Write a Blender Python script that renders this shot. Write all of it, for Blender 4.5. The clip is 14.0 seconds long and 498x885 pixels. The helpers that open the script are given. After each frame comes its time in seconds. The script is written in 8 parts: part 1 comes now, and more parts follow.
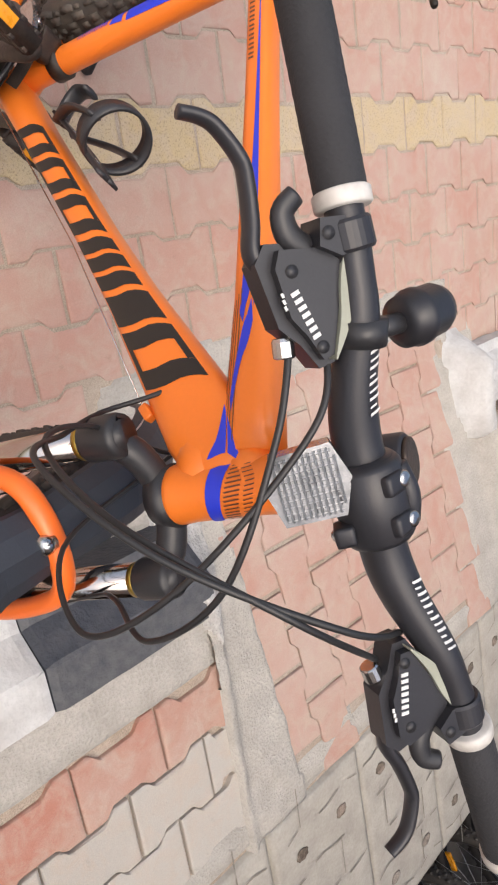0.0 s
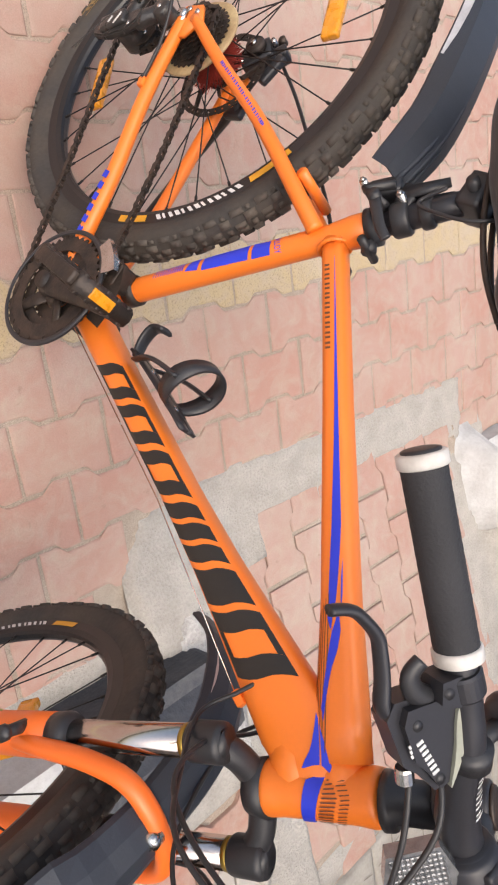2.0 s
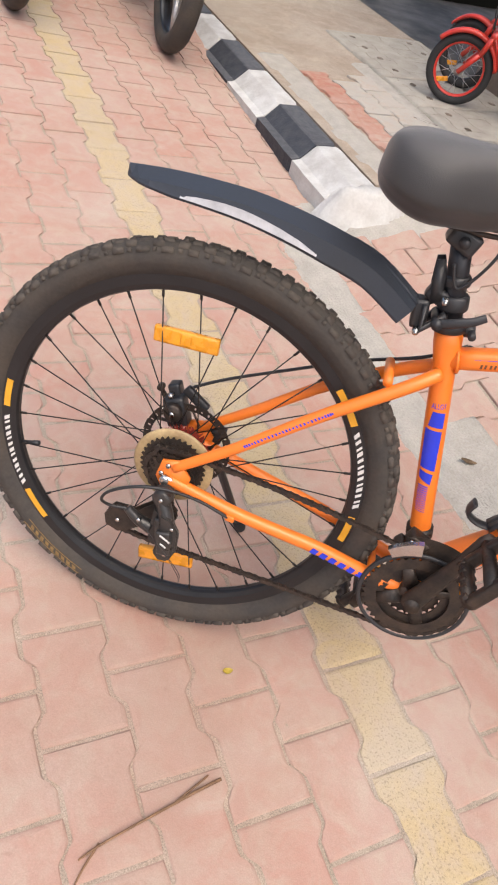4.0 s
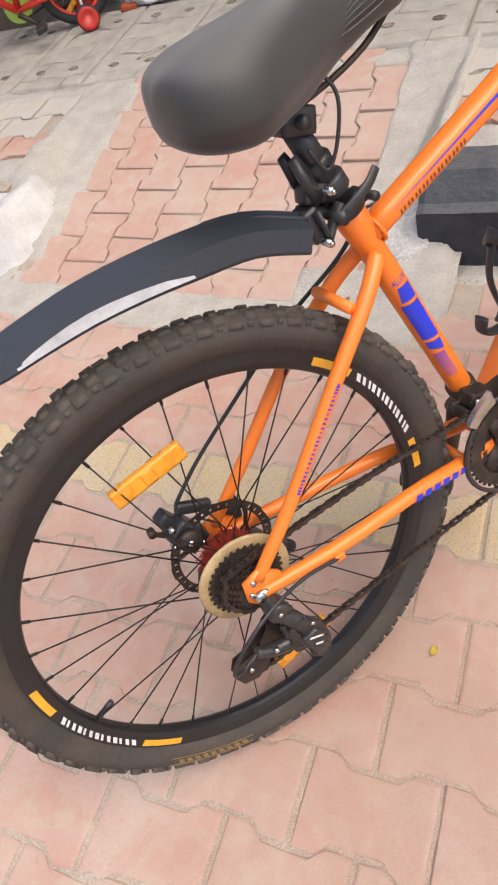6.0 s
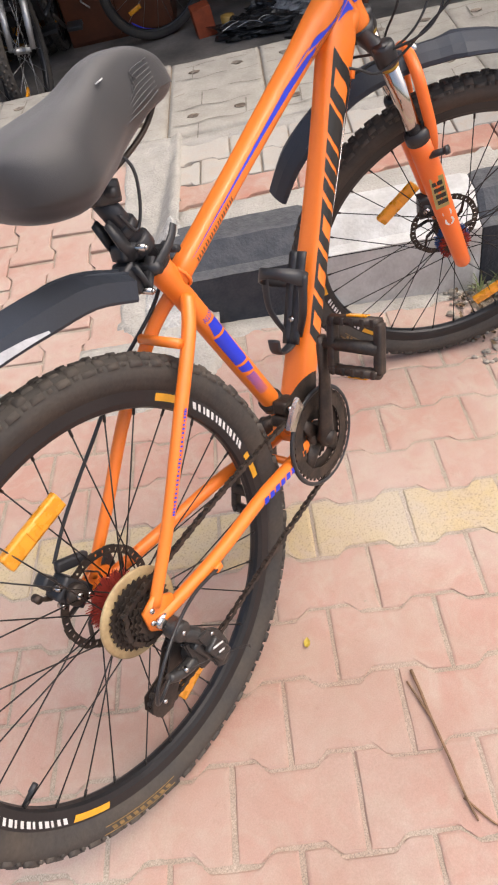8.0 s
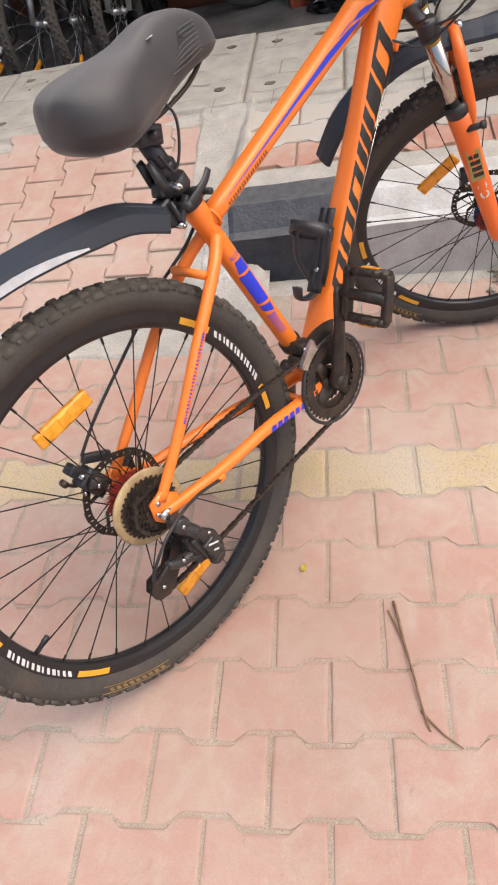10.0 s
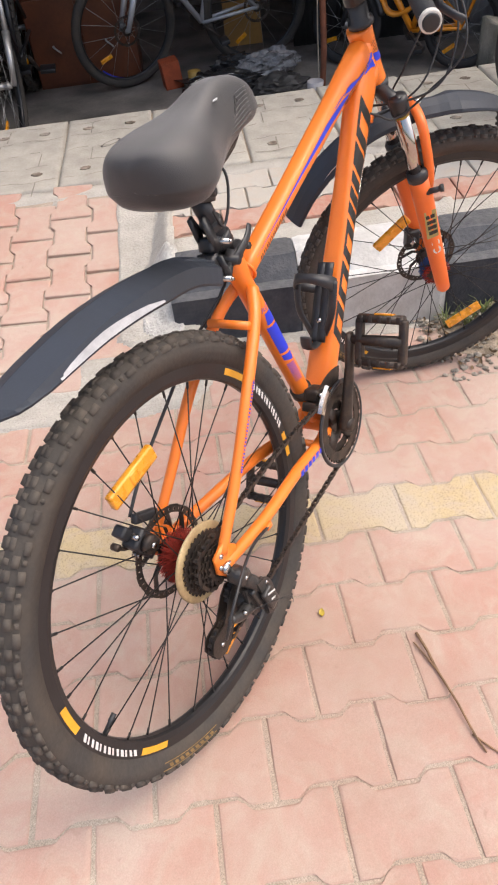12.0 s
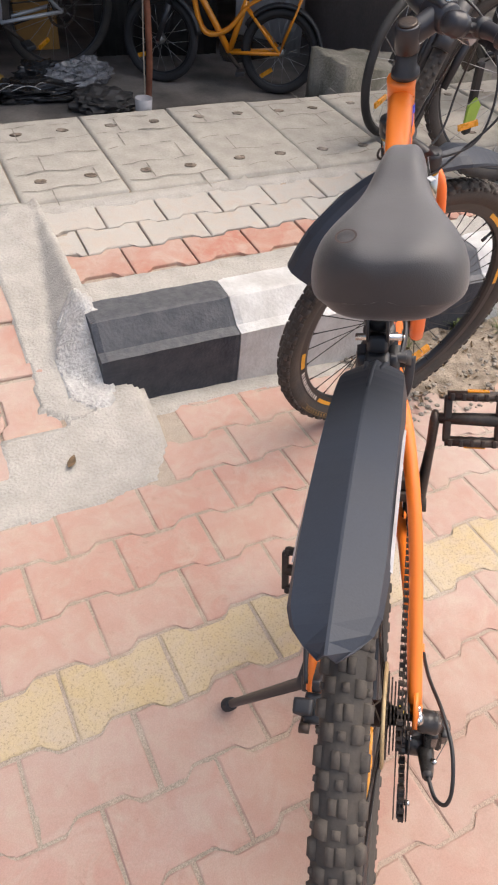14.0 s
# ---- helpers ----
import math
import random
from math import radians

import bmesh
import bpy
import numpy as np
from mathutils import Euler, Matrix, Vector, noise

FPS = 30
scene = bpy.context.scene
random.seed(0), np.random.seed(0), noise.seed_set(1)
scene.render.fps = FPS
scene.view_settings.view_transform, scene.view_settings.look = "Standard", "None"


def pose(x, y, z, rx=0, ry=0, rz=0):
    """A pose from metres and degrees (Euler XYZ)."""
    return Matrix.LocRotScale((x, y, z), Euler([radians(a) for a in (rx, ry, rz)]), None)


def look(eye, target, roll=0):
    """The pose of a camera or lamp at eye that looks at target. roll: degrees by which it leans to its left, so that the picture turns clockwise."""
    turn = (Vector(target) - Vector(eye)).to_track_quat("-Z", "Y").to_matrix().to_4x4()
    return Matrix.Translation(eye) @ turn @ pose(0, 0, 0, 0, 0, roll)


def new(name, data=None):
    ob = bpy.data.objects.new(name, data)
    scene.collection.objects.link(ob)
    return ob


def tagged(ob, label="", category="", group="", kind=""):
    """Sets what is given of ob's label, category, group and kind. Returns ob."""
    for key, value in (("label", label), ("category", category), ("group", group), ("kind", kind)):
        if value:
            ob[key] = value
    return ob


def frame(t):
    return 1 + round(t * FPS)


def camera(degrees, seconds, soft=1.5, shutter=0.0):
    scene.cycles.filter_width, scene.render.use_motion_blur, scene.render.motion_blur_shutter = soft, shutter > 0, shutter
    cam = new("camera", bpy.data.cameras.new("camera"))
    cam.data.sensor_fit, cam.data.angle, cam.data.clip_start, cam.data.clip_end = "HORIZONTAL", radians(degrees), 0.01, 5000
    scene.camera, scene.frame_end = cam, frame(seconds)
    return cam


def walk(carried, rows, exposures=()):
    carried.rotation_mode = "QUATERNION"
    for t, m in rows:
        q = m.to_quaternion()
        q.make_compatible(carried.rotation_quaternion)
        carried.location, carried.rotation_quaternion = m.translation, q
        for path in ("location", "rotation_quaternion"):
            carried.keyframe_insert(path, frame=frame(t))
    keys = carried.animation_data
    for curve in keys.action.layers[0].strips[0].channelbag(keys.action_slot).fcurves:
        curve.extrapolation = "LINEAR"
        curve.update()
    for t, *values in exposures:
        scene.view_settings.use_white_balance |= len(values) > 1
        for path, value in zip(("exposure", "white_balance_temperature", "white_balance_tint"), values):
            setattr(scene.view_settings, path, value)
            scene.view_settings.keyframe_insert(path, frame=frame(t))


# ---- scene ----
cam = camera(39.55, 14.0, soft=2.1)
PATH = [
    (0, (0.8802, -0.1805, 1.2623), (0.6569, 0.8468, 0.1923), 101.99),
    (0.5, (0.8903, -0.1856, 1.2649), (0.6707, 0.8745, 0.2267), 106.20),
    (1, (0.8690, -0.2144, 1.2494), (0.6875, 0.8657, 0.2245), 108.20),
    (1.5, (0.7775, -0.2875, 1.2397), (0.5835, 0.7884, 0.2126), 106.56),
    (2, (0.6847, -0.3718, 1.2104), (0.4266, 0.6540, 0.1469), 101.46),
    (2.5, (0.5777, -0.4517, 1.1985), (0.3432, 0.5655, 0.1213), 100.23),
    (3, (0.4108, -0.5485, 1.1985), (0.1786, 0.3992, 0.0592), 69.48),
    (3.2, (0.3816, -0.5583, 1.2158), (0.1847, 0.5016, 0.1729), 50.89),
    (3.5, (0.2336, -0.6495, 1.2016), (0.0708, 0.3679, 0.1115), 42.01),
    (4, (0.1045, -0.6796, 1.1846), (0.0826, 0.3950, 0.1383), 23.00),
    (4.5, (0.0033, -0.6795, 1.1731), (0.1712, 0.4025, 0.1479), 9.43),
    (5, (-0.0684, -0.6444, 1.1672), (0.2595, 0.3944, 0.1360), -0.88),
    (5.3, (-0.0517, -0.5800, 1.1615), (0.2512, 0.4922, 0.1572), -9.36),
    (5.5, (-0.0750, -0.5427, 1.1516), (0.2600, 0.4498, 0.0779), -10.13),
    (6, (-0.1021, -0.4285, 1.1345), (0.2062, 0.5372, 0.0288), -17.41),
    (6.5, (-0.0768, -0.3654, 1.1207), (0.3938, 0.4610, -0.0393), -19.43),
    (7, (-0.1233, -0.3758, 1.1322), (0.4874, 0.3701, -0.0171), -15.70),
    (7.2, (-0.1677, -0.3823, 1.1517), (0.4753, 0.3607, 0.0184), -14.17),
    (7.5, (-0.2238, -0.4065, 1.1487), (0.5136, 0.3124, 0.0581), -11.85),
    (8, (-0.2685, -0.4521, 1.1643), (0.5116, 0.2785, 0.1118), -10.83),
    (8.5, (-0.3062, -0.5025, 1.1815), (0.4968, 0.2421, 0.1564), -10.23),
    (9, (-0.3382, -0.5538, 1.1960), (0.4716, 0.2106, 0.1911), -9.71),
    (9.3, (-0.3100, -0.5551, 1.1998), (0.4480, 0.2407, 0.1789), -9.71),
    (9.5, (-0.3126, -0.5880, 1.1925), (0.4469, 0.2270, 0.1881), -10.30),
    (10, (-0.3285, -0.6162, 1.1883), (0.3369, 0.2013, 0.1210), -10.28),
    (10.5, (-0.3490, -0.5996, 1.2018), (0.3260, 0.1990, 0.1264), -7.10),
    (11, (-0.4341, -0.5551, 1.2242), (0.4827, 0.1481, 0.2676), -4.04),
    (11.5, (-0.5323, -0.4626, 1.2088), (0.4134, 0.1759, 0.2352), -2.92),
    (12, (-0.5339, -0.3915, 1.1978), (0.4037, 0.2315, 0.2065), -3.35),
    (12.5, (-0.4827, -0.2182, 1.1866), (0.4236, 0.4224, 0.1775), -6.30),
    (13, (-0.4582, -0.0852, 1.1851), (0.5239, 0.3555, 0.1404), 1.45),
    (13.5, (-0.5228, 0.0929, 1.1989), (0.5810, 0.3444, 0.2148), 5.45),
    (14, (-0.5051, 0.2126, 1.1835), (0.6285, 0.3606, 0.2123), 7.57),
]
walk(cam, [(t, look(eye, target, roll)) for t, eye, target, roll in PATH], exposures=[(0.0, 0.46), (1.0, 0.46), (1.5, 0.53), (2.5, 0.56), (6.0, 0.59), (6.5, 0.68), (7.0, 0.71), (9.5, 0.71), (10.0, 0.58), (10.5, 0.57), (11.0, 0.63), (12.0, 0.77), (12.5, 0.83), (13.0, 0.82), (14.0, 0.78)])

# ---- world and light ----
world = bpy.data.worlds.new("sky")
scene.world = world
world.use_nodes = True
sky = world.node_tree.nodes.new("ShaderNodeTexSky")
sky.sky_type, sky.sun_disc = "NISHITA", False
sky.sun_elevation, sky.sun_rotation = radians(62), radians(150)
sky.air_density, sky.dust_density, sky.ozone_density = 1.0, 6.0, 1.0
world.node_tree.links.new(sky.outputs[0], world.node_tree.nodes["Background"].inputs["Color"])
world.node_tree.nodes["Background"].inputs["Strength"].default_value = 0.15
sun = new("sun", bpy.data.lights.new("sun", "SUN"))
sun.data.energy, sun.data.angle, sun.data.color = 0.85, radians(60), (1.0, 0.95, 0.88)
sun.matrix_world = look((-0.5, -0.5, 4.2), (0, 0, 0))

# ---- materials ----
def node_mat(name, base, rough=0.5, metal=0.0, var=0.12, scale=8.0, fine=120.0, bump=0.15, second=None, coat=0.0, per_piece=0.0,
             spec=0.5, dist=0.002):
    """A procedural surface: two scales of colour variation, roughness wear and fine relief."""
    m = bpy.data.materials.new(name)
    m.use_nodes = True
    nt = m.node_tree
    nodes, link = nt.nodes, nt.links.new
    bsdf = nodes["Principled BSDF"]
    bsdf.inputs["Metallic"].default_value = metal
    bsdf.inputs["Specular IOR Level"].default_value = spec
    bsdf.inputs["Coat Weight"].default_value = coat
    bsdf.inputs["Coat Roughness"].default_value = 0.12
    tc = nodes.new("ShaderNodeTexCoord")
    big = nodes.new("ShaderNodeTexNoise")
    big.inputs["Scale"].default_value, big.inputs["Detail"].default_value = scale, 5.0
    small = nodes.new("ShaderNodeTexNoise")
    small.inputs["Scale"].default_value, small.inputs["Detail"].default_value = fine, 4.0
    link(tc.outputs["Object"], big.inputs["Vector"])
    link(tc.outputs["Object"], small.inputs["Vector"])
    mix = nodes.new("ShaderNodeMix")
    mix.data_type = "RGBA"
    dark = second or tuple(c * (1 - 2.2 * var) for c in base)
    mix.inputs[6].default_value = (*dark, 1)
    mix.inputs[7].default_value = (*base, 1)
    ramp = nodes.new("ShaderNodeMapRange")
    ramp.inputs[1].default_value, ramp.inputs[2].default_value = 0.32, 0.66
    link(big.outputs["Fac"], ramp.inputs[0])
    link(ramp.outputs[0], mix.inputs[0])
    hue = nodes.new("ShaderNodeHueSaturation")
    add = nodes.new("ShaderNodeMath")
    add.operation = "MULTIPLY_ADD"
    add.inputs[1].default_value, add.inputs[2].default_value = 2.4 * var, 1 - 1.2 * var
    link(small.outputs["Fac"], add.inputs[0])
    value = add.outputs[0]
    if per_piece:
        info = nodes.new("ShaderNodeObjectInfo")
        geo = nodes.new("ShaderNodeNewGeometry")
        both = nodes.new("ShaderNodeMath")
        both.operation = "ADD"
        link(info.outputs["Random"], both.inputs[0])
        link(geo.outputs["Random Per Island"], both.inputs[1])
        wrap = nodes.new("ShaderNodeMath")
        wrap.operation = "FRACT"
        link(both.outputs[0], wrap.inputs[0])
        shift = nodes.new("ShaderNodeMath")
        shift.operation = "MULTIPLY_ADD"
        shift.inputs[1].default_value, shift.inputs[2].default_value = 2 * per_piece, 1 - per_piece
        link(wrap.outputs[0], shift.inputs[0])
        times = nodes.new("ShaderNodeMath")
        times.operation = "MULTIPLY"
        link(value, times.inputs[0])
        link(shift.outputs[0], times.inputs[1])
        value = times.outputs[0]
    link(value, hue.inputs["Value"])
    link(mix.outputs[2], hue.inputs["Color"])
    link(hue.outputs["Color"], bsdf.inputs["Base Color"])
    rr = nodes.new("ShaderNodeMapRange")
    rr.inputs[3].default_value, rr.inputs[4].default_value = max(0.03, rough - 0.08), min(1.0, rough + 0.08)
    link(big.outputs["Fac"], rr.inputs[0])
    link(rr.outputs[0], bsdf.inputs["Roughness"])
    if bump:
        bp = nodes.new("ShaderNodeBump")
        bp.inputs["Strength"].default_value, bp.inputs["Distance"].default_value = bump, dist
        link(small.outputs["Fac"], bp.inputs["Height"])
        link(bp.outputs["Normal"], bsdf.inputs["Normal"])
    return m


ORANGE = node_mat("orange_paint", (0.90, 0.215, 0.022), 0.42, var=0.03, scale=5, fine=300, bump=0.03, coat=0.25, dist=0.0005)
FORKORANGE = node_mat("fork_orange_paint", (0.90, 0.172, 0.022), 0.42, var=0.03, scale=5, fine=300, bump=0.03, coat=0.25, dist=0.0005)
BLUE = node_mat("blue_decal", (0.022, 0.045, 0.62), 0.45, var=0.04, scale=20, fine=200, bump=0.0)
DECAL = node_mat("black_decal", (0.020, 0.018, 0.016), 0.5, var=0.1, scale=20, fine=200, bump=0.0)
WHITE_DECAL = node_mat("white_decal", (0.72, 0.72, 0.70), 0.5, var=0.05, scale=30, fine=200, bump=0.0)
YELLOW_DECAL = node_mat("yellow_decal", (0.80, 0.40, 0.03), 0.5, var=0.08, scale=30, fine=200, bump=0.0)
BROWN_DECAL = node_mat("brown_decal", (0.16, 0.06, 0.03), 0.5, var=0.08, scale=30, fine=200, bump=0.0)
RUBBER = node_mat("tyre_rubber", (0.045, 0.041, 0.038), 0.80, var=0.22, scale=14, fine=160, bump=0.35, second=(0.066, 0.054, 0.043))
KNOB = node_mat("dusty_tread", (0.098, 0.082, 0.067), 0.88, var=0.2, scale=18, fine=200, bump=0.3, second=(0.048, 0.041, 0.036))
GRIP = node_mat("grip_rubber", (0.030, 0.030, 0.033), 0.78, var=0.12, scale=20, fine=420, bump=0.4)
BLACK = node_mat("black_plastic", (0.031, 0.031, 0.034), 0.42, var=0.12, scale=14, fine=300, bump=0.08)
SATIN = node_mat("satin_black_alloy", (0.029, 0.029, 0.034), 0.38, metal=0.1, var=0.08, scale=10, fine=400, bump=0.05)
GREASY = node_mat("greasy_black_steel", (0.030, 0.026, 0.024), 0.5, metal=0.4, var=0.25, scale=40, fine=260, bump=0.25, second=(0.07, 0.05, 0.038))
RIMBLACK = node_mat("black_alloy_rim", (0.024, 0.024, 0.026), 0.34, metal=0.2, var=0.12, scale=12, fine=300, bump=0.05)
STEEL = node_mat("bright_steel", (0.62, 0.61, 0.59), 0.24, metal=1.0, var=0.08, scale=30, fine=300, bump=0.05)
CHROME = node_mat("chromed_stanchion", (0.55, 0.50, 0.46), 0.13, metal=1.0, var=0.05, scale=20, fine=300, bump=0.0)
ALLOYRIM = node_mat("dull_alloy", (0.55, 0.54, 0.53), 0.42, metal=0.75, var=0.12, scale=20, fine=200, bump=0.05)
SPOKE = node_mat("black_spoke", (0.030, 0.026, 0.024), 0.45, metal=0.5, var=0.1, scale=20, fine=300, bump=0.0)
FABRIC = node_mat("saddle_cover", (0.027, 0.026, 0.027), 0.55, var=0.10, scale=7, fine=700, bump=0.30, second=(0.042, 0.039, 0.039), dist=0.001)
FABRIC.node_tree.nodes["Principled BSDF"].inputs["Sheen Weight"].default_value = 0.22
FENDER = node_mat("slate_plastic", (0.036, 0.044, 0.060), 0.50, spec=0.3, var=0.10, scale=6, fine=500, bump=0.08, second=(0.034, 0.037, 0.044))
CREAM = node_mat("cream_plastic", (0.50, 0.38, 0.20), 0.5, var=0.18, scale=25, fine=200, bump=0.05, second=(0.30, 0.20, 0.10))
AMBER = node_mat("amber_reflector", (0.90, 0.36, 0.015), 0.28, var=0.12, scale=60, fine=500, bump=0.4, coat=0.5)
CLEAR = node_mat("silver_reflector", (0.34, 0.35, 0.36), 0.22, metal=0.55, var=0.20, scale=90, fine=900, bump=0.35, coat=0.7, dist=0.0006)
GREYINLAY = node_mat("grey_green_inlay", (0.34, 0.35, 0.28), 0.5, var=0.08, scale=20, fine=300, bump=0.05)
WHITERUB = node_mat("white_ring", (0.70, 0.68, 0.64), 0.5, var=0.12, scale=40, fine=200, bump=0.08, second=(0.45, 0.42, 0.38))
CABLE = node_mat("cable_sheath", (0.024, 0.024, 0.025), 0.45, var=0.08, scale=30, fine=300, bump=0.05)
REDBRUSH = node_mat("red_bristles", (0.40, 0.045, 0.03), 0.7, var=0.2, scale=60, fine=400, bump=0.1, per_piece=0.2)
BLUEBRUSH = node_mat("blue_bristles", (0.05, 0.12, 0.35), 0.7, var=0.2, scale=60, fine=400, bump=0.1, per_piece=0.2)


def paving_mat(name, base, pale, grit=0.10, speck=0.0):
    """Cast concrete blocks: each one a little different, with dusty smears, cement patches and fine grit over the whole floor."""
    m = bpy.data.materials.new(name)
    m.use_nodes = True
    nodes, link = m.node_tree.nodes, m.node_tree.links.new
    bsdf = nodes["Principled BSDF"]
    bsdf.inputs["Specular IOR Level"].default_value = 0.25
    geo = nodes.new("ShaderNodeNewGeometry")
    info = nodes.new("ShaderNodeObjectInfo")

    def noise_of(scale, detail, rough=0.55, distort=0.0):
        n = nodes.new("ShaderNodeTexNoise")
        n.inputs["Scale"].default_value, n.inputs["Detail"].default_value = scale, detail
        n.inputs["Roughness"].default_value, n.inputs["Distortion"].default_value = rough, distort
        link(geo.outputs["Position"], n.inputs["Vector"])
        return n.outputs["Fac"]

    def span(value, lo, hi, a=0.0, b=1.0):
        r = nodes.new("ShaderNodeMapRange")
        for i, q in enumerate((lo, hi, a, b)):
            r.inputs[i + 1].default_value = q
        link(value, r.inputs[0])
        return r.outputs[0]

    def calc(op, x, y):
        c = nodes.new("ShaderNodeMath")
        c.operation = op
        for i, q in enumerate((x, y)):
            if isinstance(q, float):
                c.inputs[i].default_value = q
            else:
                link(q, c.inputs[i])
        return c.outputs[0]

    def blend(fac, x, y):
        mx = nodes.new("ShaderNodeMix")
        mx.data_type = "RGBA"
        link(fac, mx.inputs[0])
        for i, q in ((6, x), (7, y)):
            if isinstance(q, tuple):
                mx.inputs[i].default_value = (*q, 1)
            else:
                link(q, mx.inputs[i])
        return mx.outputs[2]
    both = calc("FRACT", calc("ADD", info.outputs["Random"], geo.outputs["Random Per Island"]), 0.0)
    colour = blend(span(both, 0.25, 1.0, 0.0, 0.55), base, pale)
    colour = blend(span(noise_of(7.0, 6, 0.6, 0.6), 0.50, 0.70, 0.0, 0.55), colour, pale)
    dust = (0.46, 0.37, 0.295)
    colour = blend(span(noise_of(15.0, 7, 0.68, 1.0), 0.44, 0.70, 0.0, 0.70), colour, dust)
    colour = blend(span(noise_of(2.6, 6, 0.65, 0.5), 0.44, 0.68, 0.0, 0.42), colour, (0.50, 0.455, 0.40))
    colour = blend(span(noise_of(31.0, 6, 0.7, 0.4), 0.62, 0.74, 0.0, 0.40), colour, tuple(c * 0.55 for c in base))
    # stretch beside the rear wheel: brown trodden-in dirt together with soft shade painted into the colour
    away = nodes.new("ShaderNodeVectorMath")
    away.operation = "DISTANCE"
    away.inputs[1].default_value = (0.10, -0.14, 0.0)
    link(geo.outputs["Position"], away.inputs[0])
    edge = calc("ADD", away.outputs["Value"], calc("MULTIPLY", noise_of(5.0, 6, 0.65, 0.6), 0.6))
    colour = blend(span(edge, 0.30, 0.72, 0.55, 0.0), colour, (0.30, 0.185, 0.138))
    fine = noise_of(420.0, 4)
    val = span(fine, 0.25, 0.75, 1 - grit, 1 + grit)
    if speck:
        val = calc("MULTIPLY", val, span(noise_of(230.0, 2), 0.56, 0.66, 1.0, 1 - speck))
    hue = nodes.new("ShaderNodeHueSaturation")
    link(val, hue.inputs["Value"])
    link(colour, hue.inputs["Color"])
    link(hue.outputs["Color"], bsdf.inputs["Base Color"])
    link(span(noise_of(12.0, 4), 0.3, 0.7, 0.78, 0.95), bsdf.inputs["Roughness"])
    bump = nodes.new("ShaderNodeBump")
    bump.inputs["Strength"].default_value, bump.inputs["Distance"].default_value = 0.35, 0.0012
    link(calc("ADD", fine, calc("MULTIPLY", noise_of(60.0, 4), 1.5)), bump.inputs["Height"])
    link(bump.outputs["Normal"], bsdf.inputs["Normal"])
    return m


PINK = paving_mat("pink_paver", (0.445, 0.262, 0.212), (0.44, 0.318, 0.262))
YELLOWP = paving_mat("yellow_paver", (0.50, 0.39, 0.225), (0.46, 0.38, 0.27), speck=0.30)
GREYP = paving_mat("grey_paver", (0.42, 0.395, 0.355), (0.46, 0.44, 0.40))
REDP = paving_mat("red_paver", (0.42, 0.195, 0.145), (0.42, 0.265, 0.21))
SAND = paving_mat("joint_sand", (0.30, 0.245, 0.19), (0.36, 0.30, 0.24), grit=0.40)
CONCRETE = node_mat("mortar", (0.455, 0.43, 0.385), 0.92, var=0.18, scale=17, fine=150, bump=0.9, second=(0.38, 0.355, 0.315), dist=0.005)
LIMED = node_mat("limed_mortar", (0.55, 0.54, 0.515), 0.9, var=0.22, scale=30, fine=120, bump=1.0, second=(0.40, 0.385, 0.36), dist=0.008)
SLAB = node_mat("concrete_slab", (0.42, 0.395, 0.345), 0.9, var=0.14, scale=11, fine=110, bump=0.8, second=(0.33, 0.305, 0.265), per_piece=0.05)
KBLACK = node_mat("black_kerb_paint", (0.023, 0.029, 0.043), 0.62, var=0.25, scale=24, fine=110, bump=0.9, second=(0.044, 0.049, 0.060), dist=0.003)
KWHITE = node_mat("white_kerb_paint", (0.59, 0.59, 0.575), 0.7, var=0.12, scale=12, fine=90, bump=0.8, second=(0.45, 0.44, 0.42), dist=0.003)
SOIL = node_mat("dry_soil", (0.38, 0.31, 0.235), 0.95, var=0.25, scale=25, fine=180, bump=1.0, second=(0.16, 0.125, 0.09), dist=0.006)
SHOPFLOOR = node_mat("oily_concrete_floor", (0.27, 0.24, 0.21), 0.75, var=0.2, scale=4, fine=90, bump=0.4, second=(0.10, 0.09, 0.08))
WALL = node_mat("dingy_plaster", (0.26, 0.215, 0.19), 0.9, var=0.18, scale=3, fine=60, bump=0.4, second=(0.19, 0.155, 0.135))


def tint_upward(m, colour, amount, scale=25.0):
    """Mixes a colour into a surface's upward faces, in uneven patches."""
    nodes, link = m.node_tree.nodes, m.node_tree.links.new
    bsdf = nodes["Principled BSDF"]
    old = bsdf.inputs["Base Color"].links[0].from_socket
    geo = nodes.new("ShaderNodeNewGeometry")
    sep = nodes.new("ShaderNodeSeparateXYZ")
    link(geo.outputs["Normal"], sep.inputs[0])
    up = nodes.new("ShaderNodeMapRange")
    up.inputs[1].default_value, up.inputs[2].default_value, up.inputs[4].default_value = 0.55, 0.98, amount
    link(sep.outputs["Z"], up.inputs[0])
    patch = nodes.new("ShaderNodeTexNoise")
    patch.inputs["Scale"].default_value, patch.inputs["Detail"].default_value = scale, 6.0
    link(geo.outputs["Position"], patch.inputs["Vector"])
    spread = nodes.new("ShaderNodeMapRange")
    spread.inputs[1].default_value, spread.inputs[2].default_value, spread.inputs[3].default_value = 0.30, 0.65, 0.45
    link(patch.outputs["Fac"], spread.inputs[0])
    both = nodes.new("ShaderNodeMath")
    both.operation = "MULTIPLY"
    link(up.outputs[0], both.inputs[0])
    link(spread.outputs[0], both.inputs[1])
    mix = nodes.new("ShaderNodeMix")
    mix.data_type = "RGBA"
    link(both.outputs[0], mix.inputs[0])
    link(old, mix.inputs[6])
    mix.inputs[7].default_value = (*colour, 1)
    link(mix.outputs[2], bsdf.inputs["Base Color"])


# the saddle cover turns paler on upward faces; dry dust lies on the kerb
tint_upward(FABRIC, (0.19, 0.18, 0.175), 0.52, 9.0)
tint_upward(KBLACK, (0.20, 0.195, 0.19), 0.42, 45.0)


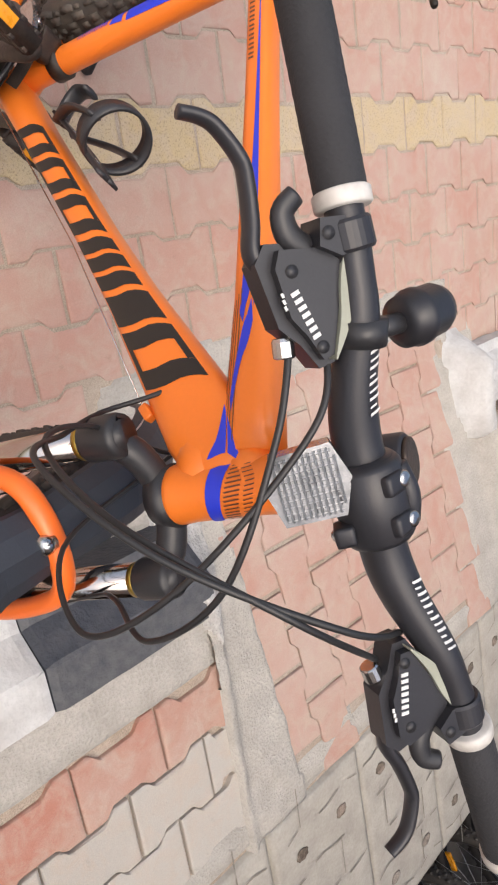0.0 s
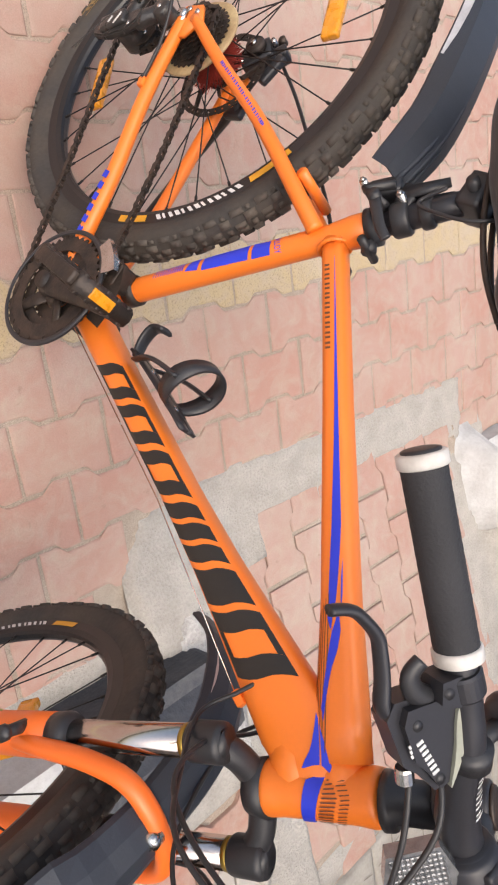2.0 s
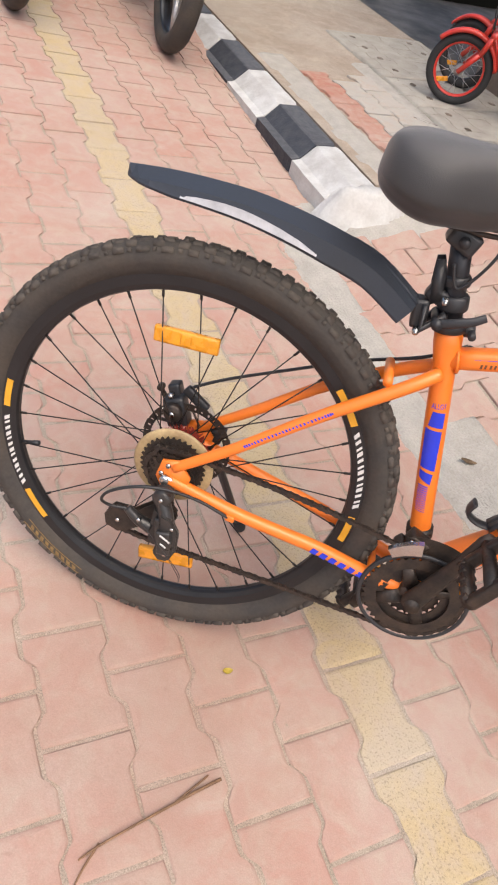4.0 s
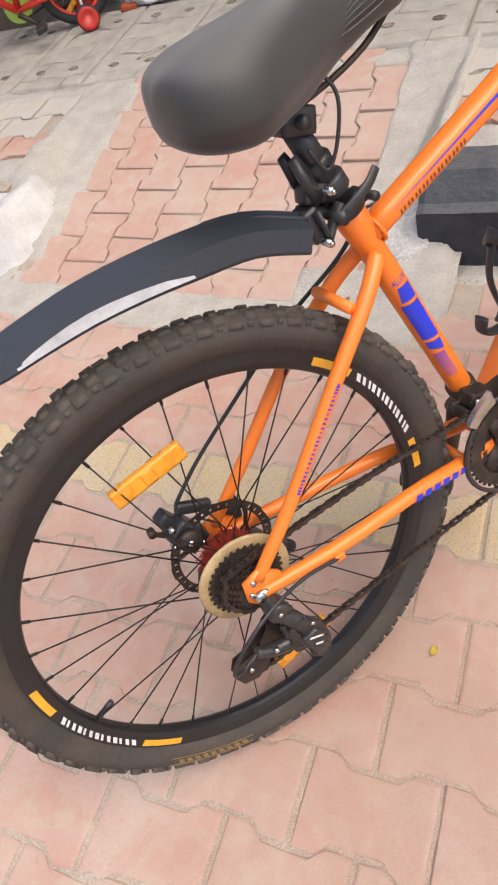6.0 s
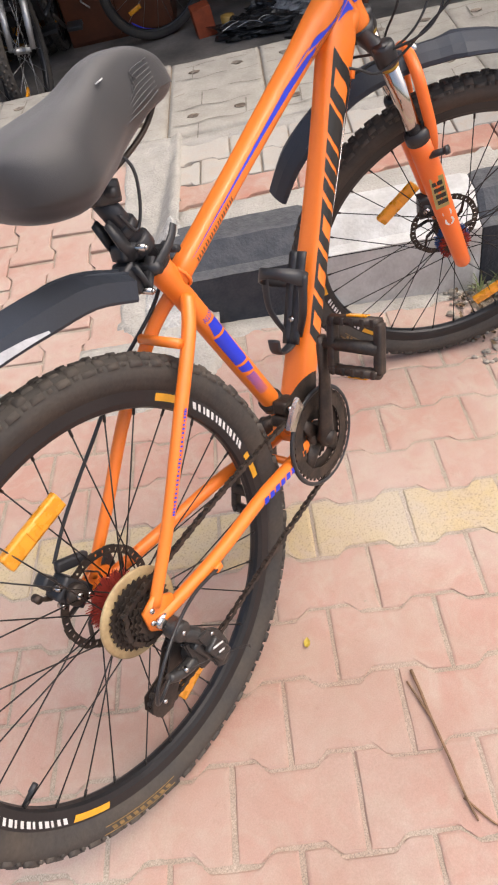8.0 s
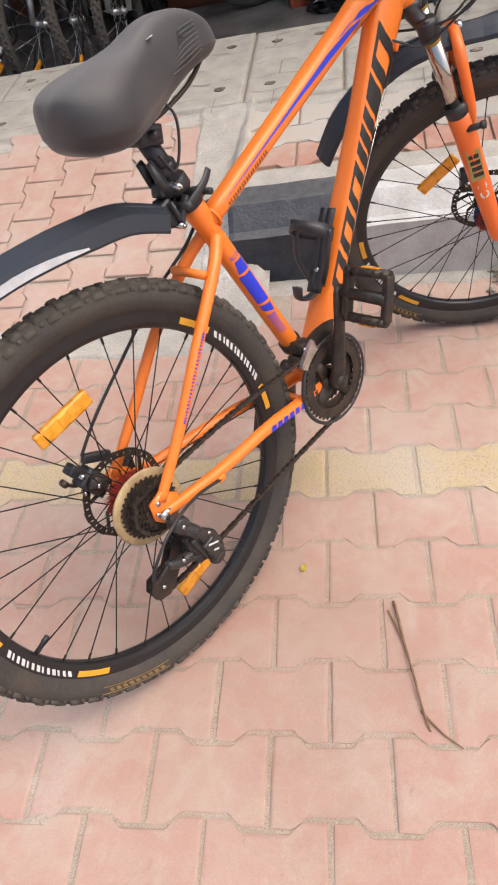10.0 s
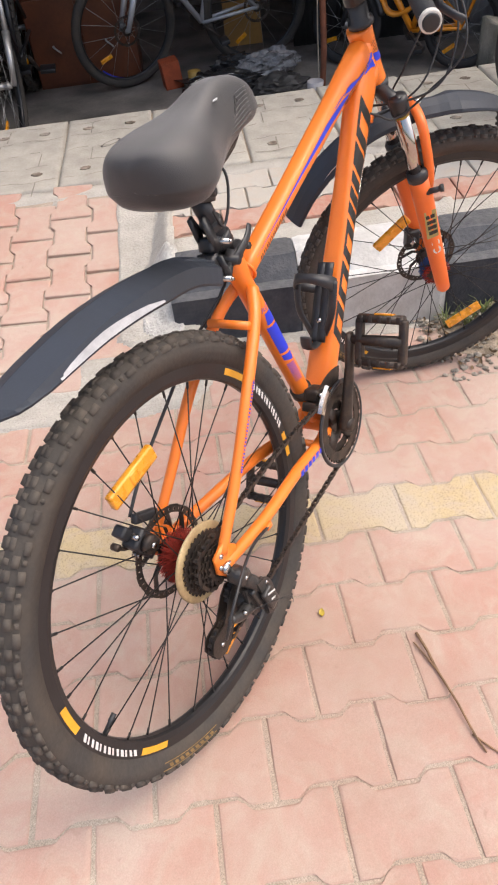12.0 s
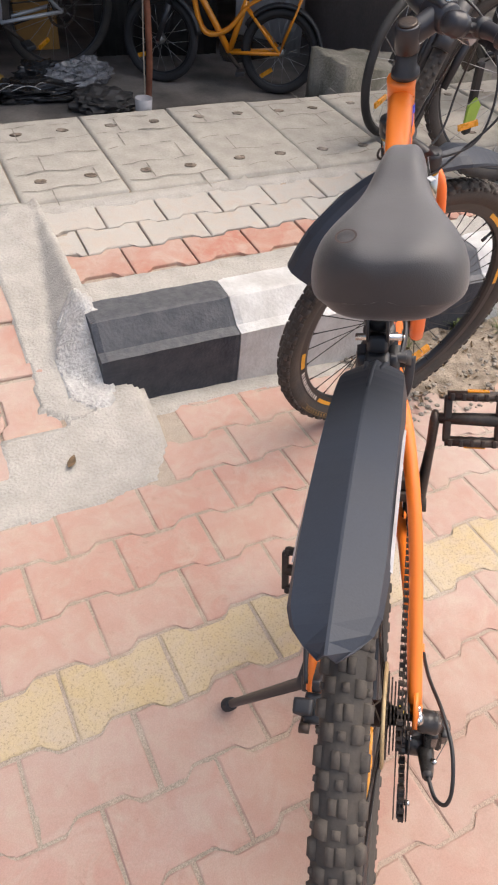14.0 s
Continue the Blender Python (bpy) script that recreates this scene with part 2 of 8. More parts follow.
# ---- mesh helpers ----
def part(name, bm, material, parent=None, label="", m=None, smooth=True, data=None):
    """Links a bmesh (or shared mesh data) as one mesh object under a thing or part; stickers become one part a piece."""
    if bm is not None and name in ("sticker", "rim_sticker", "tyre_label"):
        bm.verts.index_update()
        seen, pieces = set(), []
        for v in bm.verts:
            if v not in seen:
                stack, piece = [v], []
                seen.add(v)
                while stack:
                    w = stack.pop()
                    piece.append(w)
                    for e in w.link_edges:
                        o = e.other_vert(w)
                        if o not in seen:
                            seen.add(o)
                            stack.append(o)
                pieces.append(piece)
        for piece in pieces[1:]:
            keep = set(piece)
            order = {w: i for i, w in enumerate(piece)}
            other = bmesh.new()
            vs = [other.verts.new(w.co) for w in piece]
            for f in {f for w in piece for f in w.link_faces}:
                other.faces.new([vs[order[w]] for w in f.verts])
            lone = bpy.data.meshes.new(name)
            other.to_mesh(lone)
            other.free()
            lone.materials.append(material)
            ob = new(name, lone)
            ob.parent = parent
            if m is not None:
                ob.matrix_local = m
            if label:
                tagged(ob, label)
        bmesh.ops.delete(bm, geom=[w for piece in pieces[1:] for w in piece], context="VERTS")
    if data is None:
        bmesh.ops.recalc_face_normals(bm, faces=bm.faces)
        data = bpy.data.meshes.new(name)
        bm.to_mesh(data)
        bm.free()
        for mm in (material if isinstance(material, (list, tuple)) else [material]):
            data.materials.append(mm)
        if smooth:
            data.shade_smooth()
    ob = new(name, data)
    if parent is not None:
        ob.parent = parent
    if m is not None:
        ob.matrix_local = m
    if label:
        tagged(ob, label)
    return ob


def thing(name, label, category, group="", kind="", m=None):
    ob = new(name)
    ob.empty_display_size = 0.05
    if m is not None:
        ob.matrix_world = m
    return tagged(ob, label, category, group, kind)


def V(*a):
    return Vector(a)


def catmull(pts, k=6):
    pts = [Vector(p) for p in pts]
    out = []
    for i in range(len(pts) - 1):
        p0, p1, p2, p3 = pts[max(i - 1, 0)], pts[i], pts[i + 1], pts[min(i + 2, len(pts) - 1)]
        for j in range(k):
            t = j / k
            out.append(0.5 * (2 * p1 + (p2 - p0) * t + (2 * p0 - 5 * p1 + 4 * p2 - p3) * t * t + (3 * p1 - p0 - 3 * p2 + p3) * t ** 3))
    out.append(pts[-1])
    return out


def loft(bm, rings, close=True, cap=True):
    """Skins rings of points (all the same count)."""
    vs = [[bm.verts.new(p) for p in r] for r in rings]
    n = len(vs[0])
    for a, b in zip(vs, vs[1:]):
        for i in range(n if close else n - 1):
            j = (i + 1) % n
            bm.faces.new((a[i], a[j], b[j], b[i]))
    if cap and close:
        bm.faces.new(vs[0][::-1])
        bm.faces.new(vs[-1])
    return vs


def tube(bm, pts, r, n=10, flat=1.0, hint=(0, 1, 0), cap=True):
    """A round (or flattened) tube along points; r is a number or one per point."""
    pts = [Vector(p) for p in pts]
    rs = r if isinstance(r, (list, tuple)) else [r] * len(pts)
    if len(rs) != len(pts):
        rs = [rs[0] + (rs[-1] - rs[0]) * i / (len(pts) - 1) for i in range(len(pts))]
    rings, side = [], Vector(hint)
    for i, p in enumerate(pts):
        t = (pts[min(i + 1, len(pts) - 1)] - pts[max(i - 1, 0)]).normalized()
        side = side - t * side.dot(t)
        if side.length < 1e-4:
            side = t.orthogonal()
        side.normalize()
        up = t.cross(side)
        rings.append([p + rs[i] * (side * math.cos(a) + up * flat * math.sin(a)) for a in [2 * math.pi * k / n for k in range(n)]])
    return loft(bm, rings, True, cap)


def box(bm, c, s, rot=None, bev=0.0):
    """A box of size s centred at c, turned by rot (degrees XYZ or a matrix), edges bevelled."""
    made = bmesh.ops.create_cube(bm, size=1.0)["verts"]
    bmesh.ops.scale(bm, vec=s, verts=made)
    if bev:
        es = list({e for v in made for e in v.link_edges})
        made = list({v for f in bmesh.ops.bevel(bm, geom=es, offset=bev, segments=2, affect="EDGES", profile=0.7)["faces"] for v in f.verts}
                    | {v for v in made if v.is_valid})
    m = Matrix.Translation(c)
    if rot is not None:
        m = m @ (rot if isinstance(rot, Matrix) else pose(0, 0, 0, *rot))
    bmesh.ops.transform(bm, matrix=m, verts=made)
    return made


def revolve(bm, profile, n=64, closed=True, centre=(0, 0, 0), a0=0.0, a1=2 * math.pi):
    """Turns a profile of (radius, y) about the y axis."""
    full = abs(a1 - a0 - 2 * math.pi) < 1e-6
    c, rings = Vector(centre), []
    for k in range(n if full else n + 1):
        a = a0 + (a1 - a0) * k / n
        rings.append([bm.verts.new(c + V(r * math.cos(a), y, r * math.sin(a))) for r, y in profile])
    m = len(profile)
    for k in range(len(rings) if full else len(rings) - 1):
        p, q = rings[k], rings[(k + 1) % len(rings)]
        for i in range(m if closed else m - 1):
            j = (i + 1) % m
            bm.faces.new((p[i], p[j], q[j], q[i]))
    if not full and closed:
        bm.faces.new(rings[0])
        bm.faces.new(rings[-1][::-1])
    return rings


def prism(bm, outline, y0, y1, m=None):
    """A plate: an outline in x, z drawn out from y0 to y1."""
    a = [V(x, y0, z) for x, z in outline]
    b = [V(x, y1, z) for x, z in outline]
    if m is not None:
        a, b = [m @ p for p in a], [m @ p for p in b]
    loft(bm, [a, b])


def gear(teeth, r, depth, duty=0.5):
    """The outline of a toothed disc in x, z."""
    out = []
    for k in range(teeth):
        for f, rr in ((0.0, r - depth), (0.28, r - depth), (0.45, r), (0.62, r)):
            a = 2 * math.pi * (k + f) / teeth
            out.append((rr * math.cos(a), rr * math.sin(a)))
    return out


def frame_tube(p0, p1, secs, expo=2.4):
    """A straight tube in the bike's plane with a rounded section: secs rows of (share of length, half width, half height)."""
    p0, p1 = V(p0[0], 0, p0[1]), V(p1[0], 0, p1[1])
    along = (p1 - p0).normalized()
    up = along.cross(V(0, 1, 0))
    if up.z < 0:
        up = -up
    ss = [s[0] for s in secs]

    def place(s, phi, out=0.0):
        a = float(np.interp(s, ss, [q[1] for q in secs])) + out
        b = float(np.interp(s, ss, [q[2] for q in secs])) + out
        c, d = math.cos(phi), math.sin(phi)
        c, d = math.copysign(abs(c) ** (2 / expo), c), math.copysign(abs(d) ** (2 / expo), d)
        return p0 + (p1 - p0) * s + V(0, -a * c, 0) + up * (b * d)
    return place


def tube_mesh(place, n=28, steps=14):
    bm = bmesh.new()
    loft(bm, [[place(i / steps, 2 * math.pi * k / n) for k in range(n)] for i in range(steps + 1)])
    return bm


def stickers(parent, place, quads, mat, label, out=0.0006, k=5, h=7):
    """One thin sticker part for each quad."""
    for q in quads:
        bm = bmesh.new()
        decal(bm, place, q, k, h, out)
        part("sticker", bm, mat, parent, label)


def decal(bm, place, quad, k=6, h=4, out=0.0006):
    """A thin sticker on a tube: quad of four (share of length, degrees round from the right side)."""
    q = [V(s, radians(p), 0) for s, p in quad]
    rows = []
    for i in range(k + 1):
        u = i / k
        a, b = q[0].lerp(q[1], u), q[3].lerp(q[2], u)
        rows.append([place(c.x, c.y, out) for c in [a.lerp(b, j / h) for j in range(h + 1)]])
    loft(bm, rows, close=False, cap=False)


def mesh_of(bm, mat, name, smooth=True):
    me = bpy.data.meshes.new(name)
    bmesh.ops.recalc_face_normals(bm, faces=bm.faces)
    bm.to_mesh(me)
    bm.free()
    for mm in (mat if isinstance(mat, (list, tuple)) else [mat]):
        me.materials.append(mm)
    if smooth:
        me.shade_smooth()
    return me

# ---- the setting: pavement, kerb, ramp, platform, shop ----
# local x runs along the kerb, local y towards the shop; the platform rises a little towards it, the roadway is level
STREET = pose(0.0330, 0.0004, 0.0067, -0.132, -4.812, 0.316) @ Matrix.Scale(0.9893, 4) @ pose(0, 0, 0, 0, 0, -52.48)
FLAT = pose(0.0330, 0.0004, 0, 0, 0, -52.164) @ Matrix.Scale(0.9893, 4)
PAVE = pose(0, 0, 0, 0, 0, -50.43)        # the courses of blocks on the roadway
PL, PW, PT = 0.200, 0.1326, 0.05          # paver length, row pitch, thickness
ROW0, COL0 = 0.4685, -0.3791                # upper edge of the yellow row and one of its joints
PZ = 0.125                                # height of the platform in front of the shop


def paver_shape(half_gap=0.0029, amp=0.0190):
    """A dog-bone paving block: wide ends, narrow waist; outline about its middle."""
    hx, hy = PL / 2 - half_gap, PW / 2 - half_gap
    top = [(-hx, hy + amp * 0.46), (-0.064, hy + amp * 0.5), (-0.056, hy + amp * 0.32), (-0.044, hy - amp * 0.32), (-0.036, hy - amp * 0.5), (0.036, hy - amp * 0.5), (0.044, hy - amp * 0.32), (0.056, hy + amp * 0.32), (0.064, hy + amp * 0.5), (hx, hy + amp * 0.46)]
    return top + [(x, -y) for x, y in reversed(top)]


def paver_mesh(name, mat, outline=None, seed=0):
    """One block with worn, rounded upper edges; its top lies at z = 0."""
    rnd = random.Random(seed)
    out = outline or paver_shape()
    bm = bmesh.new()
    rings = []
    for inset, z in ((0.0, -PT), (0.0, -0.0050), (0.0012, -0.0020), (0.0040, -0.0006), (0.0085, 0.0)):
        ring = []
        for x, y in out:
            k = max(abs(x), abs(y), 1e-6)
            jx, jy = rnd.uniform(-0.0012, 0.0012), rnd.uniform(-0.0012, 0.0012)
            ring.append((x - math.copysign(inset, x) + jx, y - math.copysign(inset, y) + jy, z))
        rings.append(ring)
    loft(bm, rings)
    me = bpy.data.meshes.new(name)
    bmesh.ops.recalc_face_normals(bm, faces=bm.faces)
    bm.to_mesh(me)
    bm.free()
    me.materials.append(mat)
    return me


def sheet(name, pts, z, mat, label, kind="structure", category="ground", thick=0.02):
    bm = bmesh.new()
    loft(bm, [[(x, y, z - thick) for x, y in pts], [(x, y, z) for x, y in pts]])
    ob = part(name, bm, mat, m=STREET, smooth=False)
    return tagged(ob, label, category, kind=kind)


# one sheet of sandy ground that reaches the horizon
bm = bmesh.new()
xs, ys = (-300, -6.0, 6.0, 300), (-300, 2.60, 6.6, 300)
gv = [[bm.verts.new((x, y, -0.0042)) for y in ys] for x in xs]
for i in range(3):
    for j in range(3):
        if (i, j) != (1, 1):            # the shop floor lies lower
            bm.faces.new((gv[i][j], gv[i + 1][j], gv[i + 1][j + 1], gv[i][j + 1]))
ground = part("ground", bm, SAND, m=FLAT, smooth=False)
tagged(ground, "dusty sandy ground under the paving joints", "ground", kind="structure")

bm = bmesh.new()      # sand and dirt swept into the joints, lapping over worn edges
cell, nu, nv = 0.0095, 260, 230
gv = [[bm.verts.new((-1.35 + cell * i, -1.0 + cell * j, -0.0028 + 0.0021 * noise.fractal((i * 0.21, j * 0.21, 0.0), 0.7, 2.0, 4))) for j in range(nv)] for i in range(nu)]
for i in range(nu - 1):
    for j in range(nv - 1):
        bm.faces.new((gv[i][j], gv[i + 1][j], gv[i + 1][j + 1], gv[i][j + 1]))
tagged(part("joint_sand", bm, SAND, m=PAVE), "grey-brown sand and dirt swept into the joints", "sand", kind="stuff")

pavement = thing("pavement", "pink dog-bone paving blocks with one yellow row", "pavement", kind="structure", m=PAVE)
pink_meshes = [paver_mesh("paver", PINK, seed=s) for s in range(5)]
yellow_meshes = [paver_mesh("paver", YELLOWP, seed=9 + s) for s in range(3)]


def on_concrete(u, v):
    """Where mortar takes the place of blocks: at the foot of the ramp and round the kerb's end."""
    p = FLAT.inverted() @ PAVE @ V(u, v, 0)
    if p.y > 1.20 and not (-1.35 < p.x < -0.1):
        return True
    if -1.36 < p.x < -0.03 and p.y > 0.90:
        return True
    return False


def far_pavers(name, cells, mats):
    """Joined blocks of the stretches farther off."""
    bm = bmesh.new()
    shape = paver_shape()
    for u, v, yellow, dz in cells:
        vs = [bm.verts.new((u + x * 0.992, v + y * 0.985, dz)) for x, y in shape]
        lo = [bm.verts.new((u + x, v + y, dz - 0.012)) for x, y in shape]
        f = bm.faces.new(vs)
        f.material_index = 1 if yellow else 0
        for i in range(len(vs)):
            g = bm.faces.new((vs[i], lo[i], lo[(i + 1) % len(vs)], vs[(i + 1) % len(vs)]))
            g.material_index = f.material_index
    return part(name, bm, mats, pavement, smooth=False)


rnd = random.Random(4)
cells = []
for k in range(-34, 6):
    v = ROW0 + (k + 0.5) * PW
    for i in range(-48, 40):
        u = COL0 + PL * (i + 0.5 + (0.5 if k % 2 == 0 else 0.0))
        if not on_concrete(u, v):
            cells.append((u, v, k == -1, rnd.uniform(-0.0006, 0.0010)))
cells.sort(key=lambda c: (c[0] - 0.0) ** 2 + (c[1] - 0.35) ** 2 * 1.6)
for u, v, yellow, dz in cells[:290]:
    me = rnd.choice(yellow_meshes if yellow else pink_meshes)
    part("paver", None, None, pavement, data=me,
         m=pose(u + rnd.uniform(-0.001, 0.001), v + rnd.uniform(-0.001, 0.001), dz, rnd.uniform(-0.35, 0.35), rnd.uniform(-0.3, 0.3), rnd.uniform(-0.5, 0.5) + rnd.choice((0, 180))))
tagged(far_pavers("paving_blocks", cells[290:], [PINK, YELLOWP]), kind="stuff")


def rise(u, v):
    """How far the platform's bed has risen above the level roadway."""
    return 0.007 + 0.066 * v + 0.0515 * u


def ramp_z(v, u=-0.5):
    return max(0.0, min(1.0, (v - 0.90) / 1.0)) * (PZ + rise(u, 1.90))


# sloping ramp of blocks whose rows run up to the shop
ramp = thing("ramp", "sloping ramp of pink paving blocks between the kerbs", "ramp", kind="structure", m=FLAT)
slope = math.degrees(math.atan2(PZ + rise(-0.7, 1.90), 1.0))
bm = bmesh.new()      # sandy bed that fills the joints of the ramp
edge = [(-1.36, -0.05), (-1.36, 0.20), (-0.20, 0.20), (-0.20, -0.05)]
loft(bm, [[V(u, 0.88 + 0.104 * k, ramp_z(0.88 + 0.104 * k, u) - 0.006 - (0.3 if d < 0 else 0.0)) for u, d in edge] for k in range(11)])
part("joint_bed", bm, SAND, ramp, "dusty grey-brown sand in the joints", smooth=False)
for c in range(8):
    u = -0.315 - PW * c
    for r in range(7):
        v = 0.985 + PL * (r + (0.5 if c % 2 else 0.0)) - 0.03
        if v > 1.87 or (c == 0 and v < 1.12):
            continue
        part("paver", None, None, ramp, data=rnd.choice(pink_meshes),
             m=pose(u, v, ramp_z(v, u) + 0.004 + rnd.uniform(-0.002, 0.001), slope, 0, 0) @ pose(0, 0, 0, 0, 0, 90 + rnd.uniform(-0.5, 0.5)))


def rough_patch(name, outline, zf, mat, label, cell=0.03, rough=0.004, category="mortar", base=None):
    """Hand-laid mortar: a bumpy sheet with an uneven, thick edge inside an outline (in street coordinates)."""
    us, vs = [p[0] for p in outline], [p[1] for p in outline]

    def inside(u, v):
        hit, n = False, len(outline)
        for i in range(n):
            (x1, y1), (x2, y2) = outline[i], outline[(i + 1) % n]
            if (y1 > v) != (y2 > v) and u < (x2 - x1) * (v - y1) / (y2 - y1) + x1:
                hit = not hit
        return hit
    nu, nv = int((max(us) - min(us)) / cell) + 3, int((max(vs) - min(vs)) / cell) + 3
    bm = bmesh.new()
    grid = {}
    for i in range(nu):
        for j in range(nv):
            u, v = min(us) + (i - 1) * cell, min(vs) + (j - 1) * cell
            w = noise.noise_vector((u * 9, v * 9, 1.0)) * 0.012
            if inside(u + w.x, v + w.y):
                z = zf(u, v) + rough * noise.fractal((u * 14, v * 14, 0.0), 0.8, 2.0, 4)
            else:
                z = zf(u, v) - 0.03
            grid[i, j] = bm.verts.new((u + w.x * 0.5, v + w.y * 0.5, z))
    for i in range(nu - 1):
        for j in range(nv - 1):
            q = [grid[i, j], grid[i + 1, j], grid[i + 1, j + 1], grid[i, j + 1]]
            bm.faces.new(q)
    ob = part(name, bm, mat, m=base or FLAT)
    return tagged(ob, label, category, kind="structure")


flat = lambda h: (lambda u, v: h)
rough_patch("mortar_strip", [(-1.40, 0.82), (-0.45, 0.825), (-0.25, 0.82), (-0.06, 0.865), (-0.004, 0.98), (-0.02, 1.16), (-0.10, 1.25), (-0.22, 1.20), (-0.235, 1.08), (-0.405, 1.07), (-0.415, 1.02), (-1.40, 1.02)],
            lambda u, v: 0.006 - 0.012 * max(0.0, min(1.0, (v - 0.955) / 0.02)) * (u < -0.40) + ramp_z(v, u), CONCRETE, "pale trowelled mortar at the foot of the ramp", cell=0.012, rough=0.004)


def verge(u, v):
    """Mortar that climbs from the ramp to the platform's edge and the kerb's end."""
    full = min(PZ + rise(-0.1, v) + 0.004, max(0.0, v - 1.10) * 1.05)
    return max(ramp_z(v, u), full * max(0.0, min(1.0, (u + 0.290) / 0.180)))


rough_patch("kerb_end_mortar", [(-0.285, 1.13), (-0.20, 1.08), (-0.10, 1.12), (-0.082, 1.17), (-0.082, 1.40), (-0.082, 1.97), (-0.29, 1.97), (-0.275, 1.5)],
            lambda u, v: 0.010 + verge(u, v), CONCRETE, "rough whitish mortar sloping off the kerb's end", cell=0.011, rough=0.007)
rough_patch("ramp_side_mortar", [(-1.54, 1.30), (-1.19, 0.93), (-1.19, 1.97), (-1.54, 1.97)], lambda u, v: 0.010 - 0.016 * max(0.0, min(1.0, (u + 1.275) / 0.02)) + max(ramp_z(v, u), min(0.16, (v - 1.10) * 0.6) * max(0.0, min(1.0, (-1.31 - u) / 0.14))), CONCRETE,
            "grey mortar between the ramp and the platform", cell=0.025, rough=0.004)
rough_patch("lime_mortar", [(-0.205, 1.15), (-0.15, 1.10), (-0.10, 1.11), (-0.078, 1.16), (-0.078, 1.37), (-0.12, 1.44), (-0.18, 1.38), (-0.215, 1.27)],
            lambda u, v: 0.014 + verge(u, v), LIMED, "white-limed mortar against the kerb's end", cell=0.009, rough=0.010)
rough_patch("left_kerb_mortar", [(-1.45, 1.01), (-1.37, 1.04), (-1.32, 1.14), (-1.33, 1.27), (-1.39, 1.34), (-1.45, 1.34)],
            lambda u, v: 0.012 + max(ramp_z(v, u), min(0.150, (v - 0.99) * 1.6) * max(0.0, min(1.0, (-1.30 - u) / 0.10))), KWHITE,
            "white-limed mortar at the end of the other kerb", cell=0.02, rough=0.006)
HOLE_DIRT = paving_mat("hole_dirt", (0.085, 0.065, 0.050), (0.13, 0.105, 0.08), grit=0.4)
rough_patch("gutter_mortar", [(-0.10, 1.07), (0.05, 1.10), (0.2, 1.125), (0.42, 1.115), (0.70, 1.13), (0.72, 1.24), (-0.12, 1.27)], flat(0.005), CONCRETE,
            "crumbly mortar along the foot of the kerb", cell=0.02, rough=0.004)
rough_patch("behind_kerb_mortar", [(-0.10, 1.345), (2.4, 1.345), (2.4, 1.490), (-0.10, 1.490)], flat(PZ + 0.004), CONCRETE,
            "grey mortar strip behind the kerb", cell=0.025, rough=0.003, base=STREET)
rough_patch("slab_edge_mortar", [(-2.9, 1.895), (-1.45, 1.895), (-1.4, 1.88), (-0.3, 1.87), (-0.1, 1.895), (2.4, 1.895), (2.4, 1.985), (-2.9, 1.985)], flat(PZ + 0.002), CONCRETE,
            "grey mortar strip in front of the drain slabs", cell=0.03, rough=0.003, base=STREET)
rough_patch("left_behind_kerb_mortar", [(-2.9, 1.345), (-1.5, 1.345), (-1.5, 1.490), (-2.9, 1.490)], flat(PZ + 0.003), CONCRETE,
            "grey mortar strip behind the kerb", cell=0.03, rough=0.003, base=STREET)

# platform bed, its red and grey blocks
sheet("platform", [(-6.0, 1.30), (-1.53, 1.30), (-1.53, 1.88), (-0.10, 1.88), (-0.10, 1.30), (6.0, 1.30), (6.0, 2.652), (-6.0, 2.652)], PZ - 0.012, SAND,
      "raised platform bed in front of the shop", thick=0.35)
platform_paving = thing("platform_paving", "one red and two grey rows of paving blocks", "paving", kind="structure", m=STREET)
red_meshes = [paver_mesh("paver", REDP, seed=20 + s) for s in range(3)]
grey_meshes = [paver_mesh("paver", GREYP, seed=30 + s) for s in range(3)]
for k in range(3):
    v = 1.490 + (k + 0.5) * PW * 1.03
    for i in range(-14, 14):
        u = -0.01 + PL * (i + (0.5 if k % 2 else 0.0))
        if -1.60 < u < -0.02 or u > 2.3 or u < -2.7:
            continue
        part("paver", None, None, platform_paving, data=rnd.choice(red_meshes if k == 0 else grey_meshes),
             m=pose(u, v, PZ + rnd.uniform(-0.001, 0.002), rnd.uniform(-0.4, 0.4), rnd.uniform(-0.3, 0.3), rnd.uniform(-0.6, 0.6)) @ Matrix.Diagonal((1, 1.03, 1, 1)))

part("paver", None, None, platform_paving, data=grey_meshes[1], m=pose(-0.058, 1.490 + 1.5 * PW * 1.03, PZ) @ Matrix.Diagonal((0.47, 1.03, 1, 1)))


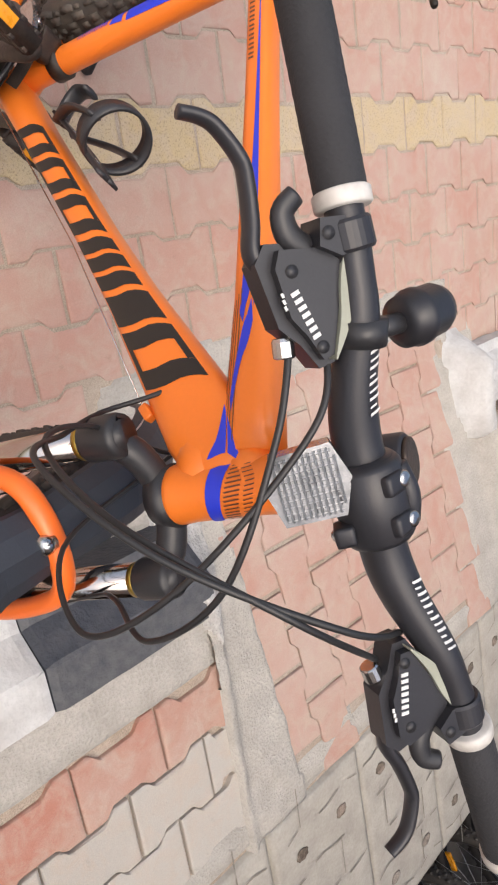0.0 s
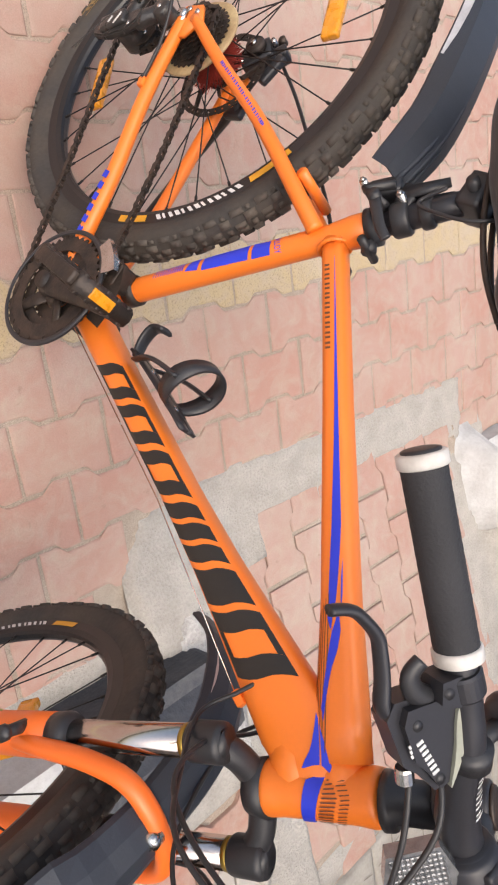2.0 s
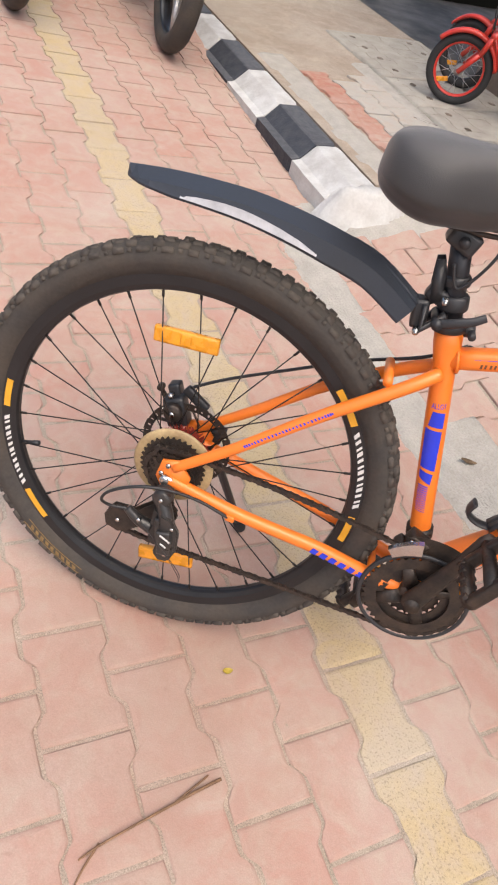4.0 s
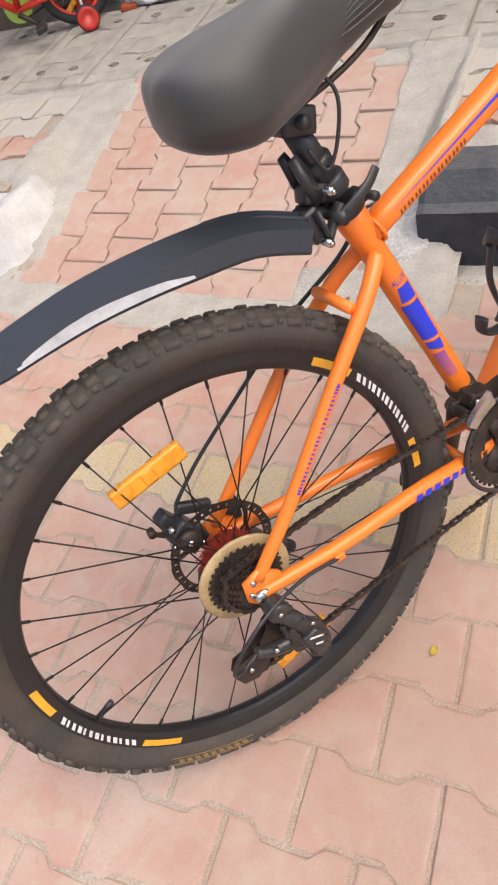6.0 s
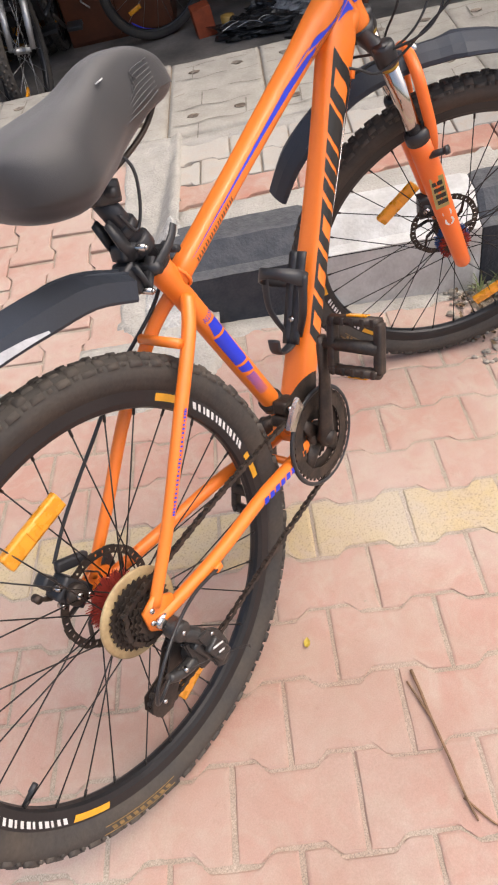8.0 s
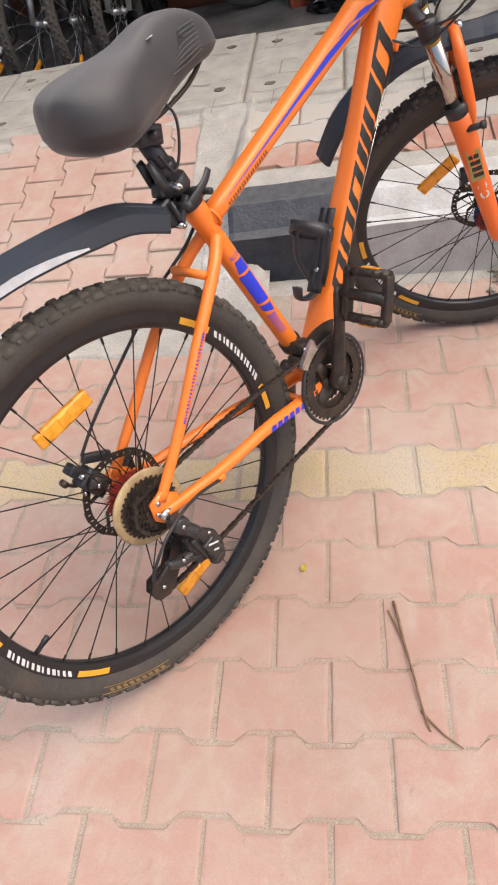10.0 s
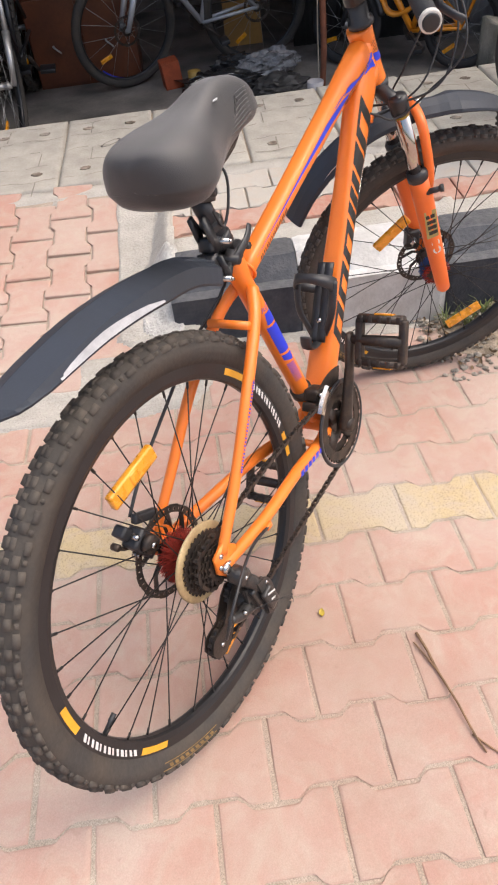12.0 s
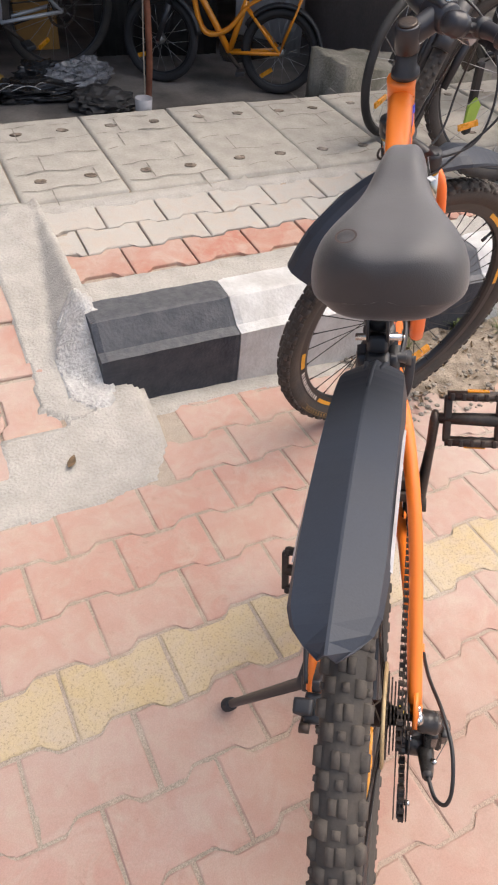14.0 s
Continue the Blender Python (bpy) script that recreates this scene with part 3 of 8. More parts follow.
# drain slabs with lifting holes
def slab_mesh(seed):
    w, d, t = 0.362, 0.668, 0.05
    rnd2 = random.Random(seed)
    bm = bmesh.new()
    holes = [(sx * 0.088 + rnd2.uniform(-0.004, 0.004), sy) for sx in (-1, 1) for sy in (-0.205, 0.205)]
    nx, ny = 26, 48
    grid = {}
    for i in range(nx + 1):
        for j in range(ny + 1):
            x, y = -w / 2 + w * i / nx, -d / 2 + d * j / ny
            z = 0.0012 * noise.fractal((x * 11 + seed, y * 11, seed), 0.8, 2.0, 3)
            if i in (0, nx) or j in (0, ny):
                z -= 0.004
            for hx, hy in holes:
                q = math.hypot((x - hx) / 0.021, (y - hy) / 0.017)
                z -= 0.0012 * max(0.0, 1 - q ** 4)
            grid[i, j] = bm.verts.new((x, y, z))
    for i in range(nx):
        for j in range(ny):
            bm.faces.new((grid[i, j], grid[i + 1, j], grid[i + 1, j + 1], grid[i, j + 1]))
    edge = [grid[i, 0] for i in range(nx + 1)] + [grid[nx, j] for j in range(1, ny + 1)] + [grid[i, ny] for i in range(nx - 1, -1, -1)] + [grid[0, j] for j in range(ny - 1, 0, -1)]
    low = [bm.verts.new(e.co + V(0, 0, -t)) for e in edge]
    for i in range(len(edge)):
        bm.faces.new((edge[i], low[i], low[(i + 1) % len(edge)], edge[(i + 1) % len(edge)]))
    me = bpy.data.meshes.new("drain_slab")
    bmesh.ops.recalc_face_normals(bm, faces=bm.faces)
    bm.to_mesh(me)
    bm.free()
    me.materials.append(SLAB)
    me.shade_smooth()
    return me


slab_meshes = [slab_mesh(s) for s in range(4)]


def hole_mesh(seed):
    """Dirt packed into a lifting hole, with a ragged rim."""
    rr = random.Random(seed)
    wob = [rr.uniform(0.86, 1.12) for _ in range(18)]
    bm = bmesh.new()
    loft(bm, [[(0.0225 * f * w * math.cos(2 * math.pi * k / 18), 0.0185 * f * w * math.sin(2 * math.pi * k / 18), z) for k, w in enumerate(wob)] for f, z in ((1.0, 0.0), (0.8, 0.0006), (0.3, 0.0002))])
    return mesh_of(bm, HOLE_DIRT, "hole_dirt")


def trace_mesh(seed):
    """Shallow lines of a paving pattern pressed into a slab, worn away here and there."""
    rr = random.Random(seed)
    bm = bmesh.new()

    def line(p, q):
        d = (q - p).normalized()
        n = V(-d.y, d.x, 0) * rr.uniform(0.0014, 0.0028)
        bm.faces.new([bm.verts.new(w) for w in (p - n, q - n * 0.8, q + n, p + n)])
    for k in range(-2, 3):
        y = 0.135 * k + rr.uniform(-0.004, 0.004)
        x = -0.172
        while x < 0.16:
            x2 = min(0.174, x + 0.042)
            up = 0.007 if int((x + 0.172) / 0.042 + k) % 4 < 2 else -0.007
            up2 = 0.007 if int((x2 + 0.172) / 0.042 + k) % 4 < 2 else -0.007
            if rr.random() < 0.72:
                line(V(x, y + up, 0.0032), V(x2, y + up2, 0.0032))
            x = x2
        if rr.random() < 0.85:
            x = rr.choice((-0.09, 0.07)) + rr.uniform(-0.02, 0.02)
            line(V(x, y + 0.01, 0.0032), V(x + 0.004, y + 0.125, 0.0032))
    return mesh_of(bm, TRACE, "paving_trace")


TRACE = node_mat("slab_groove", (0.20, 0.18, 0.15), 0.95, var=0.3, scale=40, fine=200, bump=0.3, second=(0.30, 0.275, 0.235))
trace_meshes = [trace_mesh(s) for s in range(3)]
hole_meshes = [hole_mesh(s) for s in range(3)]
for i in range(-9, 8):
    ob = part("drain_slab", None, None, data=slab_meshes[i % 4], m=STREET @ pose(-0.13 + 0.37 * (i + 0.5), 2.318, PZ + 0.004 + rnd.uniform(-0.003, 0.003), rnd.uniform(-0.3, 0.3), rnd.uniform(-0.3, 0.3), rnd.choice((0, 180)) + rnd.uniform(-0.3, 0.3)))
    tagged(ob, "worn concrete drain slab with four lifting holes", "slab", "drain slabs before the shop")
    tagged(part("paving_trace", None, None, ob, data=trace_meshes[i % 3]), kind="stuff")
    for hx in (-0.088, 0.088):
        for hy in (-0.205, 0.205):
            part("hole_dirt", None, None, ob, data=rnd.choice(hole_meshes), m=pose(hx + rnd.uniform(-0.006, 0.006), hy + rnd.uniform(-0.005, 0.005), 0.0016, 0, 0, rnd.uniform(-20, 20)))


# painted kerb stones
def kerb_mesh(length, mat, seed):
    prof = [(0.0, -0.20), (0.0, 0.078), (0.035, 0.084), (0.092, 0.138), (0.10, 0.141), (0.185, 0.141), (0.19, 0.13), (0.19, -0.20)]
    bm = bmesh.new()
    n = 24
    rings = []
    for i in range(n + 1):
        x = length * i / n
        ring = []
        for j, (y, z) in enumerate(prof):
            q = noise.noise_vector((x * 14 + seed * 3, y * 20, z * 20)) * 0.0022
            inset = 0.004 if i in (0, n) and z > 0 else 0.0
            ring.append((x, y + q.y + inset * (1 if y < 0.1 else -1), z + q.z - inset))
        rings.append(ring)
    loft(bm, rings)
    me = bpy.data.meshes.new("kerb_stone")
    bmesh.ops.recalc_face_normals(bm, faces=bm.faces)
    bm.to_mesh(me)
    bm.free()
    me.materials.append(mat)
    return me


KV = 1.172
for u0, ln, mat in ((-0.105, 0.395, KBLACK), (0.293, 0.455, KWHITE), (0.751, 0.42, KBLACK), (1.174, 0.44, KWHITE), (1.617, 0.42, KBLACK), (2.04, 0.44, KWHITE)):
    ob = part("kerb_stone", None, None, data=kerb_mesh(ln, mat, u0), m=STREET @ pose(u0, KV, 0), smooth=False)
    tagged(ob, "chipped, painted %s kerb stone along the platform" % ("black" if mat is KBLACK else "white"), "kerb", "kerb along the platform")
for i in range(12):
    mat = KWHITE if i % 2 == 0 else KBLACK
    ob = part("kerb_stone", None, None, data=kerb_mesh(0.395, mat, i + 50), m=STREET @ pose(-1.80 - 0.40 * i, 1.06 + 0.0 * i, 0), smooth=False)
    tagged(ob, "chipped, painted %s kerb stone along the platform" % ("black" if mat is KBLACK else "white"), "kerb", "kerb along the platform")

# shop shell: dark floor, back and side walls, ceiling and the wall over the opening
sheet("shop_floor", [(-6, 2.60), (6, 2.60), (6, 6.6), (-6, 6.6)], -0.15, SHOPFLOOR, "oil-stained dark concrete shop floor", category="floor", thick=0.1)


def wall(name, a, b, z0, z1, label, thick=0.12, mat=None):
    bm = bmesh.new()
    (x0, y0), (x1, y1) = a, b
    box(bm, ((x0 + x1) / 2, (y0 + y1) / 2, (z0 + z1) / 2), (max(abs(x1 - x0), thick), max(abs(y1 - y0), thick), z1 - z0))
    return tagged(part(name, bm, mat or WALL, m=STREET, smooth=False), label, "wall", kind="structure")


wall("wall_back", (-6, 5.6), (6, 5.6), -0.2, 3.0, "dim plaster wall at the back of the shop")
wall("wall_left", (-3.0, 2.85), (-3.0, 6.3), -0.2, 3.0, "dim plaster side wall of the shop")
wall("wall_right", (2.3, 3.1), (2.3, 6.3), -0.2, 3.0, "dim plaster side wall of the shop")
# added out of view and set low, to hold skylight out of the shop
wall("wall_front", (-6, 2.9), (6, 2.9), 1.85, 3.6, "unseen plain wall added over the shop opening to keep the inside dim", thick=0.2)
wall("ceiling", (-6, 2.75), (6, 6.4), 3.0, 3.12, "plain concrete ceiling of the shop")

# ---- the orange mountain bike, leaning on its stand ----
LEANED = pose(0.0223, 0.0093, 0.0005, -12.0, -2.8, 1.0)
bike = thing("mountain_bike", "orange mountain bike with blue decals leaning on its kickstand", "bicycle", m=LEANED)
AXLE, BB = (-0.012, 0.357), (0.418, 0.303)
SEAT_TOP, TT0, TT1 = (0.288, 0.722), (0.306, 0.675), (0.830, 0.856)
HT0, HT1 = (0.876, 0.793), (0.842, 0.897)
WS = 0.965                                      # the wheels are 0.71 m across


# --- wheels: built once about the y axis, shared by both ---
def knobby_tyre():
    bm = bmesh.new()
    rc, rt = 0.3405, 0.0230
    prof = []
    for k in range(18):
        a = radians(-128 + 256 * k / 17)
        prof.append((rc + rt * math.cos(a), rt * math.sin(a)))
    inner = [(0.3135, 0.0125), (0.3135, -0.0125)]
    revolve(bm, prof + inner, n=120)
    rnd = random.Random(2)
    count = 58
    for k in range(count):
        for lat, w, ln, h, off in ((10.5, 0.0088, 0.0165, 0.0040, 0.0), (-10.5, 0.0088, 0.0165, 0.0040, 0.0), (0.0, 0.0080, 0.0090, 0.0034, 0.5), (33, 0.0100, 0.0170, 0.0044, 0.45), (-33, 0.0100, 0.0170, 0.0044, 0.45), (57, 0.0085, 0.0200, 0.0046, 0.0), (-57, 0.0085, 0.0200, 0.0046, 0.0), (57, 0.0060, 0.0070, 0.0034, 0.5), (-57, 0.0060, 0.0070, 0.0034, 0.5)):
            a, b = 2 * math.pi * (k + off + rnd.uniform(-0.04, 0.04)) / count, radians(lat + rnd.uniform(-1.5, 1.5))
            w, ln, h = w * rnd.uniform(0.85, 1.1), ln * rnd.uniform(0.85, 1.08), h * rnd.uniform(0.75, 1.1) * (0.75 if abs(lat) < 20 else 1.15)
            r0 = rt - 0.0012
            corners = []
            for hh, sh in ((r0, 1.0), (r0 + h + 0.0012, 0.80)):
                for du, dw in ((-1, -1), (1, -1), (1, 1), (-1, 1)):
                    bb = b + dw * w * sh / 2 / rt
                    rr = rc + hh * math.cos(bb)
                    aa = a + du * ln * sh / 2 / rr
                    corners.append(bm.verts.new((rr * math.cos(aa), hh * math.sin(bb), rr * math.sin(aa))))
            c = corners
            for q in ((4, 5, 6, 7), (0, 1, 5, 4), (1, 2, 6, 5), (2, 3, 7, 6), (3, 0, 4, 7)):
                f = bm.faces.new([c[i] for i in q])
                f.material_index = 1
    return bm


def rim_bm():
    bm = bmesh.new()
    revolve(bm, [(0.3155, -0.0135), (0.3195, -0.0135), (0.3195, -0.0115), (0.311, -0.009), (0.311, 0.009), (0.3195, 0.0115), (0.3195, 0.0135),
                 (0.3155, 0.0135), (0.300, 0.0125), (0.292, 0.009), (0.2895, 0.004), (0.2895, -0.004), (0.292, -0.009), (0.300, -0.0125)], n=120)
    return bm


def spoke_bm(lean, side):
    """A spoke from a hub flange at radius 0.024 to the rim, at angle 0, crossing by lean degrees."""
    bm = bmesh.new()
    a = radians(lean)
    p0 = V(0.024 * math.cos(a), side * 0.030, 0.024 * math.sin(a))
    p1 = V(0.291, side * 0.003, 0)
    tube(bm, [p0, p1], 0.00115, 5)
    tube(bm, [p1 - (p1 - p0).normalized() * 0.012, p1], 0.0022, 6)
    return bm


TYRE_ME = mesh_of(knobby_tyre(), [RUBBER, KNOB], "tyre")
RIM_ME = mesh_of(rim_bm(), RIMBLACK, "rim", smooth=False)
SPOKE_ME = [mesh_of(spoke_bm(l, s), SPOKE, "spoke") for l, s in ((72, 1), (-72, 1), (72, -1), (-72, -1))]


def arc_plate(bm, r0, r1, a0, a1, y, slant=0.0, k=5):
    """A thin curved sticker on the side of a rim or tyre between two angles in degrees."""
    rows = []
    for i in range(k + 1):
        a = radians(a0 + (a1 - a0) * i / k)
        s = radians(slant)
        rows.append([V(r0 * math.cos(a), y, r0 * math.sin(a)), V(r1 * math.cos(a + s), y - math.copysign(0.0004, -y), r1 * math.sin(a + s))])
    loft(bm, rows, close=False, cap=False)


def reflector_bar(bm, centre, ang, length=0.104, wide=0.026, thick=0.012):
    """A chunky spoke reflector lying across the spokes."""
    rot = pose(0, 0, 0, 0, -ang, 0)
    box(bm, centre, (length, thick, wide), rot, 0.004)
    box(bm, centre, (0.018, thick * 1.25, wide * 0.8), rot, 0.003)


def bristles(bm, r0, r1, y0, y1, count, seed):
    rnd = random.Random(seed)
    for _ in range(count):
        a, y = rnd.uniform(0, 2 * math.pi), rnd.uniform(y0, y1)
        r = r1 * rnd.uniform(0.86, 1.05)
        b = a + rnd.uniform(-0.12, 0.12)
        p0, p1 = V(r0 * math.cos(a), y, r0 * math.sin(a)), V(r * math.cos(b), y + rnd.uniform(-0.004, 0.004), r * math.sin(b))
        side = (p1 - p0).cross(V(0, 1, 0)).normalized() * 0.0011
        bm.faces.new([bm.verts.new(p) for p in (p0 - side, p0 + side, p1 + side * 0.5, p1 - side * 0.5)])


def rotor_bm():
    bm = bmesh.new()
    holes = 36
    n = holes * 4
    # outer braking band, pierced by slots
    for k in range(n):
        a0, a1 = 2 * math.pi * k / n, 2 * math.pi * (k + 1) / n
        bands = ((0.0665, 0.0700), (0.0700, 0.0750), (0.0750, 0.0790 + (0.0012 if (k // 6) % 2 else 0.0)))
        for j, (r0, r1) in enumerate(bands):
            if j == 1 and k % 4 == 0:
                continue
            ring = [(r0, a0), (r1, a0), (r1, a1), (r0, a1)]
            lo = [V(r * math.cos(a), -0.0009, r * math.sin(a)) for r, a in ring]
            hi = [V(r * math.cos(a), 0.0009, r * math.sin(a)) for r, a in ring]
            loft(bm, [lo, hi])
    for k in range(6):
        a = 2 * math.pi * k / 6
        tube(bm, [V(0.022 * math.cos(a), 0, 0.022 * math.sin(a)), V(0.046 * math.cos(a + 0.25), 0, 0.046 * math.sin(a + 0.25)), V(0.068 * math.cos(a + 0.6), 0, 0.068 * math.sin(a + 0.6))], 0.0045, 6, flat=0.25, hint=(0, 0.3, 0.1))
    revolve(bm, [(0.016, -0.0015), (0.027, -0.0015), (0.027, 0.0015), (0.016, 0.0015)], n=24)
    return bm


ROTOR_ME = mesh_of(rotor_bm(), GREASY, "rotor", smooth=False)


def wheel(name, label, m, spin, brush, rear):
    """Hub mesh as the wheel, with tyre, rim, spokes, stickers, rotor and reflectors below it."""
    bm = bmesh.new()
    revolve(bm, [(0.0, -0.052), (0.012, -0.052), (0.013, -0.036), (0.026, -0.032), (0.027, -0.029), (0.017, -0.026), (0.016, 0.026), (0.027, 0.029), (0.026, 0.032), (0.013, 0.036), (0.012, 0.052), (0.0, 0.052)], n=28)
    tube(bm, [V(0, -0.074 if rear else -0.062, 0), V(0, 0.074 if rear else 0.062, 0)], 0.0048, 10)
    hub = part(name, bm, GREASY, bike, label, m=m @ Matrix.Scale(WS, 4))
    part("tyre", None, None, hub, "knobbly dusty black tyre", data=TYRE_ME)
    part("rim", None, None, hub, "black alloy rim", data=RIM_ME)
    for k in range(32):
        me = SPOKE_ME[k % 4]
        part("spoke", None, None, hub, data=me, m=pose(0, 0, 0, 0, -(360 * k / 32 + spin), 0))
    for base in (0, 180):
        for s in (-1, 1):
            y = s * 0.0136
            g = spin + base
            for a0, a1 in ((g - 2, g + 8), (g + 40, g + 52)):
                bm = bmesh.new()
                arc_plate(bm, 0.3010, 0.3120, a0, a1, y)
                part("rim_sticker", bm, YELLOW_DECAL, hub, "yellow sticker on the rim")
            bm = bmesh.new()
            for i in range(13):
                a = g + 11 + 2.05 * i
                arc_plate(bm, 0.3018, 0.3112, a, a + (1.35, 0.8, 1.1)[i % 3], y, 1.1, 2)
            part("rim_sticker", bm, WHITE_DECAL, hub, "white slanted bars on the rim")
    lab = 226 if rear else 200
    bm = bmesh.new()
    arc_plate(bm, 0.332, 0.3335, lab, lab + 24, -0.0232, 0, 10)
    arc_plate(bm, 0.3455, 0.347, lab, lab + 24, -0.0231, 0, 10)
    for i in range(9):
        arc_plate(bm, 0.336, 0.343, lab + 2 + 2.3 * i, lab + 3.4 + 2.3 * i, -0.0236, 0.8, 2)
    part("tyre_label", bm, node_mat("faded_gold_print", (0.30, 0.19, 0.07), 0.7, var=0.2, scale=60, fine=300, bump=0.0), hub, "faded gold marks on the tyre wall")
    part("brake_rotor", None, None, hub, "drilled steel brake rotor", data=ROTOR_ME, m=pose(0, 0.043, 0))
    bm = bmesh.new()
    bristles(bm, 0.015, 0.047 if rear else 0.038, -0.004 if rear else -0.018, 0.030 if rear else 0.0, 900, 5)
    part("hub_brush", bm, REDBRUSH if rear else BLUEBRUSH, hub, "red bristle hub duster" if rear else "blue bristle hub duster", smooth=False)
    if not rear:
        bm = bmesh.new()
        bristles(bm, 0.015, 0.036, -0.034, -0.022, 350, 8)
        part("hub_brush", bm, REDBRUSH, hub, "red bristle hub duster", smooth=False)
    # tyre valve
    bm = bmesh.new()
    a = radians(spin + (22.6 if rear else 216))
    d = V(math.cos(a), 0, math.sin(a))
    tube(bm, [d * 0.29, d * 0.272, d * 0.270, d * 0.258], [0.0035, 0.0035, 0.0046, 0.0044], 10)
    part("valve", bm, BLACK, hub)
    return hub


rear_wheel = wheel("rear_wheel", "rear wheel with dusty knobbly tyre", pose(AXLE[0], 0, AXLE[1]), 176, REDBRUSH, True)
for c, ang in ((V(-0.038, -0.004, 0.212), 7), (V(0.030, -0.004, -0.218), 12)):
    bm = bmesh.new()
    reflector_bar(bm, c, ang)
    part("spoke_reflector", bm, AMBER, rear_wheel, "amber plastic spoke reflector")

# cassette, spoke guard and freewheel
bm = bmesh.new()
revolve(bm, [(0.028, -0.0), (0.0655, -0.0035), (0.0685, -0.0015), (0.068, 0.001), (0.028, 0.003)], n=72)
part("spoke_guard", bm, CREAM, rear_wheel, "yellowed plastic spoke guard", m=pose(0, -0.028, 0))
cass = [34, 24, 22, 20, 18, 16, 14]
for i, (teeth, r) in enumerate(zip(cass, (0.056, 0.049, 0.044, 0.040, 0.036, 0.032, 0.028))):
    bm = bmesh.new()
    prism(bm, gear(teeth, r, 0.0042), -0.001, 0.001)
    part("sprocket", bm, GREASY, rear_wheel, m=pose(0, -0.033 - 0.0046 * i, 0), smooth=False)

# --- frame ---
place_dt = frame_tube((0.411, 0.309), (0.860, 0.858), [(0, 0.030, 0.0215), (0.2, 0.0285, 0.0195), (0.5, 0.0245, 0.0200), (0.66, 0.022, 0.0245), (0.78, 0.0215, 0.0315), (0.90, 0.0225, 0.0385), (1, 0.020, 0.030)], 2.9)
down_tube = part("down_tube", tube_mesh(place_dt, steps=20), ORANGE, bike, "satin orange down tube with black slanted shapes")
place_st = frame_tube(BB, SEAT_TOP, [(0, 0.0185, 0.0185), (0.2, 0.0165, 0.0165), (0.9, 0.0165, 0.0165), (0.93, 0.0195, 0.0195), (1, 0.0195, 0.0195)], 2.0)
seat_tube = part("seat_tube", tube_mesh(place_st, steps=16), ORANGE, bike, "orange seat tube with blue decal")
place_tt = frame_tube(TT0, TT1, [(0, 0.0155, 0.0145), (0.35, 0.0165, 0.0150), (0.75, 0.0190, 0.0185), (0.9, 0.021, 0.0225), (1, 0.021, 0.0245)], 2.9)
top_tube = part("top_tube", tube_mesh(place_tt, steps=16), ORANGE, bike, "orange top tube with long blue stripe")
place_ht = frame_tube(HT0, HT1, [(0, 0.0245, 0.0245), (0.08, 0.0255, 0.0255), (0.16, 0.0240, 0.0240), (0.5, 0.0232, 0.0232), (0.84, 0.0235, 0.0235), (0.92, 0.0248, 0.0248), (1, 0.0240, 0.0240)], 2.0)
head_tube = part("head_tube", tube_mesh(place_ht, steps=16), ORANGE, bike, "orange head tube with blue decal")
bm = bmesh.new()   # welded gussets where top and down tube meet the head tube
for (x0, z0, x1, z1, rr) in ((0.821, 0.850, 0.858, 0.866, 0.0225), (0.821, 0.795, 0.868, 0.826, 0.0235)):
    tube(bm, [V(x0, 0, z0), V((x0 + x1) / 2, 0, (z0 + z1) / 2), V(x1, 0, z1)], [rr * 0.8, rr, rr * 0.95], 16)
part("gusset", bm, ORANGE, bike)
bm = bmesh.new()   # weld beads
for (c, r, ax) in ((TT0, 0.0185, (0.94, 0.33)), ((0.312, 0.648), 0.0, (1, 0))):
    if r:
        d = V(ax[0], 0, ax[1])
        ring = [V(c[0] + 0.012, 0, c[1] + 0.003) + r * (V(0, 1, 0) * math.cos(t) + d.cross(V(0, 1, 0)) * math.sin(t)) for t in [2 * math.pi * k / 40 for k in range(41)]]
        tube(bm, [p + d * 0.0008 * (-1) ** i for i, p in enumerate(ring)], 0.0026, 6)
part("weld", bm, ORANGE, bike)
# bottom bracket shell
bm = bmesh.new()
revolve(bm, [(0.0, -0.036), (0.021, -0.036), (0.0225, -0.034), (0.0225, 0.034), (0.021, 0.036), (0.0, 0.036)], n=32)
part("bottom_bracket", bm, ORANGE, bike, m=pose(BB[0], 0, BB[1]))

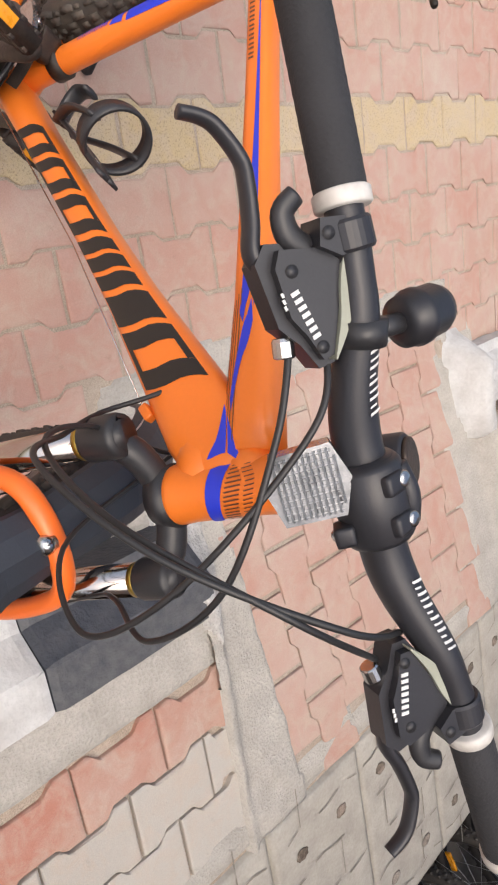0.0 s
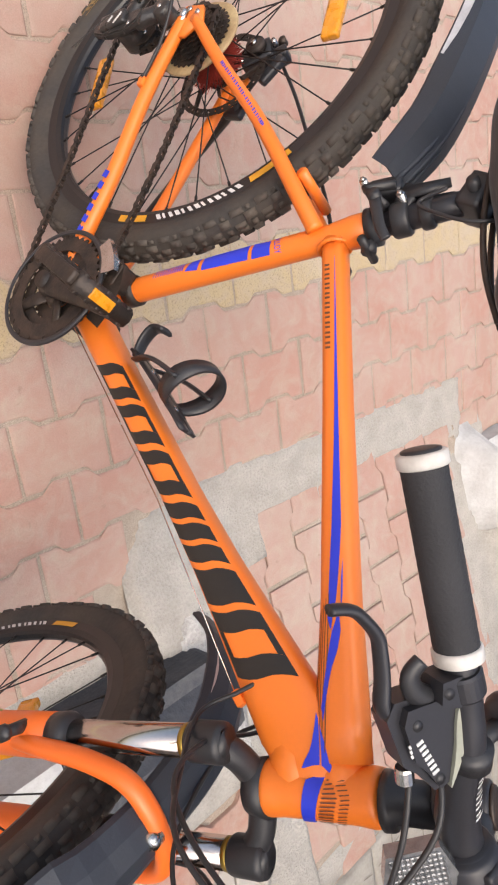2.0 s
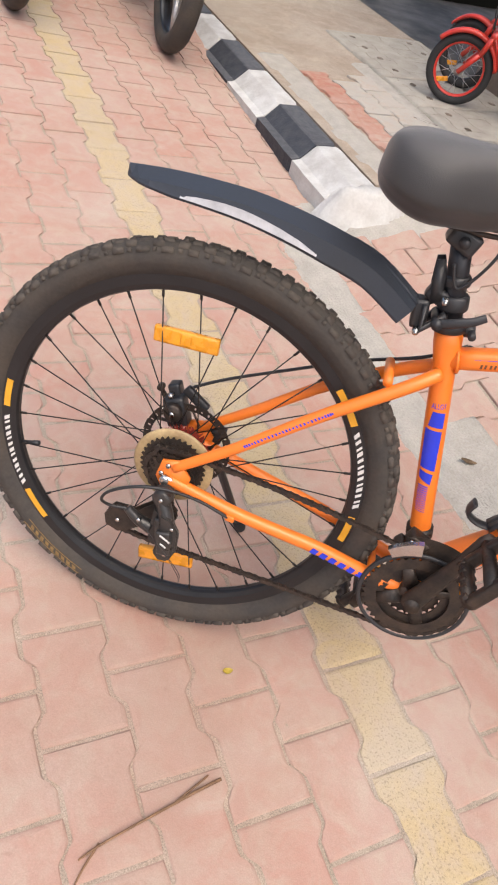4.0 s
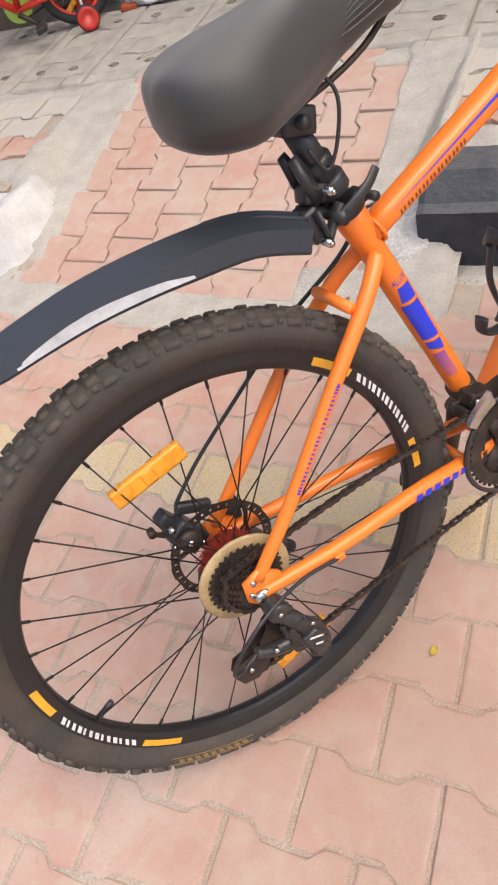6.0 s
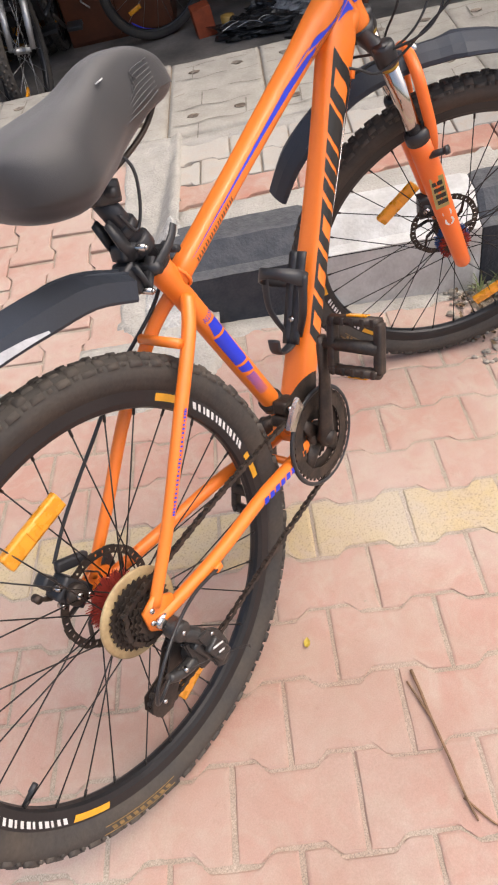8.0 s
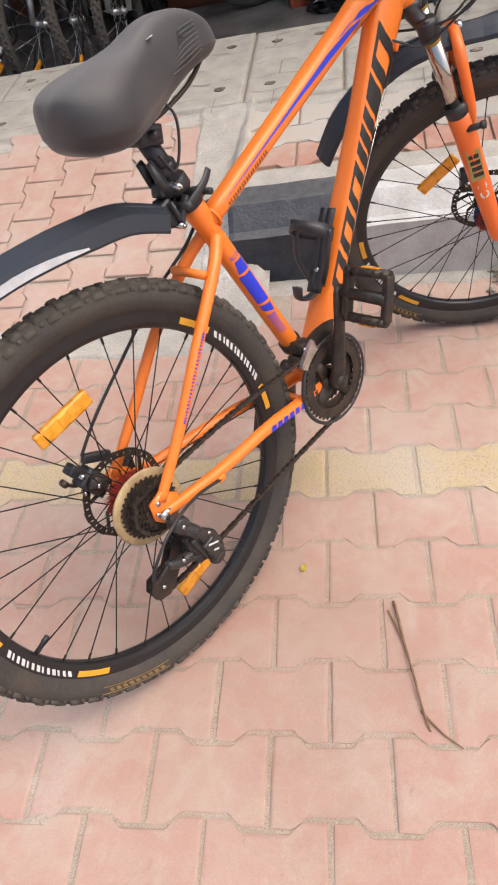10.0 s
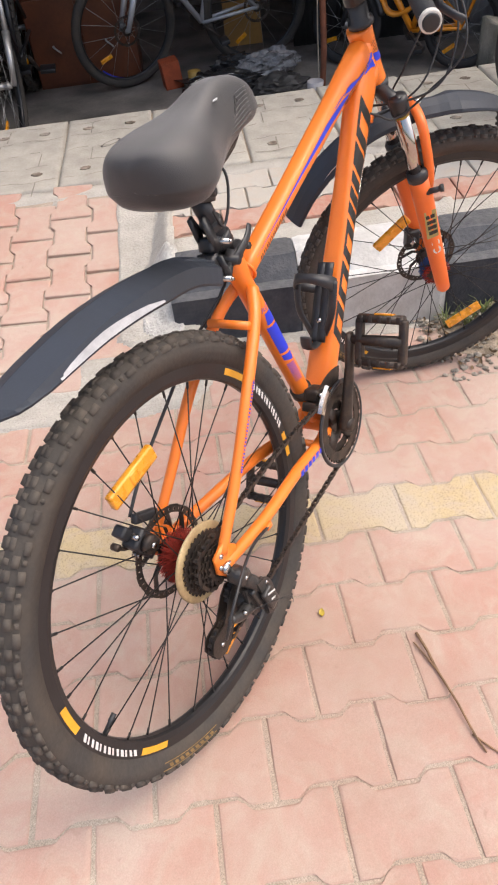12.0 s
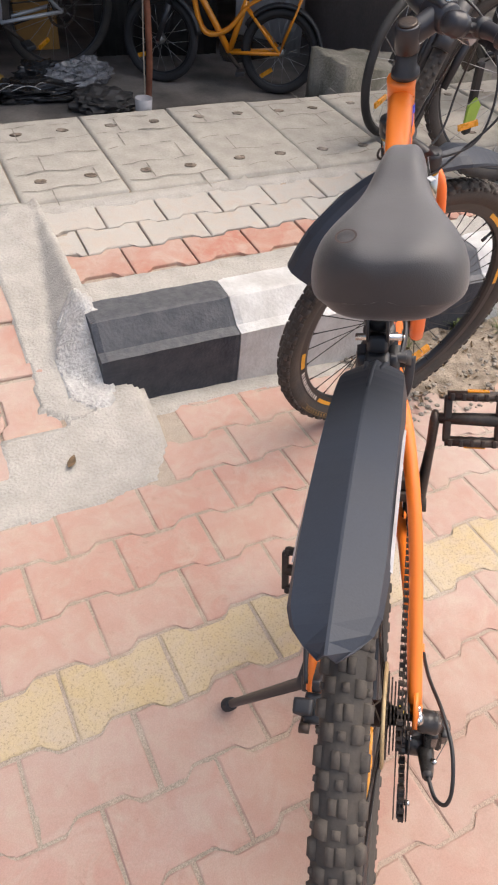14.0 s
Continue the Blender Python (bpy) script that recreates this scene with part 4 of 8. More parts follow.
for s in (-1, 1):
    bm = bmesh.new()
    pts = catmull([V(0.304, s * 0.016, 0.655), V(0.262, s * 0.036, 0.622), V(0.170, s * 0.054, 0.545), V(0.076, s * 0.062, 0.452), V(-0.004, s * 0.066, 0.380)], 6)
    tube(bm, pts, [0.0105 - 0.0022 * i / (len(pts) - 1) for i in range(len(pts))], 14)
    stay = part("seat_stay", bm, ORANGE, bike)
    if s < 0:
        bm = bmesh.new()   # blue web-address line as plain bars
        p = catmull([V(0.187, -0.0622, 0.563), V(0.136, -0.0672, 0.514), V(0.086, -0.0714, 0.464)], 14)
        for i in range(0, len(p) - 1):
            d = (p[min(i + 1, len(p) - 1)] - p[i]).normalized()
            up = V(0, 1, 0).cross(d).normalized()
            q = p[i] + V(0, -0.0002, 0)
            w = 0.0022 if i % 4 else 0.0014
            bm.faces.new([bm.verts.new(q + d * a + up * b) for a, b in ((-0.0015, -w), (0.0011, -w), (0.0017, w), (-0.0009, w))])
        part("sticker", bm, BLUE, stay, "small blue bars", smooth=False)
    bm = bmesh.new()
    pts = catmull([V(0.400, s * 0.030, 0.300), V(0.345, s * 0.040, 0.304), V(0.250, s * 0.050, 0.324), V(0.120, s * 0.062, 0.338), V(0.014, s * 0.066, 0.354), V(-0.006, s * 0.066, 0.357)], 6)
    tube(bm, pts, [0.0125 - 0.0035 * i / (len(pts) - 1) for i in range(len(pts))], 14)
    cs = part("chain_stay", bm, ORANGE, bike)
    if s < 0:
        bm = bmesh.new()
        for i in range(6):
            x0 = 0.335 - 0.0165 * i
            z0 = 0.306 + 0.0034 * i
            y0 = -0.0535 - 0.0017 * i
            bm.faces.new([bm.verts.new(V(x0 - a, y0 - 0.0006, z0 + a * 0.2 + b)) for a, b in ((0.0, 0.0055), (0.004, -0.0055), (0.0145, -0.0055), (0.0105, 0.0055))])
        part("sticker", bm, BLUE, cs, "slanted blue shapes", smooth=False)
        bm = bmesh.new()
        for i in range(3):
            x0, z0, y0 = 0.377 - 0.0135 * i, 0.301 + 0.002 * i, -0.0475 - 0.0022 * i
            bm.faces.new([bm.verts.new(V(x0 - a, y0 - 0.0008, z0 + b)) for a, b in ((0.0, 0.0065), (0.004, -0.0065), (0.0125, -0.006), (0.0090, 0.0065))])
        part("sticker", bm, DECAL, cs, "slanted black shapes", smooth=False)
    # dropout plate
    bm = bmesh.new()
    prism(bm, [(-0.024, 0.388), (0.002, 0.396), (0.026, 0.372), (0.024, 0.354), (0.002, 0.340), (-0.016, 0.342), (-0.028, 0.358)], s * 0.0635, s * 0.0695)
    dp = part("dropout", bm, ORANGE, bike)
    for (x, z) in ((-0.012, 0.383), (-0.020, 0.366)):
        bm = bmesh.new()
        tube(bm, [V(x, s * 0.068, z), V(x, s * 0.0725, z)], [0.0045, 0.0040], 6)
        part("bolt", bm, STEEL, dp)
    bm = bmesh.new()
    tube(bm, [V(AXLE[0], s * 0.069, AXLE[1]), V(AXLE[0], s * 0.073, AXLE[1]), V(AXLE[0], s * 0.077, AXLE[1])], [0.0085, 0.0085, 0.0065], 18)
    part("axle_nut", bm, STEEL, dp, "steel axle nut")
bm = bmesh.new()
tube(bm, [V(0.241, -0.040, 0.626), V(0.241, 0.036, 0.626)], 0.0070, 12)
part("stay_bridge", bm, ORANGE, bike)
bm = bmesh.new()
tube(bm, [V(0.345, -0.036, 0.304), V(0.345, 0.036, 0.304)], 0.0065, 12)
part("stay_bridge", bm, ORANGE, bike)

# decals on the tubes
edges = [0.192, 0.298, 0.405, 0.515, 0.640, 0.712, 0.830]      # six slanted black shapes along the down tube
LO, HI, SL = -44, 44, 0.046
for i in range(6):
    a, w = edges[i], edges[i + 1] - 0.012 - edges[i]
    if i == 4:
        quads = [[(a, LO), (a + w, LO), (a + w + SL, HI), (a + SL, HI)]]
    elif i == 3:
        quads = [[(a + q * w, LO), (a + (q + 0.27) * w, LO), (a + (q + 0.27) * w + SL, HI), (a + q * w + SL, HI)] for q in (0.0, 0.36, 0.72)]
    else:
        quads = [[(a + q * w, LO), (a + (q + 0.30) * w, LO), (a + (q + 0.30) * w + SL, HI), (a + q * w + SL, HI)] for q in (0.0, 0.66)]
        quads += [[(a + 0.30 * w + f * SL, LO + f * (HI - LO)), (a + 0.66 * w + f * SL, LO + f * (HI - LO)), (a + 0.66 * w + (f + 0.16) * SL, LO + (f + 0.16) * (HI - LO)), (a + 0.30 * w + (f + 0.16) * SL, LO + (f + 0.16) * (HI - LO))] for f in (0.0, 0.84)]
    stickers(down_tube, place_dt, quads, DECAL, "large slanted black bar")
# long blue stripe on the top tube's right side and its flame at the front
stickers(top_tube, place_tt, [[(0.06, 10), (0.62, -2), (0.62, 17), (0.062, 11)], [(0.62, -2), (0.78, -12), (0.80, -4), (0.62, 17)], [(0.76, 6), (0.92, -26), (0.94, -20), (0.80, 10)], [(0.68, 20), (0.74, 17), (0.78, 10), (0.71, 14)]], BLUE, "blue stripe", k=12)
bm = bmesh.new()      # fan of fine brown lines under the top tube's front
for i in range(9):
    decal(bm, place_tt, [(0.74 + 0.008 * i, -8 - 8 * i), (0.985, -14 - 8.5 * i), (0.985, -16.6 - 8.5 * i), (0.74 + 0.008 * i, -10.4 - 8 * i)], 8, 1)
part("sticker", bm, BROWN_DECAL, top_tube, "fan of fine brown lines")
bm = bmesh.new()
for i in range(9):
    a = 0.075 + 0.0225 * i
    decal(bm, place_tt, [(a, -22), (a + 0.005, -22), (a + 0.007, -2), (a + 0.002, -2)], 2, 3)
    decal(bm, place_tt, [(a + 0.010, -22), (a + 0.015, -22), (a + 0.017, -2), (a + 0.012, -2)], 2, 3)
part("sticker", bm, BROWN_DECAL, top_tube, "row of small dark brown bars")
# blue blocks and fading lines on the seat tube
stickers(seat_tube, place_st, [[(0.432, 12), (0.474, 20), (0.488, -52), (0.458, -52)], [(0.487, 26), (0.638, 34), (0.648, -54), (0.500, -54)], [(0.650, 36), (0.706, 38), (0.712, -24), (0.658, -40)]], BLUE, "blue block")
bm = bmesh.new()
for i in range(13):
    a = 0.318 + 0.0085 * i
    decal(bm, place_st, [(a, 4), (a + 0.0022 + 0.0002 * i, 4), (a + 0.0082 + 0.0002 * i, -50), (a + 0.006, -50)], 1, 6)
part("sticker", bm, BLUE, seat_tube, "fading blue lines")


def lettering(word, size, mat, parent, name, place, s, phi0, phi1, label):
    """A word wrapped round a tube, its lines running round the tube."""
    cu = bpy.data.curves.new(name, "FONT")
    cu.body, cu.size, cu.align_x, cu.resolution_u = word, 1.0, "LEFT", 2
    tmp = new(name, cu)
    me = bpy.data.meshes.new_from_object(tmp.evaluated_get(bpy.context.evaluated_depsgraph_get()))
    bpy.data.objects.remove(tmp)
    xs = [v.co.x for v in me.vertices]
    wide = max(xs) - min(xs)
    for v in me.vertices:
        u = (v.co.x - min(xs)) / wide
        v.co = place(s + v.co.y * size, radians(phi0 + (phi1 - phi0) * u), 0.0008)
    me.materials.append(mat)
    ob = new(name, me)
    ob.parent = parent
    return tagged(ob, label)


lettering("ALLOY", 0.028, BLUE, seat_tube, "sticker", place_st, 0.722, -34, 40, "the word ALLOY in blue")
# blue flash from the down tube round the head tube, brown pinstripes beside it
stickers(head_tube, place_ht, [[(0.335, 112), (0.43, -24), (0.60, -44), (0.42, 112)]], BLUE, "blue flash", 0.0012, 10, 6)
stickers(head_tube, place_dt, [[(0.908, 38), (0.954, -6), (0.962, 8), (0.916, 36)], [(0.922, 34), (0.964, 10), (0.985, 20), (0.934, 31)]], BLUE, "blue flash", 0.0010, 8, 4)
bm = bmesh.new()
for i in range(17):
    f = 112 - 8.6 * i
    l = float(np.interp(f, [-35, 110], [0.615, 0.455]))
    r = float(np.interp(f, [-35, 7, 113], [0.622, 0.700, 0.570]))
    decal(bm, place_ht, [(l, f), (r, f - 3), (r, f - 6.2), (l, f - 3.2)], 4, 1, 0.0010)
    decal(bm, place_ht, [(r + 0.03, f), (min(r + 0.11, 0.80), f - 3), (min(r + 0.11, 0.80), f - 5.4), (r + 0.03, f - 2.4)], 3, 1, 0.0010)
part("sticker", bm, BROWN_DECAL, head_tube, "fine brown pinstripes")

# cable stops and the bare cables under the down tube
bm = bmesh.new()
for s in (0.835,):
    c = place_dt(s, radians(-72), 0.004)
    box(bm, c, (0.016, 0.010, 0.009), (0, -54, 0), 0.002)
part("cable_stop", bm, ORANGE, bike)
bm = bmesh.new()
tube(bm, [place_dt(0.835, radians(-74), 0.006), place_dt(0.5, radians(-70), 0.005), place_dt(0.06, radians(-66), 0.004)], 0.0008, 5)
tube(bm, [place_dt(0.835, radians(-100), 0.006), place_dt(0.5, radians(-100), 0.005), place_dt(0.06, radians(-95), 0.004)], 0.0008, 5)
part("bare_cable", bm, STEEL, bike, "thin bare steel gear cables")

# seat clamp, post and saddle
st_dir = V(SEAT_TOP[0] - BB[0], 0, SEAT_TOP[1] - BB[1]).normalized()
top = V(SEAT_TOP[0], 0, SEAT_TOP[1])
bm = bmesh.new()
tube(bm, [top - st_dir * 0.010, top + st_dir * 0.003], 0.0225, 24)
tube(bm, [top + V(0.018, 0, -0.004), top + V(0.034, 0, 0.0)], 0.009, 10)
tube(bm, [top + V(0.030, -0.022, -0.002), top + V(0.030, 0.022, -0.002)], 0.0055, 10)
clamp = part("seat_clamp", bm, BLACK, bike, "black seat clamp")
bm = bmesh.new()
tube(bm, catmull([V(0.268, -0.027, 0.722), V(0.290, -0.031, 0.733), V(0.308, -0.031, 0.742), V(0.322, -0.028, 0.752)], 5), [0.0070, 0.0055], 10, flat=0.5, hint=(0, 0, 1))
tube(bm, [V(0.268, -0.034, 0.722), V(0.268, 0.024, 0.722)], 0.0075, 12)
part("clamp_lever", bm, BLACK, clamp, "curved black quick-release lever")
bm = bmesh.new()
tube(bm, [top, top + st_dir * 0.075, top + st_dir * 0.105], [0.0142, 0.0142, 0.0142], 18)
seat_post = part("seat_post", bm, SATIN, bike, "black seat post")
bm = bmesh.new()
sc = top + st_dir * 0.108
box(bm, sc + V(0.0, 0, 0.004), (0.040, 0.045, 0.028), (0, 18, 0), 0.006)
tube(bm, [sc + V(0, -0.034, 0.004), sc + V(0, 0.034, 0.004)], 0.007, 10)
part("saddle_clamp", bm, BLACK, seat_post)
bm = bmesh.new()   # saddle rails
for s in (-1, 1):
    tube(bm, catmull([V(0.155, s * 0.030, 0.860), V(0.190, s * 0.022, 0.842), V(0.270, s * 0.021, 0.844), V(0.345, s * 0.018, 0.860), V(0.400, s * 0.006, 0.885)], 5), 0.0035, 8)
part("saddle_rail", bm, GREASY, seat_post)
bm = bmesh.new()   # padded cover with elastic hem
rows = []
spec = [(0.120, 0.010, 0.905, 0.022), (0.125, 0.044, 0.922, 0.052), (0.140, 0.068, 0.932, 0.074), (0.168, 0.081, 0.938, 0.090), (0.205, 0.084, 0.940, 0.098),
        (0.240, 0.074, 0.942, 0.104), (0.275, 0.053, 0.946, 0.106), (0.310, 0.040, 0.952, 0.104), (0.345, 0.035, 0.954, 0.096), (0.380, 0.032, 0.948, 0.080), (0.408, 0.029, 0.934, 0.066), (0.426, 0.021, 0.920, 0.044), (0.434, 0.008, 0.903, 0.022)]
for x, hw, zt, h in spec:
    zt += 0.007 if x > 0.29 else 0.0
    x, hw, h = 0.124 + (x - 0.120) * 0.90, hw * (0.97 if x < 0.22 else 0.86), h + (0.008 if x < 0.24 else -0.004)
    ring = []
    for k in range(28):
        a = 2 * math.pi * k / 28
        c, d = math.cos(a), math.sin(a)
        c, d = math.copysign(abs(c) ** 0.66, c), math.copysign(abs(d) ** (0.74 if d > 0 else 0.50), d)
        dip = 0.005 * math.exp(-(c * 2.4) ** 2) * (1 if d > 0 else 0)
        ring.append(V(x, -0.018 + hw * c * (1.0 if d > -0.5 else 0.90), zt - h / 2 + h / 2 * d - dip - 0.015 * abs(c) ** 3 * (d > -0.2)))
    rows.append(ring)
loft(bm, rows)
saddle = part("saddle", bm, FABRIC, bike, "wide black padded saddle cover, dull, paler on upward faces", m=Matrix.Translation((0.27, 0, 0)) @ pose(0, 0, 0, 0, 0, -2.5) @ Matrix.Translation((-0.27, 0, 0)))
sub = saddle.modifiers.new("smooth", "SUBSURF")
sub.levels = sub.render_levels = 2
bm = bmesh.new()   # gathered hem along the nose
for i in range(8):
    f = i / 7
    tube(bm, catmull([V(0.296 + 0.006 * i, -0.0490, 0.884 + 0.0050 * i), V(0.335, -0.0482 + 0.001 * f, 0.890 + 0.0055 * i), V(0.366, -0.0440, 0.896 + 0.0050 * i)], 5), [0.0008, 0.0016, 0.0016, 0.0008][:1] + [0.0008], 5)
tagged(part("hem_pleat", bm, FABRIC, saddle), "fine gathered pleats", kind="stuff")
bm = bmesh.new()
box(bm, V(0.288, -0.051, 0.9365), (0.010, 0.006, 0.0012), (-14, 0, 30))
part("badge", bm, WHITE_DECAL, saddle, "tiny white mark", smooth=False)
bm = bmesh.new()
a = [2 * math.pi * k / 24 for k in range(24)]
rows = [[V(0.156 + r * math.cos(t) * 1.2, 0.020 + r * math.sin(t) * 0.8, 0.9345) for t in a] for r in (0.013, 0.0105)]
part("badge", (loft(bm, rows, cap=False), bm)[1], node_mat("brown_print", (0.055, 0.035, 0.03), 0.7, var=0.1, bump=0.0), saddle, "faint brown round badge")

# --- rear fender on its seat-post arm ---
bm = bmesh.new()
rows = []
spine = catmull([V(0.236, 0, 0.734), V(0.170, 0, 0.768), V(0.090, 0, 0.783), V(0.0, 0, 0.789), V(-0.070, 0, 0.785), V(-0.135, 0, 0.777), V(-0.192, 0, 0.766)], 4)
for i, p in enumerate(spine):
    u = i / (len(spine) - 1)
    w = float(np.interp(u, [0, 0.12, 0.35, 0.75, 0.90, 1.0], [0.031, 0.0375, 0.0400, 0.0395, 0.036, 0.008]))
    drop = float(np.interp(u, [0, 0.3, 0.8, 1.0], [0.030, 0.032, 0.020, 0.006]))
    prof = [(-w, -drop), (-w * 0.90, -0.008), (-0.0012, 0.004), (0.0012, 0.004), (w * 0.90, -0.008), (w, -drop)]
    t = (spine[min(i + 1, len(spine) - 1)] - spine[max(i - 1, 0)]).normalized()
    up = V(0, 1, 0).cross(t)
    if up.z < 0:
        up = -up
    outer = [p + V(0, y, 0) + up * z for y, z in prof]
    inner = [p + V(0, y * 0.96, 0) + up * (z - 0.0035) for y, z in reversed(prof)]
    rows.append(outer + inner)
loft(bm, rows)
FTW = Matrix.Translation((0.236, 0, 0.728)) @ pose(0, 0, 0, 0, 0, -1.3) @ Matrix.Diagonal((0.99, 1.04, 1, 1)) @ Matrix.Translation((-0.236, 0, -0.728))
fender = part("rear_fender", bm, FENDER, bike, "dark slate plastic mudguard with white reflective stripes", m=FTW, smooth=False)
for s in (-1, 1):
    bm = bmesh.new()
    rows = []
    for i in range(9):
        u = i / 8
        j = 8 + u * 10
        a, b = spine[int(j)], spine[min(int(j) + 1, len(spine) - 1)]
        c = a.lerp(b, j - int(j))
        wd = 0.0115 * math.sin(math.pi * min(1, 0.06 + u * 0.9)) ** 0.7
        w = float(np.interp(j / (len(spine) - 1), [0, 0.12, 0.35, 0.75, 0.90, 1.0], [0.031, 0.0375, 0.0400, 0.0395, 0.036, 0.008]))
        dp = float(np.interp(j / (len(spine) - 1), [0, 0.3, 0.8, 1.0], [0.030, 0.032, 0.020, 0.006]))
        rows.append([c + V(0, s * (w + 0.0012), -dp * 0.98), c + V(0, s * (w * 0.925 + 0.0016), -dp * 0.98 + wd)])
    loft(bm, rows, close=False, cap=False)
    part("reflective_stripe", bm, node_mat("reflective_white", (0.46, 0.46, 0.48), 0.35, var=0.12, scale=60, fine=500, bump=0.2), fender, "white reflective stripe")
for y, ln in ((-0.012, 5), (0.0, 8), (0.012, 5)):
    bm = bmesh.new()
    tube(bm, [p + V(0, y * (1 - 0.09 * k), 0.0022 - 0.0006 * abs(y) / 0.003) for k, p in enumerate(spine[:ln])], [0.0032] * (ln - 1) + [0.0008], 8)
    part("rib", bm, FENDER, fender)
bm = bmesh.new()
for s in (-1, 1):
    tube(bm, [V(0.246, s * 0.015, 0.738), V(0.252, s * 0.016, 0.704), V(0.275, s * 0.018, 0.735)], [0.0085, 0.011, 0.009], 10, flat=0.6)
box(bm, V(0.244, 0, 0.722), (0.022, 0.030, 0.040), (0, -12, 0), 0.006)
tube(bm, [top + st_dir * 0.018, top + st_dir * 0.021, top + st_dir * 0.036, top + st_dir * 0.039], [0.0180, 0.0200, 0.0200, 0.0180], 20)
tube(bm, [top + st_dir * 0.050, top + st_dir * 0.053, top + st_dir * 0.062, top + st_dir * 0.065], [0.0165, 0.0185, 0.0185, 0.0165], 20)
box(bm, V(0.256, 0, 0.752), (0.030, 0.026, 0.022), (0, 18, 0), 0.006)
for s in (-1, 1):      # thin side cheeks of the mount
    prism(bm, [(0.236, 0.796), (0.246, 0.800), (0.254, 0.784), (0.262, 0.748), (0.250, 0.738), (0.242, 0.764)], s * 0.010, s * 0.0135)
bracket = part("fender_bracket", bm, BLACK, bike, "black plastic mudguard mount strapped to the seat post")
for p in (V(0.247, 0, 0.702), V(0.266, 0, 0.752), V(0.270, 0, 0.722)):
    bm = bmesh.new()
    tube(bm, [p + V(0, -0.028, 0), p + V(0, 0.028, 0)], 0.0046, 10)
    tube(bm, [p + V(0, -0.0285, 0), p + V(0, -0.0315, 0)], 0.0030, 6)
    part("bolt", bm, STEEL, bracket)
bm = bmesh.new()
tube(bm, catmull([V(0.285, -0.010, 0.872), V(0.300, -0.026, 0.840), V(0.290, -0.026, 0.800), V(0.272, -0.020, 0.772), V(0.256, -0.022, 0.80)], 6), 0.0022, 7)
part("strap", bm, BLACK, bracket, "thin black strap")

# --- cranks, rings, pedals ---
bm = bmesh.new()
revolve(bm, [(0.0, -0.050), (0.020, -0.050), (0.024, -0.044), (0.024, -0.038), (0.0, -0.038)], n=28)
for k in range(4):
    a = radians(90 * k + 30)
    tube(bm, [V(0.012 * math.cos(a), -0.046, 0.012 * math.sin(a)), V(0.058 * math.cos(a), -0.050, 0.058 * math.sin(a))], [0.014, 0.009], 10, flat=0.35, hint=(0.3, 0, 0.1))
crankset = part("crankset", bm, GREASY, bike, "greasy black triple crankset", m=pose(BB[0], 0, BB[1]))
for teeth, r, y, rin in ((42, 0.0795, -0.052, 0.057), (34, 0.066, -0.045, 0.044), (24, 0.048, -0.038, 0.026)):
    bm = bmesh.new()
    out = gear(teeth, r, 0.0045)
    n = len(out)
    ring = [[V(x, y - 0.0012, z) for x, z in out], [V(x, y + 0.0012, z) for x, z in out]]
    inn = [[V(rin * math.cos(2 * math.pi * (k + 0.4) / n), yy, rin * math.sin(2 * math.pi * (k + 0.4) / n)) for k in range(n)] for yy in (y + 0.0012, y - 0.0012)]
    loft(bm, [ring[0], ring[1], inn[0], inn[1], ring[0]], cap=False)
    part("chainring", bm, GREASY, crankset, smooth=False)
bm = bmesh.new()
revolve(bm, [(0.0815, -0.0565), (0.0865, -0.0565), (0.0885, -0.055), (0.0885, -0.052), (0.0865, -0.0530), (0.083, -0.0545), (0.0815, -0.0545)], n=80)
part("chain_guard", bm, BLACK, crankset, "scuffed black plastic chain guard")


def crank_arm(ang, side):
    bm = bmesh.new()
    d = V(math.cos(radians(ang)), 0, math.sin(radians(ang)))
    y0, y1 = side * 0.062, side * 0.082
    pts = [d * -0.012 + V(0, y0, 0), d * 0.0 + V(0, y0, 0), d * 0.05 + V(0, y0 + side * 0.007, 0), d * 0.12 + V(0, y1 - side * 0.004, 0), d * 0.17 + V(0, y1, 0), d * 0.184 + V(0, y1, 0)]
    tube(bm, pts, [0.014, 0.019, 0.0155, 0.0125, 0.0135, 0.009], 14, flat=0.62, hint=d.cross(V(0, 1, 0)))
    tube(bm, [V(0, side * 0.05, 0), V(0, side * 0.077, 0)], 0.0125, 16)
    return part("crank_arm", bm, GREASY, crankset, "scuffed black crank arm"), d * 0.172 + V(0, side * 0.086, 0)


def pedal(at, side, tilt):
    """A caged alloy platform pedal with two windows."""
    bm = bmesh.new()
    w, l, h = 0.078, 0.086, 0.026
    for sx in (-1, 1):
        tube(bm, [V(sx * w / 2, side * 0.014, 0), V(sx * w / 2, side * (0.014 + l) * 0.98, 0)], 0.0085, 8, flat=1.5, hint=(1, 0, 0))
        for j in range(5):
            box(bm, V(sx * w / 2, side * (0.022 + 0.0175 * j), 0), (0.012, 0.007, h), None, 0.0015)
    for yy in (0.016, 0.012 + l):
        box(bm, V(0, side * yy, 0), (w, 0.013, 0.018), None, 0.004)
    tube(bm, [V(0, side * -0.004, 0), V(0, side * 0.098, 0)], [0.009, 0.0115], 12)
    ob = part("pedal", bm, GREASY, crankset, "worn dusty black platform pedal", m=Matrix.Translation(at) @ pose(0, 0, 0, 0, tilt, 0))
    for sx in (-1, 1):
        bm = bmesh.new()
        box(bm, V(sx * (w / 2 + 0.0085), side * 0.062, 0), (0.003, 0.034, 0.013), None, 0.001)
        part("pedal_reflector", bm, AMBER, crankset, "amber reflector", m=Matrix.Translation(at) @ pose(0, 0, 0, 0, tilt, 0))
    return ob


